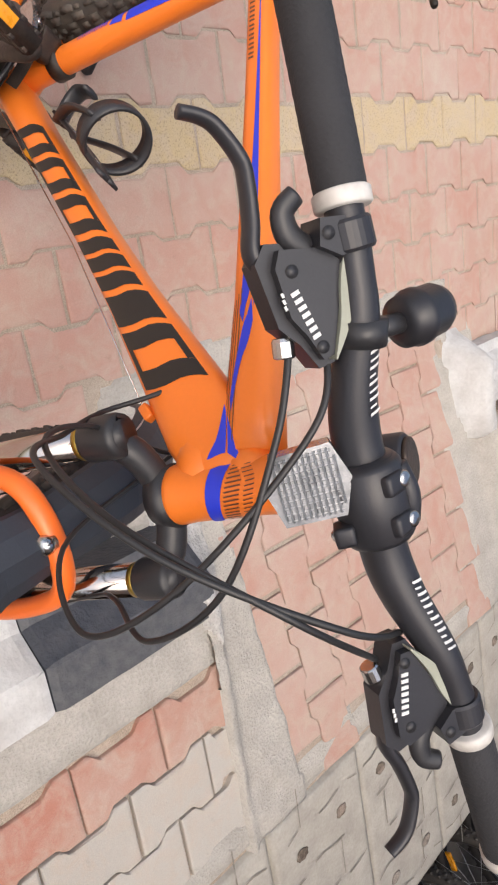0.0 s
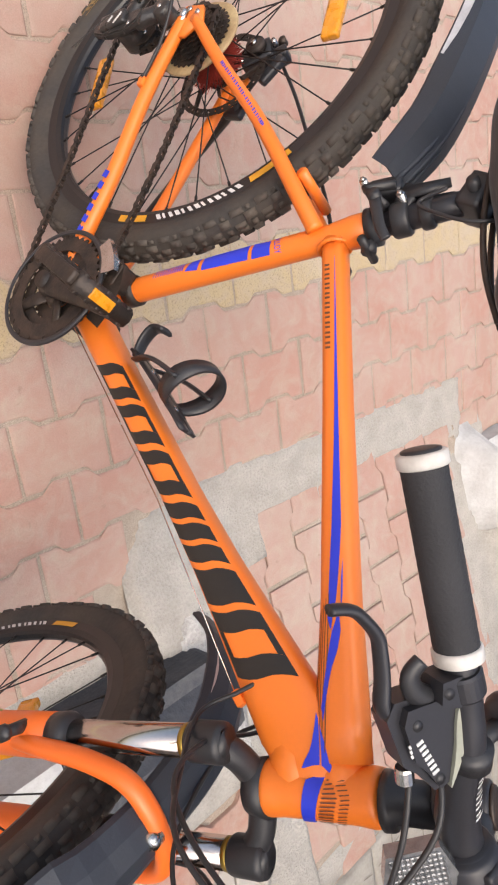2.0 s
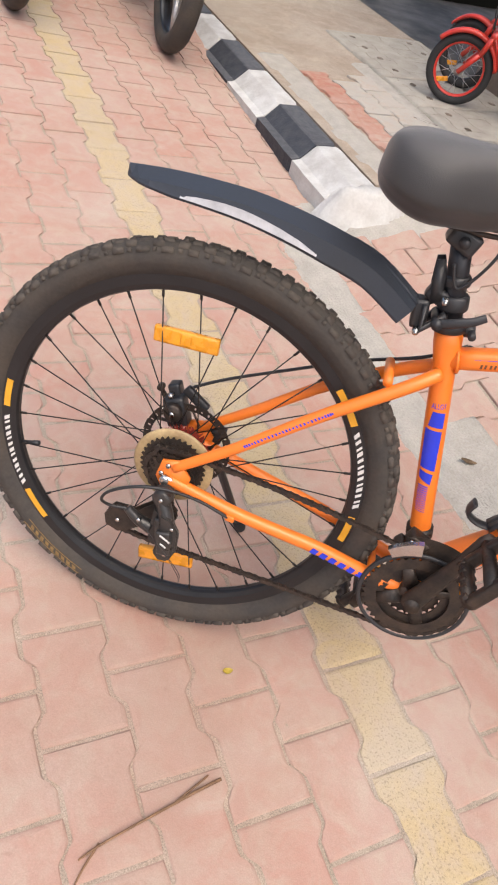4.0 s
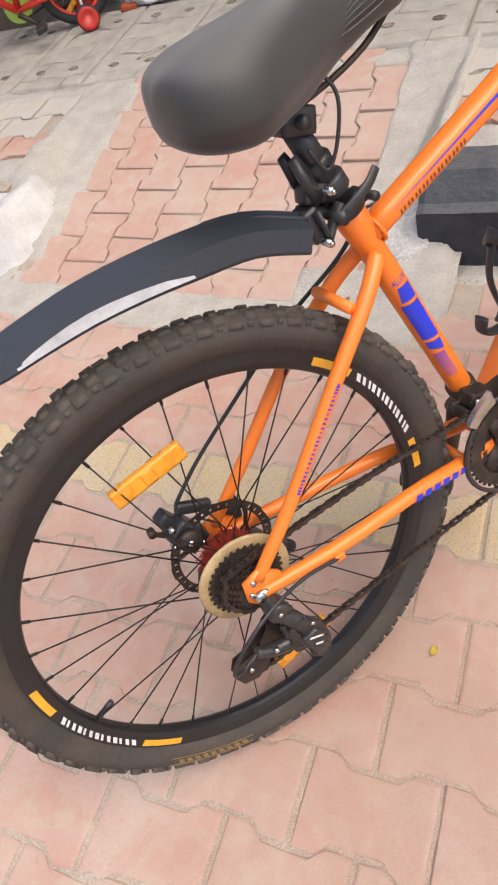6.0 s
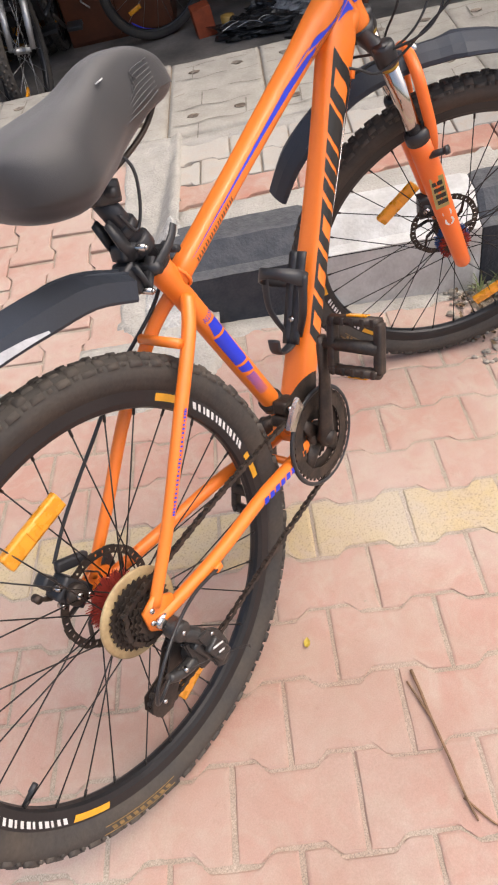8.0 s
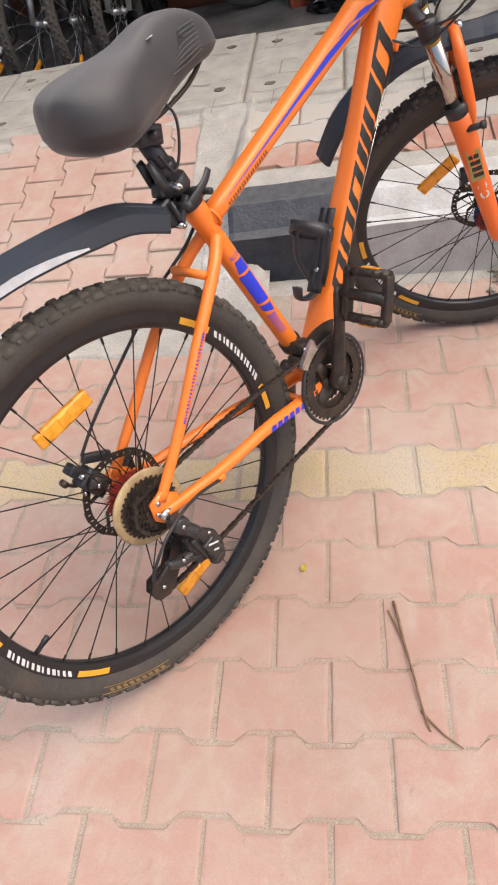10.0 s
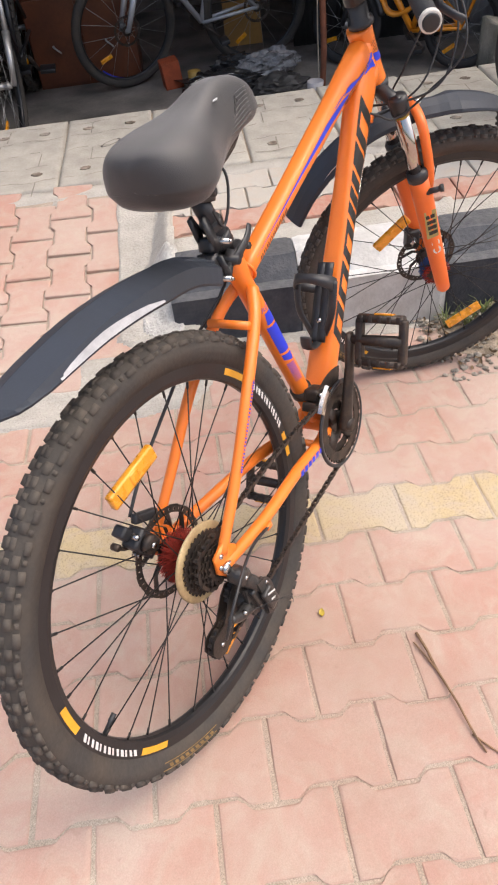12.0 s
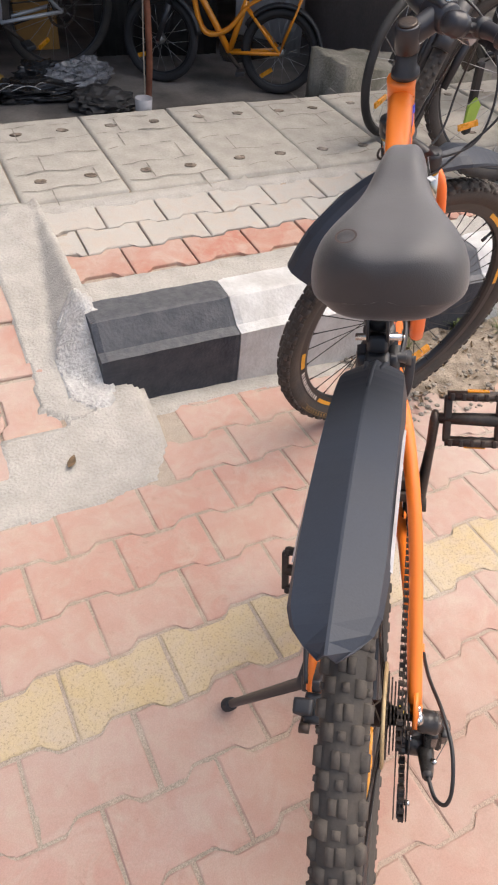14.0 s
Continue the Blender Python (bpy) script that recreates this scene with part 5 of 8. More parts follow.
arm, tip = crank_arm(76, -1)
pedal(tip, -1, -66)
arm, tip = crank_arm(256, 1)
pedal(tip, 1, -60)

# chain: links along both runs, round ring, sprocket and the jockey wheels
def chain_path():
    ringc, ringr = V(BB[0], -0.050, BB[1]), 0.0785
    coc, cor = V(AXLE[0], -0.0475, AXLE[1]), 0.040
    j1, j2 = V(-0.002, -0.052, 0.282), V(-0.070, -0.055, 0.238)
    pts = []
    for a in (96, 60, 20, -20, -60, -100):
        pts.append(ringc + V(ringr * math.cos(radians(a)), 0, ringr * math.sin(radians(a))))
    pts += [V(0.20, -0.053, 0.222), V(0.05, -0.054, 0.216), j2 + V(0.004, 0, -0.021), j2 + V(-0.020, 0, -0.004), j2 + V(-0.004, 0, 0.020), j1 + V(-0.002, 0, -0.021), j1 + V(0.021, 0, 0.0), j1 + V(0.006, 0, 0.021)]
    for a in (-70, -120, 180, 130, 95):
        pts.append(coc + V(cor * math.cos(radians(a)), 0, cor * math.sin(radians(a))))
    pts += [V(0.2, -0.049, 0.4), pts[0]]
    return catmull(pts, 10)


def resample(pts, step):
    out, left = [pts[0]], step
    for a, b in zip(pts, pts[1:]):
        d = (b - a).length
        while d >= left:
            a = a + (b - a).normalized() * left
            d = (b - a).length
            out.append(a.copy())
            left = step
        left -= d
    return out


bm = bmesh.new()
cp = resample(chain_path(), 0.0127)
for i, (a, b) in enumerate(zip(cp, cp[1:])):
    d = b - a
    off = 0.0034 if i % 2 else 0.0022
    mid, ang = (a + b) / 2, math.atan2(d.z, d.x)
    for s in (-1, 1):
        c, sn = math.cos(ang), math.sin(ang)
        shape = [(-0.0085, 0.0012), (-0.0062, 0.0042), (-0.002, 0.0030), (0.002, 0.0030), (0.0062, 0.0042), (0.0085, 0.0012), (0.0085, -0.0012), (0.0062, -0.0042), (0.002, -0.0030), (-0.002, -0.0030), (-0.0062, -0.0042), (-0.0085, -0.0012)]
        loft(bm, [[mid + V(x * c - z * sn, s * off + y, x * sn + z * c) for x, z in shape] for y in (-0.0005, 0.0005)])
    tube(bm, [a + V(0, -0.004, 0), a + V(0, 0.004, 0)], 0.0038, 6)
part("chain", bm, GREASY, bike, "greasy brown-black chain", smooth=False)

# rear derailleur, its cage swung back by the slack chain
OILY = node_mat("oily_black_plastic", (0.024, 0.023, 0.023), 0.30, var=0.3, scale=45, fine=160, bump=0.5, second=(0.045, 0.041, 0.038), dist=0.002)
bm = bmesh.new()
tube(bm, [V(-0.004, -0.070, 0.338), V(-0.004, -0.074, 0.338), V(-0.004, -0.094, 0.336), V(-0.004, -0.098, 0.336)], [0.013, 0.0155, 0.0155, 0.012], 18)
tube(bm, catmull([V(-0.004, -0.086, 0.330), V(0.008, -0.092, 0.312), V(0.014, -0.094, 0.298)], 4), [0.012, 0.014, 0.012], 12)
tube(bm, [V(0.004, -0.046, 0.262), V(0.004, -0.052, 0.262), V(0.004, -0.082, 0.262), V(0.004, -0.087, 0.262)], [0.014, 0.0185, 0.0185, 0.013], 20)
tube(bm, catmull([V(-0.010, -0.084, 0.268), V(-0.034, -0.086, 0.276), V(-0.054, -0.086, 0.290)], 4), [0.012, 0.010, 0.007], 12)
box(bm, V(0.013, -0.0935, 0.274), (0.026, 0.012, 0.058), (0, -14, 0), 0.004)
box(bm, V(0.020, -0.108, 0.268), (0.024, 0.010, 0.044), (0, -14, 0), 0.004)
derailleur = part("rear_derailleur", bm, OILY, bike, "black rear derailleur with silver bolts")
for y0, y1, pr in ((-0.106, -0.096, [(0.002, 0.316), (0.022, 0.312), (0.038, 0.292), (0.042, 0.256), (0.034, 0.230), (0.018, 0.226), (0.006, 0.238), (0.012, 0.266), (0.008, 0.290)]),
                   (-0.090, -0.081, [(-0.012, 0.310), (0.008, 0.306), (0.022, 0.286), (0.024, 0.254), (0.012, 0.238), (-0.008, 0.242), (-0.012, 0.270)])):
    bm = bmesh.new()
    prism(bm, pr, y0, y1)
    bmesh.ops.bevel(bm, geom=bm.edges[:], offset=0.0024, segments=2, affect="EDGES")
    part("link_plate", bm, OILY, derailleur, smooth=False)
bm = bmesh.new()      # return spring between the plates
tube(bm, [V(0.012 + 0.0055 * math.cos(k * 0.9), -0.0935 + 0.0055 * math.sin(k * 0.9), 0.300 - 0.0011 * k) for k in range(48)], 0.0009, 5)
part("spring", bm, STEEL, derailleur, "small steel return spring")
for y in (-0.0625, -0.0460):
    bm = bmesh.new()
    prism(bm, [(0.020, 0.268), (0.016, 0.290), (-0.004, 0.302), (-0.022, 0.292), (-0.050, 0.262), (-0.084, 0.258), (-0.094, 0.240), (-0.088, 0.220), (-0.066, 0.214), (-0.048, 0.226), (-0.020, 0.252), (0.008, 0.256)], y, y + 0.0018)
    part("cage_plate", bm, GREASY, derailleur, "greasy steel cage plate", smooth=False)
for c in ((-0.002, 0.282), (-0.070, 0.238)):
    bm = bmesh.new()
    prism(bm, gear(11, 0.021, 0.004), -0.057, -0.049, Matrix.Translation((c[0], 0, c[1])))
    part("jockey_wheel", bm, BLACK, derailleur, smooth=False)
for p in ((-0.004, -0.0995, 0.336), (0.026, -0.107, 0.296), (0.026, -0.107, 0.242), (-0.002, -0.066, 0.282), (-0.070, -0.066, 0.238), (0.004, -0.0885, 0.262), (-0.030, -0.098, 0.282)):
    bm = bmesh.new()
    q = V(*p)
    tube(bm, [q, q + V(0, 0.002, 0), q + V(0, 0.007, 0)], [0.0030, 0.0040, 0.0040], 8)
    part("bolt", bm, STEEL, derailleur)
for z, w in ((0.280, 0.020), (0.266, 0.011)):
    bm = bmesh.new()
    box(bm, V(0.021, -0.1133, z), (w, 0.0006, 0.0034), (0, 24, 0))
    part("sticker", bm, WHITE_DECAL, derailleur, "small pale bar")
bm = bmesh.new()
prism(bm, [(-0.014, 0.366), (0.000, 0.364), (0.008, 0.346), (0.008, 0.322), (-0.006, 0.320), (-0.016, 0.338)], -0.0745, -0.069)
part("hanger", bm, STEEL, derailleur, "dull steel derailleur hanger")
bm = bmesh.new()   # rear gear cable loop
tube(bm, catmull([V(0.100, -0.076, 0.336), V(0.050, -0.084, 0.352), V(0.000, -0.100, 0.362), V(-0.044, -0.112, 0.356), V(-0.080, -0.114, 0.332), V(-0.092, -0.108, 0.306), V(-0.080, -0.096, 0.290), V(-0.054, -0.087, 0.289)], 8), 0.0026, 8)
for k in range(2):      # frayed end of the inner wire
    tube(bm, catmull([V(-0.030, -0.096, 0.282), V(0.020, -0.116, 0.262), V(0.056, -0.118, 0.232 - 0.006 * k), V(0.062, -0.112, 0.212 - 0.008 * k)], 5), 0.0006, 5)
part("gear_cable", bm, CABLE, bike, "black looped gear cable")
bm = bmesh.new()
box(bm, V(0.104, -0.073, 0.335), (0.014, 0.010, 0.010), (0, 0, 0), 0.002)
part("cable_stop", bm, ORANGE, bike)

# front derailleur on the seat tube
bm = bmesh.new()
tube(bm, [V(0.392, 0, 0.386), V(0.387, 0, 0.402)], 0.021, 20)
box(bm, V(0.388, -0.030, 0.392), (0.036, 0.030, 0.024), (0, 16, 0), 0.006)
box(bm, V(0.372, -0.030, 0.372), (0.030, 0.034, 0.018), (0, 30, 0), 0.005)
front_d = part("front_derailleur", bm, GREASY, bike, "dark front derailleur with a bright steel cage")
bm = bmesh.new()
rows = []
for i in range(8):
    a = radians(104 + 4.2 * i)
    ro, lip = 0.116 - 0.0008 * i, 0.0025 * math.sin(math.pi * i / 7)
    rows.append([V(BB[0] + r * math.cos(a), y, BB[1] + r * math.sin(a)) for r, y in ((0.087, -0.0590), (0.099, -0.0590 - lip), (ro - 0.006, -0.0605), (ro - 0.004, -0.0535), (ro - 0.007, -0.0575), (0.087, -0.0570))])
loft(bm, rows)
part("derailleur_cage", bm, STEEL, front_d, "bright steel cage plate", smooth=False)
for p, r in ((V(0.376, -0.046, 0.398), 0.0050), (V(0.364, -0.048, 0.380), 0.0042), (V(0.392, -0.046, 0.384), 0.0036)):
    bm = bmesh.new()
    tube(bm, [p, p + V(-0.002, -0.007, 0.002)], [r, r * 0.8], 10)
    part("bolt", bm, STEEL, front_d)
bm = bmesh.new()
rows = []
for i in range(11):
    a = radians(64 + 5.4 * i)
    rows.append([V(BB[0] + r * math.cos(a), -0.044, BB[1] + r * math.sin(a)) for r in (0.080, 0.112)])
loft(bm, rows, close=False, cap=False)
part("derailleur_cage", bm, GREASY, front_d)

# rear brake calliper on the left stay and its cable
bm = bmesh.new()
box(bm, V(-0.044, 0.052, 0.408), (0.036, 0.030, 0.052), (0, -25, 0), 0.006)
box(bm, V(-0.050, 0.066, 0.420), (0.020, 0.024, 0.060), (0, -25, 0), 0.005)
tube(bm, [V(-0.046, 0.036, 0.412), V(-0.046, 0.060, 0.412)], 0.013, 16)
calliper = part("brake_calliper", bm, BLACK, bike, "black disc brake calliper")
bm = bmesh.new()
tube(bm, [V(-0.046, 0.030, 0.412), V(-0.046, 0.037, 0.412)], [0.0085, 0.0095], 14)
part("bolt", bm, STEEL, calliper, "silver adjuster bolt")
bm = bmesh.new()
tube(bm, [V(-0.046, 0.024, 0.412), V(-0.046, 0.027, 0.412), V(-0.046, 0.036, 0.412)], [0.0135, 0.0160, 0.0160], 22)
part("piston_cap", bm, GREASY, calliper, "worn grey piston cap")
bm = bmesh.new()
tube(bm, [V(-0.046, 0.0205, 0.412), V(-0.046, 0.0245, 0.412)], [0.0050, 0.0062], 6)
part("bolt", bm, STEEL, calliper, "silver socket bolt")
for p in (V(-0.058, 0.034, 0.436), V(-0.030, 0.034, 0.388), V(-0.066, 0.040, 0.404)):
    bm = bmesh.new()
    tube(bm, [p, p + V(0, 0.004, 0), p + V(0, 0.012, 0)], [0.0040, 0.0050, 0.0050], 8)
    part("bolt", bm, STEEL, calliper)
bm = bmesh.new()
tube(bm, catmull([V(-0.050, 0.062, 0.408), V(-0.070, 0.064, 0.416), V(-0.084, 0.062, 0.434)], 4), [0.008, 0.005], 10, flat=0.5, hint=(0, 1, 0))
tube(bm, [V(-0.082, 0.056, 0.432), V(-0.082, 0.068, 0.432)], 0.0060, 10)
part("lever_arm", bm, GREASY, calliper, "dark lever arm with its cable clamp")
bm = bmesh.new()
box(bm, V(-0.018, 0.052, 0.440), (0.016, 0.012, 0.050), (0, -60, 0), 0.004)
part("calliper_arm", bm, BLACK, calliper)
bm = bmesh.new()
tube(bm, catmull([V(0.330, 0.030, 0.690), V(0.280, 0.034, 0.650), V(0.200, 0.058, 0.600), V(0.110, 0.066, 0.543), V(0.020, 0.070, 0.486), V(-0.034, 0.066, 0.448)], 8), 0.0028, 8)
part("brake_cable", bm, CABLE, bike, "black brake cable along the stay")

# kickstand, bottle cage
bm = bmesh.new()
KF = LEANED.inverted() @ V(0.140, 0.274, 0.008)
tube(bm, [V(0.030, 0.074, 0.386), V(0.010, 0.082, 0.370), KF + (V(0.010, 0.082, 0.370) - KF) * 0.06, KF], [0.009, 0.0085, 0.0075, 0.0075], 10)
stand = part("kickstand", bm, BLACK, bike, "black side stand propping the bike")
bm = bmesh.new()
dd = (V(0.010, 0.082, 0.370) - KF).normalized()
tube(bm, [KF - dd * 0.002, KF + dd * 0.004, KF + dd * 0.032, KF + dd * 0.036], [0.009, 0.0125, 0.0115, 0.008], 12)
part("rubber_foot", bm, GRIP, stand, "black rubber foot")
bm = bmesh.new()
box(bm, V(0.022, 0.076, 0.378), (0.040, 0.012, 0.034), (0, 10, 0), 0.004)
part("stand_bracket", bm, BLACK, stand)

dtd = V(0.404, 0, 0.539).normalized()
dtn = V(-dtd.z, 0, dtd.x)
B0 = V(0.527, 0, 0.502)
bm = bmesh.new()
for s in (-1, 1):
    rows = []
    for i in range(13):
        u = i / 12
        p = B0 + dtd * (-0.075 + 0.150 * u) + dtn * (0.003 + 0.002 * math.sin(3 * u))
        rows.append([p + V(0, s * 0.016, 0), p + V(0, s * 0.016, 0) + dtn * 0.004, p + dtn * 0.005, p])
    loft(bm, rows)
for c, h, ang in ((0.030, 0.036, 1.0), (-0.055, 0.0, 1.0)):
    ringc = B0 + dtd * c + dtn * 0.040
    if h:
        rows = []
        for k in range(37):
            a = radians(-90 + 360 * k / 36)
            q = ringc + V(0, 1, 0) * 0.038 * math.cos(a) + dtn * 0.037 * math.sin(a) + dtd * (0.004 * math.sin(a))
            rd = (V(0, 1, 0) * math.cos(a) + dtn * math.sin(a)) * 0.0022
            wdt = dtd * (0.0085 + 0.004 * math.cos(a) ** 2)
            rows.append([q - wdt - rd, q + wdt - rd, q + wdt + rd, q - wdt + rd])
        loft(bm, rows)
tube(bm, catmull([B0 + dtd * -0.072, B0 + dtd * -0.086 + dtn * 0.020, B0 + dtd * -0.088 + dtn * 0.042, B0 + dtd * -0.070 + dtn * 0.052], 5), [0.010, 0.013], 8, flat=0.35)
for s in (-1, 1):
    tube(bm, catmull([B0 + dtd * -0.06 + V(0, s * 0.012, 0), B0 + dtd * -0.02 + V(0, s * 0.034, 0) + dtn * 0.026, B0 + dtd * 0.035 + V(0, s * 0.038, 0) + dtn * 0.042], 6), [0.006, 0.009], 8, flat=0.4)
cage = part("bottle_cage", bm, BLACK, bike, "empty black plastic bottle cage")
for c in (-0.034, 0.036):
    bm = bmesh.new()
    p = B0 + dtd * c + dtn * 0.006
    tube(bm, [p, p + dtn * 0.004], 0.005, 10)
    part("bolt", bm, STEEL, cage)

# --- fork, front wheel, bar: turned to the bike's right about the head tube ---
MS = Matrix(((0.6101, 0.7279, -0.3130, 0.8770), (-0.7735, 0.6327, -0.0365, -0.0022), (0.1715, 0.2644, 0.9491, 0.7935), (0, 0, 0, 1)))
BT = MS @ Matrix(((0.9998, 0.0157, -0.0099, -0.0009), (-0.0155, 0.9996, 0.0223, -0.0062), (0.0102, -0.0221, 0.9997, 0.0131), (0, 0, 0, 1)))   # the bar and its controls sit a little askew
FH = -0.516                                       # height of the front axle along the steering axis
FA = V(0.032, 0, FH)

front_wheel = wheel("front_wheel", "front wheel turned to the side", MS @ Matrix.Translation(FA), 168, BLUEBRUSH, False)
for c, ang in ((V(-0.080, -0.004, 0.158), 26), (V(0.055, -0.004, -0.225), 14)):
    bm = bmesh.new()
    reflector_bar(bm, c, ang)
    part("spoke_reflector", bm, AMBER, front_wheel, "amber plastic spoke reflector")

bm = bmesh.new()     # crown
pts = [V(0.018, -0.062, -0.030), V(0.010, -0.045, -0.016), V(0.002, -0.020, -0.010), V(0, 0, -0.008), V(0.002, 0.020, -0.010), V(0.010, 0.045, -0.016), V(0.018, 0.062, -0.030)]
tube(bm, catmull(pts, 4), 0.0138, 14, flat=0.95, hint=(1, 0, 0))
for s in (-1, 1):
    tube(bm, [V(0.020, s * 0.064, -0.046), V(0.020, s * 0.064, -0.043), V(0.020, s * 0.064, -0.016), V(0.020, s * 0.064, -0.011), V(0.020, s * 0.064, -0.010), V(0.020, s * 0.064, -0.0125)], [0.0175, 0.0186, 0.0186, 0.0172, 0.0130, 0.0120], 20)
tube(bm, [V(0, 0, -0.014), V(0, 0, 0.004)], [0.024, 0.027], 24)
crown = part("fork_crown", bm, BLACK, bike, "glossy black fork crown", m=MS)
for s in (-1, 1):
    bm = bmesh.new()
    tube(bm, [V(0.020, s * 0.064, -0.040), V(0.026, s * 0.064, -0.230)], 0.0150, 20)
    part("stanchion", bm, CHROME, bike, "chromed fork stanchion", m=MS)
    bm = bmesh.new()
    tube(bm, [V(0.0205, s * 0.064, -0.047), V(0.0207, s * 0.064, -0.053)], 0.0154, 20)
    part("gold_ring", bm, node_mat("brass_ring", (0.45, 0.30, 0.06), 0.35, metal=0.8, var=0.1, bump=0.0), crown, "brass-coloured ring")
    bm = bmesh.new()
    tube(bm, [V(0.0260, s * 0.064, -0.183), V(0.0265, s * 0.064, -0.190), V(0.027, s * 0.064, -0.206)], [0.0205, 0.0235, 0.0225], 20)
    seal = part("dust_seal", bm, BLACK, bike, m=MS)
    bm = bmesh.new()
    tube(bm, [V(0.0270, s * 0.064, -0.202), V(0.0282, s * 0.064, -0.245), V(0.030, s * 0.064, -0.38), V(0.032, s * 0.062, -0.504), V(0.033, s * 0.060, -0.542), V(0.033, s * 0.060, -0.550)], [0.0225, 0.0225, 0.0205, 0.0175, 0.0165, 0.011], 20)
    leg = part("fork_leg", bm, FORKORANGE, bike, "orange fork leg", m=MS)
    if s < 0:
        bm = bmesh.new()
        for i in range(4):
            box(bm, V(0.030, -0.0850, -0.298 - 0.015 * i), (0.020, 0.0012, 0.0095), (0, 4, 0))
        part("sticker", bm, DECAL, leg, "dark bars on a pale patch", smooth=False)
        bm = bmesh.new()
        box(bm, V(0.0295, -0.0843, -0.320), (0.027, 0.0012, 0.074), (0, 4, 0))
        part("sticker", bm, node_mat("olive_sticker", (0.42, 0.34, 0.12), 0.5, var=0.1, bump=0.0), leg, "olive-gold sticker", smooth=False)
        bm = bmesh.new()
        for c in (-0.376, -0.398):
            rows = [[V(0.031 + r * math.cos(t), -0.0832, c + r * 1.15 * math.sin(t)) for t in [2 * math.pi * k / 20 for k in range(20)]] for r in (0.0095, 0.0055)]
            loft(bm, rows, cap=False)
        part("sticker", bm, WHITE_DECAL, leg, "two white rings", smooth=False)
    # stub peg on the outside of the leg
    bm = bmesh.new()
    tube(bm, [V(0.034, s * 0.080, -0.236), V(0.062, s * 0.094, -0.232)], [0.007, 0.006], 10)
    tube(bm, [V(0.060, s * 0.093, -0.232), V(0.066, s * 0.096, -0.231)], 0.0085, 10)
    part("peg", bm, BLACK, leg, "black stub peg")
    bm = bmesh.new()
    tube(bm, [V(0.032, s * 0.058, FH), V(0.032, s * 0.074, FH)], 0.0075, 12)
    part("axle_nut", bm, BLACK, leg)
bm = bmesh.new()     # arch over the tyre
tube(bm, catmull([V(0.036, -0.066, -0.262), V(0.050, -0.070, -0.205), V(0.056, -0.064, -0.140), V(0.060, -0.046, -0.096), V(0.062, 0, -0.082), V(0.060, 0.046, -0.096), V(0.056, 0.064, -0.140), V(0.050, 0.070, -0.205), V(0.036, 0.066, -0.262)], 6), 0.0105, 14, flat=0.85, hint=(1, 0, 0))
arch = part("fork_arch", bm, FORKORANGE, bike, "orange fork arch", m=MS)
bm = bmesh.new()
tube(bm, [V(0.066, 0, -0.083), V(0.076, 0, -0.083), V(0.079, 0, -0.083)], [0.0100, 0.0090, 0.006], 12)
part("bolt", bm, STEEL, arch, "silver bolt head")

# front mudguard
bm = bmesh.new()
rows = []
sp = catmull([V(-0.256, 0, -0.192), V(-0.200, 0, -0.134), V(-0.120, 0, -0.090), V(-0.040, 0, -0.070), V(0.050, 0, -0.078), V(0.130, 0, -0.100), V(0.205, 0, -0.140), V(0.262, 0, -0.186)], 4)
for i, p in enumerate(sp):
    u = i / (len(sp) - 1)
    w = float(np.interp(u, [0, 0.15, 0.4, 0.6, 0.70, 0.74, 0.92, 1.0], [0.039, 0.043, 0.037, 0.031, 0.034, 0.046, 0.043, 0.026]))
    drop = float(np.interp(u, [0, 0.3, 0.7, 1.0], [0.022, 0.026, 0.020, 0.006]))
    lift = float(np.interp(u, [0.68, 0.74], [0.0, 0.006]))
    prof = [(-w, -drop), (-w * 0.95, -drop * 0.7), (-w * 0.55, -0.004), (0, 0.003), (w * 0.55, -0.004), (w * 0.95, -drop * 0.7), (w, -drop)]
    t = (sp[min(i + 1, len(sp) - 1)] - sp[max(i - 1, 0)]).normalized()
    up = t.cross(V(0, 1, 0))
    if up.z < 0:
        up = -up
    rows.append([p + V(0, y, 0) + up * (z + lift) for y, z in prof] + [p + V(0, y * 0.95, 0) + up * (z + lift - 0.003) for y, z in reversed(prof)])
loft(bm, rows)
ff = part("front_fender", bm, FENDER, bike, "dark slate plastic front mudguard", m=MS, smooth=False)
for s in (-1, 1):
    bm = bmesh.new()
    rows = []
    for i in range(7):
        c = sp[5 + i]
        w = 0.0372 - 0.0006 * i
        rows.append([c + V(0, s * (w + 0.001), -0.024), c + V(0, s * (w + 0.0005), -0.024 + 0.010 * math.sin(math.pi * (0.08 + i / 7.5)))])
    loft(bm, rows, close=False, cap=False)
    part("reflective_stripe", bm, node_mat("reflective_pale", (0.55, 0.50, 0.50), 0.35, var=0.12, scale=60, fine=500, bump=0.2), ff, "pale reflective stripe")

# front calliper and cable
bm = bmesh.new()
box(bm, V(0.010, 0.050, -0.449), (0.034, 0.028, 0.052), (0, 15, 0), 0.006)
tube(bm, [V(0.006, 0.030, -0.449), V(0.006, 0.060, -0.449)], 0.012, 14)
cal2 = part("brake_calliper", bm, BLACK, bike, "black disc brake calliper", m=MS)
bm = bmesh.new()
tube(bm, [V(0.006, 0.026, -0.449), V(0.006, 0.031, -0.449)], 0.008, 14)
part("bolt", bm, STEEL, cal2)

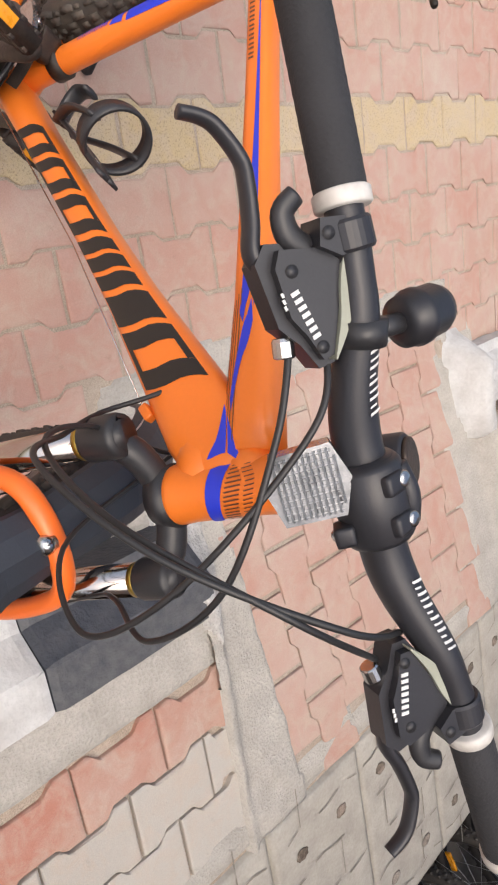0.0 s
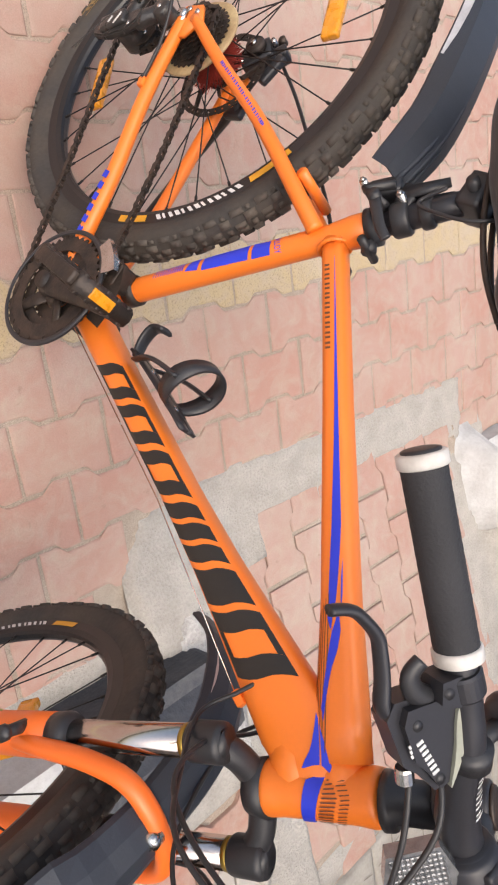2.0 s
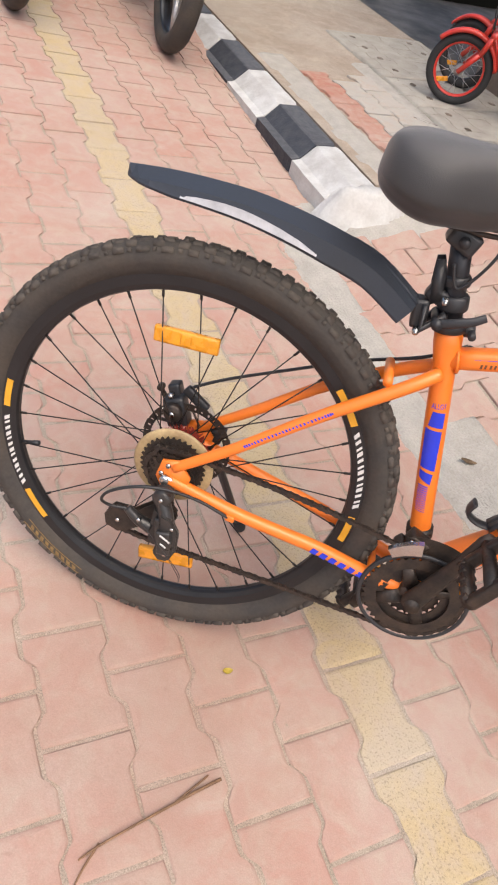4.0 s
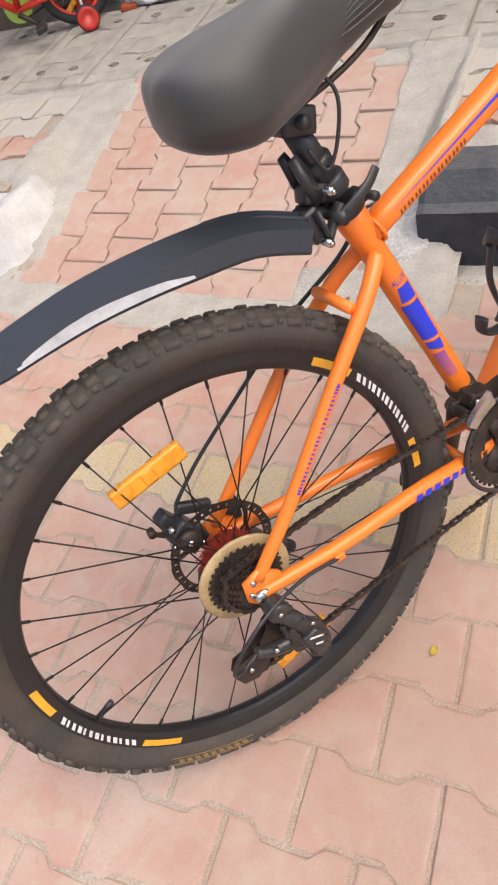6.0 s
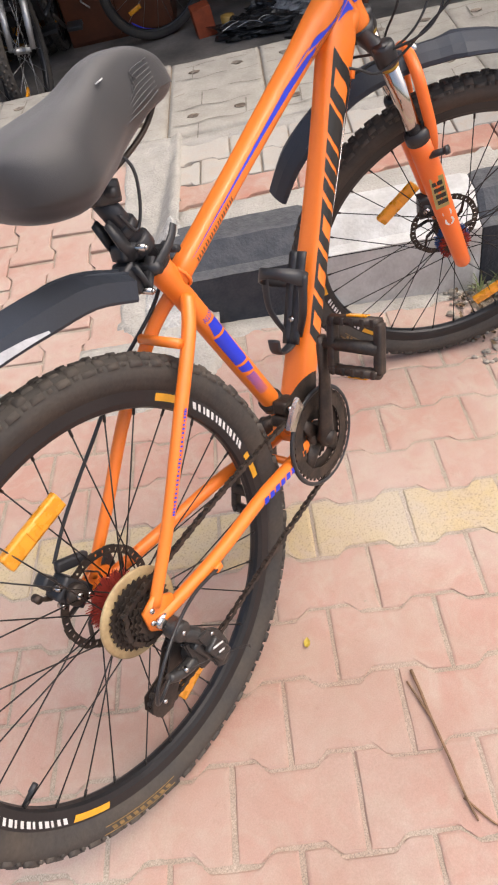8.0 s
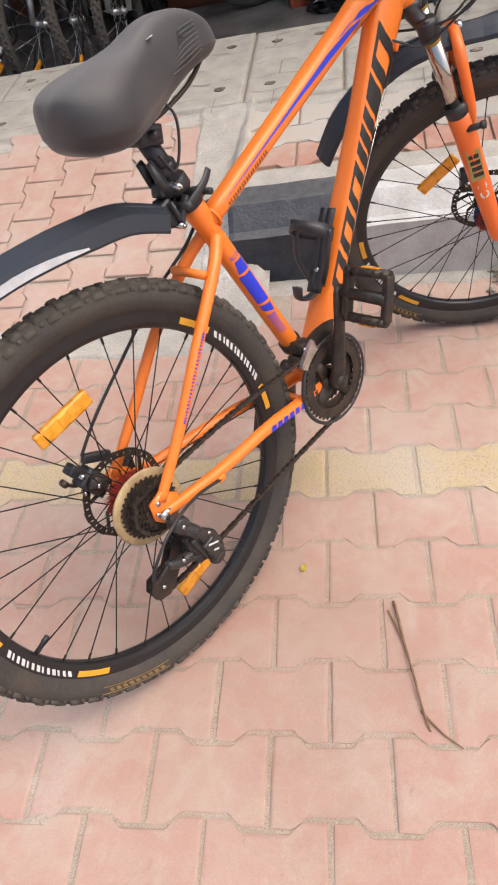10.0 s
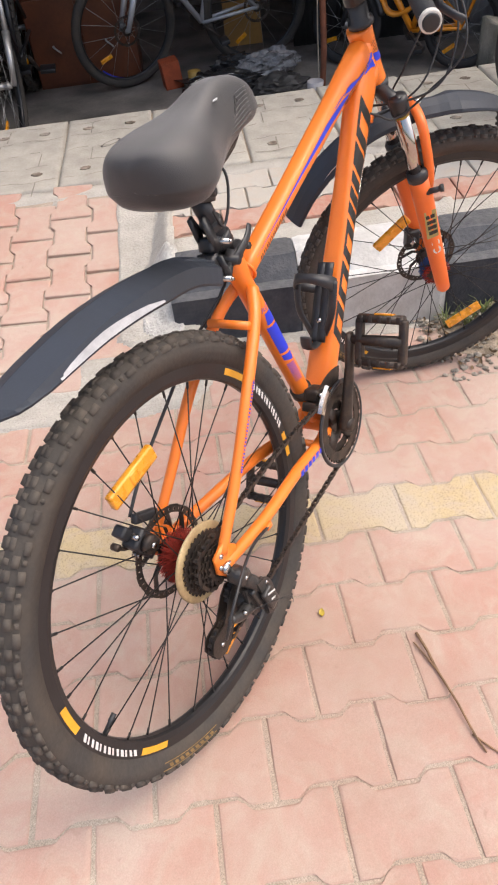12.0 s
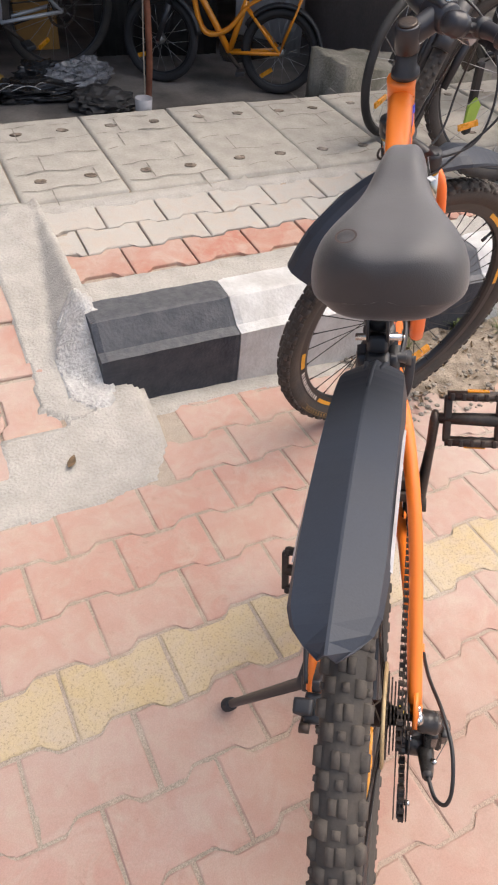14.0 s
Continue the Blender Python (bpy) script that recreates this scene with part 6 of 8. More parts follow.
# headset, stem, bar
bm = bmesh.new()
tube(bm, [V(0, 0, 0.114), V(0, 0, 0.122), V(0, 0, 0.124), V(0, 0, 0.180)], [0.0245, 0.0235, 0.0180, 0.0175], 24)
part("headset", bm, BLACK, bike, "black headset spacers", m=MS)
bm = bmesh.new()
tube(bm, [V(0, 0, 0.142), V(0, 0, 0.144), V(0, 0, 0.184), V(0, 0, 0.186)], [0.0170, 0.0200, 0.0200, 0.0180], 24)
tube(bm, catmull([V(0.006, 0, 0.166), V(0.030, 0, 0.170), V(0.052, 0, 0.174)], 4), [0.0180, 0.0165, 0.0185], 18, flat=1.1)
tube(bm, [V(0.060, -0.027, 0.176), V(0.060, -0.024, 0.176), V(0.060, 0.024, 0.176), V(0.060, 0.027, 0.176)], [0.0185, 0.0215, 0.0215, 0.0185], 20)
stem = part("stem", bm, SATIN, bike, "satin black handlebar stem", m=BT)
bm = bmesh.new()
tube(bm, [V(0.062, -0.026, 0.1765), V(0.062, -0.022, 0.1765), V(0.062, 0.022, 0.1765), V(0.062, 0.026, 0.1765)], [0.0205, 0.0232, 0.0232, 0.0205], 24)
tube(bm, catmull([V(0.056, -0.018, 0.195), V(0.056, 0.0, 0.199), V(0.056, 0.018, 0.195)], 4), 0.007, 10)
part("face_plate", bm, SATIN, stem, m=None)
for l in (-0.013, 0.013):
    for f, h, t in ((0.072, 0.1935, 20), (0.082, 0.1625, -20)):
        bm = bmesh.new()
        box(bm, V(f, l, h), (0.016, 0.013, 0.013), (0, t, 0), 0.003)
        part("bolt_boss", bm, SATIN, stem)
for l in (-0.013, 0.013):
    for (f, h, d) in ((0.074, 0.1985, V(0.35, 0, 0.93)), (0.090, 0.160, V(0.9, 0, -0.3))):
        bm = bmesh.new()
        p = V(f - 0.008, l, h)
        tube(bm, [p - d * 0.004, p + d * 0.004, p + d * 0.005], [0.0052, 0.0052, 0.0036], 12)
        part("bolt", bm, STEEL, stem, "bright steel bolt")
bm = bmesh.new()
tube(bm, [V(0, 0, 0.186), V(0, 0, 0.189), V(0, 0, 0.1895)], [0.0165, 0.0160, 0.012], 24)
part("top_cap", bm, GREASY, stem, "scratched dark stem cap")

half = [V(0.060, 0, 0.176), V(0.060, 0.040, 0.176), V(0.061, 0.070, 0.182), V(0.060, 0.110, 0.195), V(0.058, 0.140, 0.199), V(0.055, 0.176, 0.200), V(0.035, 0.304, 0.199)]
line = catmull([V(p.x, -p.y, p.z) for p in reversed(half[1:])] + half, 5)
bm = bmesh.new()
tube(bm, line, [0.0155 if abs(p.y) < 0.05 else float(np.interp(abs(p.y), [0.05, 0.13], [0.0155, 0.0112])) for p in line], 18)
bar = part("handlebar", bm, SATIN, bike, "black riser handlebar with white slanted marks", m=BT)
for s in (-1, 1):
    bm = bmesh.new()
    for i in range(6):
        l0 = s * (0.055 + 0.0088 * i)
        z0 = float(np.interp(abs(l0), [0.04, 0.07, 0.11], [0.176, 0.182, 0.195]))
        r = float(np.interp(abs(l0), [0.05, 0.13], [0.0158, 0.0115]))
        def bp(l, a):
            zz = float(np.interp(abs(l), [0.04, 0.07, 0.11], [0.176, 0.182, 0.195]))
            return V(0.0605 + (r + 0.0006) * math.sin(a), l, zz + (r + 0.0006) * math.cos(a))
        q = s * 0.0030
        for l1, wd, a0, a1 in ((l0, 0.0018, 0.05, 0.62), (l0 + s * 0.0045, 0.0014, 0.05 if i % 2 else 0.3, 0.62)):
            rows = [[bp(l1 - q * (a - 0.3), a), bp(l1 + s * wd - q * (a - 0.3), a)] for a in [a0 + (a1 - a0) * k / 5 for k in range(6)]]
            loft(bm, rows, close=False, cap=False)
    part("sticker", bm, WHITE_DECAL, bar, "white slanted bars")
    # grip with white end rings
    g0, g1 = V(0.0550, s * 0.174, 0.200), V(0.0360, s * 0.300, 0.199)
    bm = bmesh.new()
    n = 40
    tube(bm, [g0.lerp(g1, i / n) for i in range(n + 1)], [0.0150 + 0.00012 * math.sin(i * 2.4) for i in range(n + 1)], 24)
    grip = part("grip", bm, GRIP, bike, "ribbed black rubber grip with white end rings", m=BT)
    ax = (g1 - g0).normalized()
    for c in (g0, g1):
        bm = bmesh.new()
        tube(bm, [c - ax * 0.0050, c - ax * 0.0040, c + ax * 0.0040, c + ax * 0.0050], [0.0152, 0.0166, 0.0166, 0.0152], 24)
        part("grip_ring", bm, WHITERUB, grip, "white plastic ring")
    bm = bmesh.new()
    tube(bm, [g1 + ax * 0.003, g1 + ax * 0.0065, g1 + ax * 0.0072], [0.0135, 0.0130, 0.010], 20)
    part("end_plug", bm, BLACK, grip)
    # combined brake lever and shifter, tilted down from the bar
    TS = BT @ pose(0.057, -s * 0.004, 0.199, 0, 40, 0)
    flatwise = Matrix(((1, 0, 0, 0), (0, 0, s, 0), (0, 1, 0, 0), (0, 0, 0, 1)))
    bm = bmesh.new()
    prism(bm, [(0.014, 0.160), (0.050, 0.167), (0.058, 0.158), (0.054, 0.122), (0.044, 0.110), (0.036, 0.094), (0.026, 0.095), (0.012, 0.126), (0.006, 0.150)], -0.020, -0.002, flatwise)
    prism(bm, [(0.018, 0.157), (0.045, 0.162), (0.050, 0.153), (0.048, 0.126), (0.041, 0.114), (0.035, 0.099), (0.028, 0.100), (0.016, 0.130), (0.011, 0.148)], -0.004, 0.004, flatwise)
    prism(bm, [(-0.008, 0.168), (0.020, 0.172), (0.024, 0.158), (0.012, 0.150), (-0.006, 0.152)], -0.012, 0.010, flatwise)
    bmesh.ops.bevel(bm, geom=[e for e in bm.edges if e.is_manifold and e.calc_face_angle(0) > 1.2 and e.calc_length() > 0.007], offset=0.0018, segments=2, affect="EDGES")
    tube(bm, [V(0, s * 0.150, 0), V(0, s * 0.152, 0), V(0, s * 0.166, 0), V(0, s * 0.168, 0)], [0.0135, 0.0148, 0.0148, 0.0135], 28)
    shifter = part("brake_shifter", bm, SATIN, bike, "black combined brake and gear shifter", m=TS, smooth=False)
    bm = bmesh.new()
    tube(bm, catmull([V(0.050, s * 0.150, -0.010), V(0.0545, s * 0.164, -0.010), V(0.050, s * 0.180, -0.010), V(0.0465, s * 0.200, -0.010), V(0.0465, s * 0.212, -0.010), V(0.0545, s * 0.229, -0.010), V(0.062, s * 0.236, -0.010), V(0.073, s * 0.2405, -0.010)], 5), [0.0080, 0.0054], 12, flat=0.66, hint=(0, 0, 1))
    part("brake_lever", bm, SATIN, shifter, "satin black two-finger brake lever")
    bm = bmesh.new()
    tube(bm, catmull([V(0.026, s * 0.158, -0.004), V(0.034, s * 0.168, -0.003), V(0.0345, s * 0.180, -0.002), V(0.0255, s * 0.187, 0.000)], 5), [0.0085, 0.0062], 12, flat=0.8)
    part("shift_lever", bm, BLACK, shifter)
    bm = bmesh.new()
    outer = catmull([V(0.006, s * 0.153, 0), V(0.0075, s * 0.130, 0), V(0.0165, s * 0.112, 0), V(0.0285, s * 0.097, 0)], 4)
    inner = catmull([V(0.008, s * 0.153, 0), V(0.0145, s * 0.138, 0), V(0.0200, s * 0.118, 0), V(0.0290, s * 0.098, 0)], 4)
    loft(bm, [[a + V(0, 0, -0.004), a + V(0, 0, 0.0065), b + V(0, 0, 0.0065), b + V(0, 0, -0.004)] for a, b in zip(outer, inner)])
    part("inlay", bm, GREYINLAY, shifter, "grey-green inlay", smooth=False)
    bm = bmesh.new()
    for i in range(7):
        c = V(0.0425, 0.138, 0).lerp(V(0.0362, 0.113, 0), i / 6)
        box(bm, V(c.x, s * c.y, 0.0044), (0.0052, 0.0024, 0.0006), (0, 0, -s * 14))
    for i in range(3):
        box(bm, V(0.0500, s * (0.132 + 0.0035 * i), 0.0044), (0.0016, 0.0026, 0.0006), (0, 0, -s * 14))
    part("sticker", bm, WHITE_DECAL, shifter, "small white bar", smooth=False)
    for a, l in ((0.041, 0.1496), (0.034, 0.106), (0.0174, 0.1635)):
        bm = bmesh.new()
        tube(bm, [V(a, s * l, 0.000), V(a, s * l, 0.0052 if a > 0.02 else 0.0115)], [0.0042, 0.0036], 12)
        part("bolt", bm, BLACK, shifter)
    bm = bmesh.new()
    tube(bm, [V(0.0500, s * 0.116, -0.010), V(0.0503, s * 0.114, -0.010), V(0.0516, s * 0.1055, -0.010), V(0.0518, s * 0.1045, -0.010)], [0.0056, 0.0064, 0.0064, 0.0054], 14)
    part("barrel_adjuster", bm, STEEL, shifter, "knurled silver barrel adjuster", smooth=False)
# bell with rubber collar on the right half
bm = bmesh.new()
tube(bm, [V(0.050, -0.108, 0.198), V(0.022, -0.105, 0.211)], 0.0066, 10)
tube(bm, [V(0.060, -0.103, 0.193), V(0.060, -0.117, 0.197)], 0.0150, 18)
bell = part("bell", bm, BLACK, bike, "black round bicycle bell", m=BT @ pose(0, 0.008, 0))
bm = bmesh.new()
bd = V(-0.84, -0.03, 0.52).normalized()
b0 = V(0.026, -0.105, 0.209)
tube(bm, [b0 - bd * 0.002, b0, b0 + bd * 0.007, b0 + bd * 0.009, b0 + bd * 0.014, b0 + bd * 0.016, b0 + bd * 0.028, b0 + bd * 0.034, b0 + bd * 0.037], [0.009, 0.0160, 0.0166, 0.0182, 0.0182, 0.0166, 0.0164, 0.0136, 0.006], 26)
part("bell_dome", bm, SATIN, bell, "glossy black dome with a ribbed collar")
# clear front reflector under the stem
bm = bmesh.new()
prism(bm, [(-0.022, -0.020), (0.0, -0.026), (0.022, -0.020), (0.023, 0.017), (0.0, 0.025), (-0.023, 0.017)], -0.006, 0.006,
      Matrix.Translation((0.089, -0.025, 0.152)) @ pose(0, 0, 0, 0, -24, 0) @ pose(0, 0, 0, 0, 0, 90))
refl = part("front_reflector", bm, CLEAR, bike, "ribbed clear plastic front reflector", m=BT, smooth=False)
RM = Matrix.Translation((0.089, -0.025, 0.152)) @ pose(0, 0, 0, 0, -24, 0) @ pose(0, 0, 0, 0, 0, 90)
bm = bmesh.new()
for i in range(11):
    z = -0.0185 + 0.0036 * i
    w = float(np.interp(z, [-0.021, -0.018, 0.015, 0.020], [0.008, 0.0195, 0.0205, 0.010]))
    for y in (-0.0062, 0.0062):
        tube(bm, [RM @ V(-w, y, z), RM @ V(w, y, z)], 0.00105, 5)
for i in range(10):
    x = -0.0185 + 0.0041 * i
    for y in (-0.0060, 0.0060):
        tube(bm, [RM @ V(x, y, -0.0185), RM @ V(x, y, 0.0165)], 0.0009, 5)
tagged(part("reflector_ribs", bm, CLEAR, refl, smooth=False), "fine ribs of the reflector", kind="stuff")
bm = bmesh.new()
tube(bm, [V(0.068, -0.010, 0.168), V(0.086, -0.022, 0.152)], 0.006, 10)
part("reflector_bracket", bm, BLACK, refl)


# control cables sagging in front of the head tube (ends given in the turned frame, brought into the bike's own)
def cable(name, pts, label, r=0.0022):
    bm = bmesh.new()
    tube(bm, catmull([MS @ V(*p[1:]) if p[0] == "s" else BT @ V(*p[1:]) if p[0] == "g" else V(*p[1:]) for p in pts], 10), r, 9)
    return part(name, bm, CABLE, bike, label)


cable("brake_cable", [("g", 0.0868, -0.1095, 0.1624), ("g", 0.112, -0.060, 0.150), ("s", 0.140, 0.010, 0.120), ("s", 0.130, 0.050, 0.040), ("s", 0.075, 0.050, -0.030), ("s", 0.035, 0.070, -0.10), ("s", 0.030, 0.090, -0.25), ("s", 0.012, 0.064, -0.355)], "black brake cable running down the fork")
cable("brake_cable", [("g", 0.0868, 0.0985, 0.1624), ("g", 0.150, 0.030, 0.150), ("s", 0.160, -0.050, 0.080), ("s", 0.110, -0.090, 0.000), ("s", 0.040, -0.080, -0.020), ("b", 0.833, 0.030, 0.765), ("b", 0.745, 0.024, 0.810), ("b", 0.600, 0.016, 0.762), ("b", 0.420, 0.014, 0.698), ("b", 0.330, 0.030, 0.690)], "black brake cable looping to the frame")
cable("gear_cable", [("g", 0.0694, -0.1015, 0.1757), ("g", 0.100, -0.060, 0.168), ("s", 0.150, 0.000, 0.100), ("s", 0.150, 0.030, 0.010), ("s", 0.080, 0.000, -0.055), ("b", 0.869, 0.030, 0.723), ("b", 0.833, 0.030, 0.753), ("b", 0.795, 0.020, 0.757)], "black gear cable looping to the down tube")
cable("gear_cable", [("g", 0.0694, 0.0905, 0.1757), ("g", 0.130, 0.050, 0.170), ("s", 0.170, -0.030, 0.110), ("s", 0.150, -0.090, 0.030), ("s", 0.070, -0.085, -0.020), ("b", 0.833, -0.055, 0.733), ("b", 0.808, -0.030, 0.750), ("b", 0.792, -0.016, 0.762)], "black gear cable looping to the down tube")

# ---- things on the platform and in the shop ----
FZ = -0.15                                # the shop floor lies lower than the slabs
REDPAINT = node_mat("red_paint", (0.62, 0.035, 0.02), 0.35, var=0.06, scale=12, fine=200, bump=0.03, coat=0.4)
SILVERPAINT = node_mat("silver_grey_paint", (0.50, 0.51, 0.53), 0.34, metal=0.2, var=0.06, scale=12, fine=300, bump=0.03, coat=0.3)
DARKPAINT = node_mat("dark_paint", (0.020, 0.021, 0.024), 0.34, var=0.1, scale=12, fine=300, bump=0.03, coat=0.3)
YELLOWORANGE = node_mat("yellow_orange_paint", (0.85, 0.30, 0.015), 0.38, var=0.06, scale=12, fine=300, bump=0.03, coat=0.3)
LIME = node_mat("lime_plastic", (0.42, 0.62, 0.10), 0.4, var=0.06, scale=20, fine=200, bump=0.05)
PALEWALL = node_mat("smooth_tyre_rubber", (0.030, 0.029, 0.030), 0.75, var=0.15, scale=14, fine=200, bump=0.2)
BROWNWOOD = node_mat("varnished_brown_board", (0.16, 0.050, 0.020), 0.42, var=0.18, scale=6, fine=60, bump=0.15, second=(0.10, 0.032, 0.016))
PLY = node_mat("yellowed_plywood", (0.42, 0.22, 0.055), 0.6, var=0.15, scale=5, fine=70, bump=0.15, second=(0.30, 0.15, 0.04))
POLEWOOD = node_mat("red_brown_wood", (0.24, 0.085, 0.045), 0.7, var=0.2, scale=10, fine=90, bump=0.4)
SACK = node_mat("white_woven_plastic", (0.74, 0.75, 0.77), 0.45, var=0.06, scale=8, fine=300, bump=0.25)
FOIL = node_mat("crumpled_clear_plastic", (0.30, 0.30, 0.31), 0.22, metal=0.15, var=0.25, scale=30, fine=140, bump=0.8, coat=0.6, dist=0.01)
GREYPANEL = node_mat("pale_grey_sheet", (0.50, 0.49, 0.50), 0.5, var=0.08, scale=4, fine=60, bump=0.1, second=(0.40, 0.38, 0.38))
JUNK = node_mat("shiny_black_plastic_film", (0.020, 0.020, 0.022), 0.18, var=0.25, scale=30, fine=120, bump=0.9, coat=0.5, dist=0.01)
BOXORANGE = node_mat("orange_red_carton", (0.42, 0.085, 0.03), 0.7, var=0.15, scale=20, fine=120, bump=0.2)
OCHRE = node_mat("ochre_tin", (0.45, 0.27, 0.06), 0.5, var=0.15, scale=20, fine=120, bump=0.2)
GREENCLOTH = node_mat("dark_green_cloth", (0.035, 0.075, 0.045), 0.9, var=0.2, scale=12, fine=200, bump=0.6)
BLUEPAINT = node_mat("faded_blue_paint", (0.035, 0.12, 0.30), 0.55, var=0.15, scale=10, fine=120, bump=0.2)
DARKBUCKET = node_mat("dusty_dark_plastic", (0.055, 0.052, 0.050), 0.6, var=0.2, scale=12, fine=120, bump=0.2)
BEIGEBUCKET = node_mat("dusty_beige_plastic", (0.26, 0.22, 0.17), 0.6, var=0.2, scale=12, fine=120, bump=0.2)


def tagged_part(name, bm, mat, label, category, at, group="", smooth=True):
    """A single-mesh thing placed in street coordinates."""
    return tagged(part(name, bm, mat, m=STREET @ at, smooth=smooth), label, category, group)


WHEEL_CACHE = {}


def plain_wheel(parent, name, m, r, fat, rim_mat, tyre_mat, spokes=18, knobs=False, reflector=True):
    """A bicycle wheel of radius r about the y axis: hub, tyre, rim, spokes, a reflector."""
    key = (r, fat, rim_mat.name, tyre_mat.name, knobs)
    if key not in WHEEL_CACHE:
        bm = bmesh.new()
        rc = r - fat
        revolve(bm, [(rc + fat * math.cos(radians(a)), fat * math.sin(radians(a))) for a in range(-150, 151, 30)], n=64)
        if knobs:
            for k in range(60):
                for y, q in ((0.0, 0.0), (0.6, 0.5), (-0.6, 0.5)):
                    a = 2 * math.pi * (k + q) / 60
                    e = fat * (0.98 if y == 0 else 0.80)
                    box(bm, V((rc + e) * math.cos(a), y * fat, (rc + e) * math.sin(a)), (0.006, 0.011, 0.012), (0, -math.degrees(a), 0))
        ty = mesh_of(bm, tyre_mat, "tyre")
        bm = bmesh.new()
        ri = r - 1.75 * fat
        revolve(bm, [(ri + 0.004, -fat * 0.55), (ri + 0.004, fat * 0.55), (ri - 0.010, fat * 0.4), (ri - 0.014, 0), (ri - 0.010, -fat * 0.4)], n=64)
        rm = mesh_of(bm, rim_mat, "rim")
        sp = []
        for ln, sd in ((70, 1), (-70, 1), (70, -1), (-70, -1)):
            bm = bmesh.new()
            a = radians(ln)
            tube(bm, [V(0.02 * math.cos(a), sd * 0.024, 0.02 * math.sin(a)), V(ri - 0.012, 0, 0)], 0.0011, 4)
            sp.append(mesh_of(bm, ALLOYRIM, "spoke"))
        WHEEL_CACHE[key] = (ty, rm, sp)
    ty, rm, sp = WHEEL_CACHE[key]
    bm = bmesh.new()
    revolve(bm, [(0.0, -0.04), (0.011, -0.04), (0.012, -0.027), (0.023, -0.025), (0.014, -0.018), (0.014, 0.018), (0.023, 0.025), (0.012, 0.027), (0.011, 0.04), (0.0, 0.04)], n=16)
    hub = part(name, bm, ALLOYRIM, parent, m=m)
    part("tyre", None, None, hub, data=ty)
    part("rim", None, None, hub, data=rm)
    for k in range(spokes):
        part("spoke", None, None, hub, data=sp[k % 4], m=pose(0, 0, 0, 0, -360 * k / spokes, 0))
    if reflector:
        bm = bmesh.new()
        box(bm, V(r * 0.30, 0, -r * 0.52), (0.075, 0.010, 0.022), (0, 35, 0), 0.003)
        part("spoke_reflector", bm, AMBER, hub, "amber spoke reflector")
    return hub


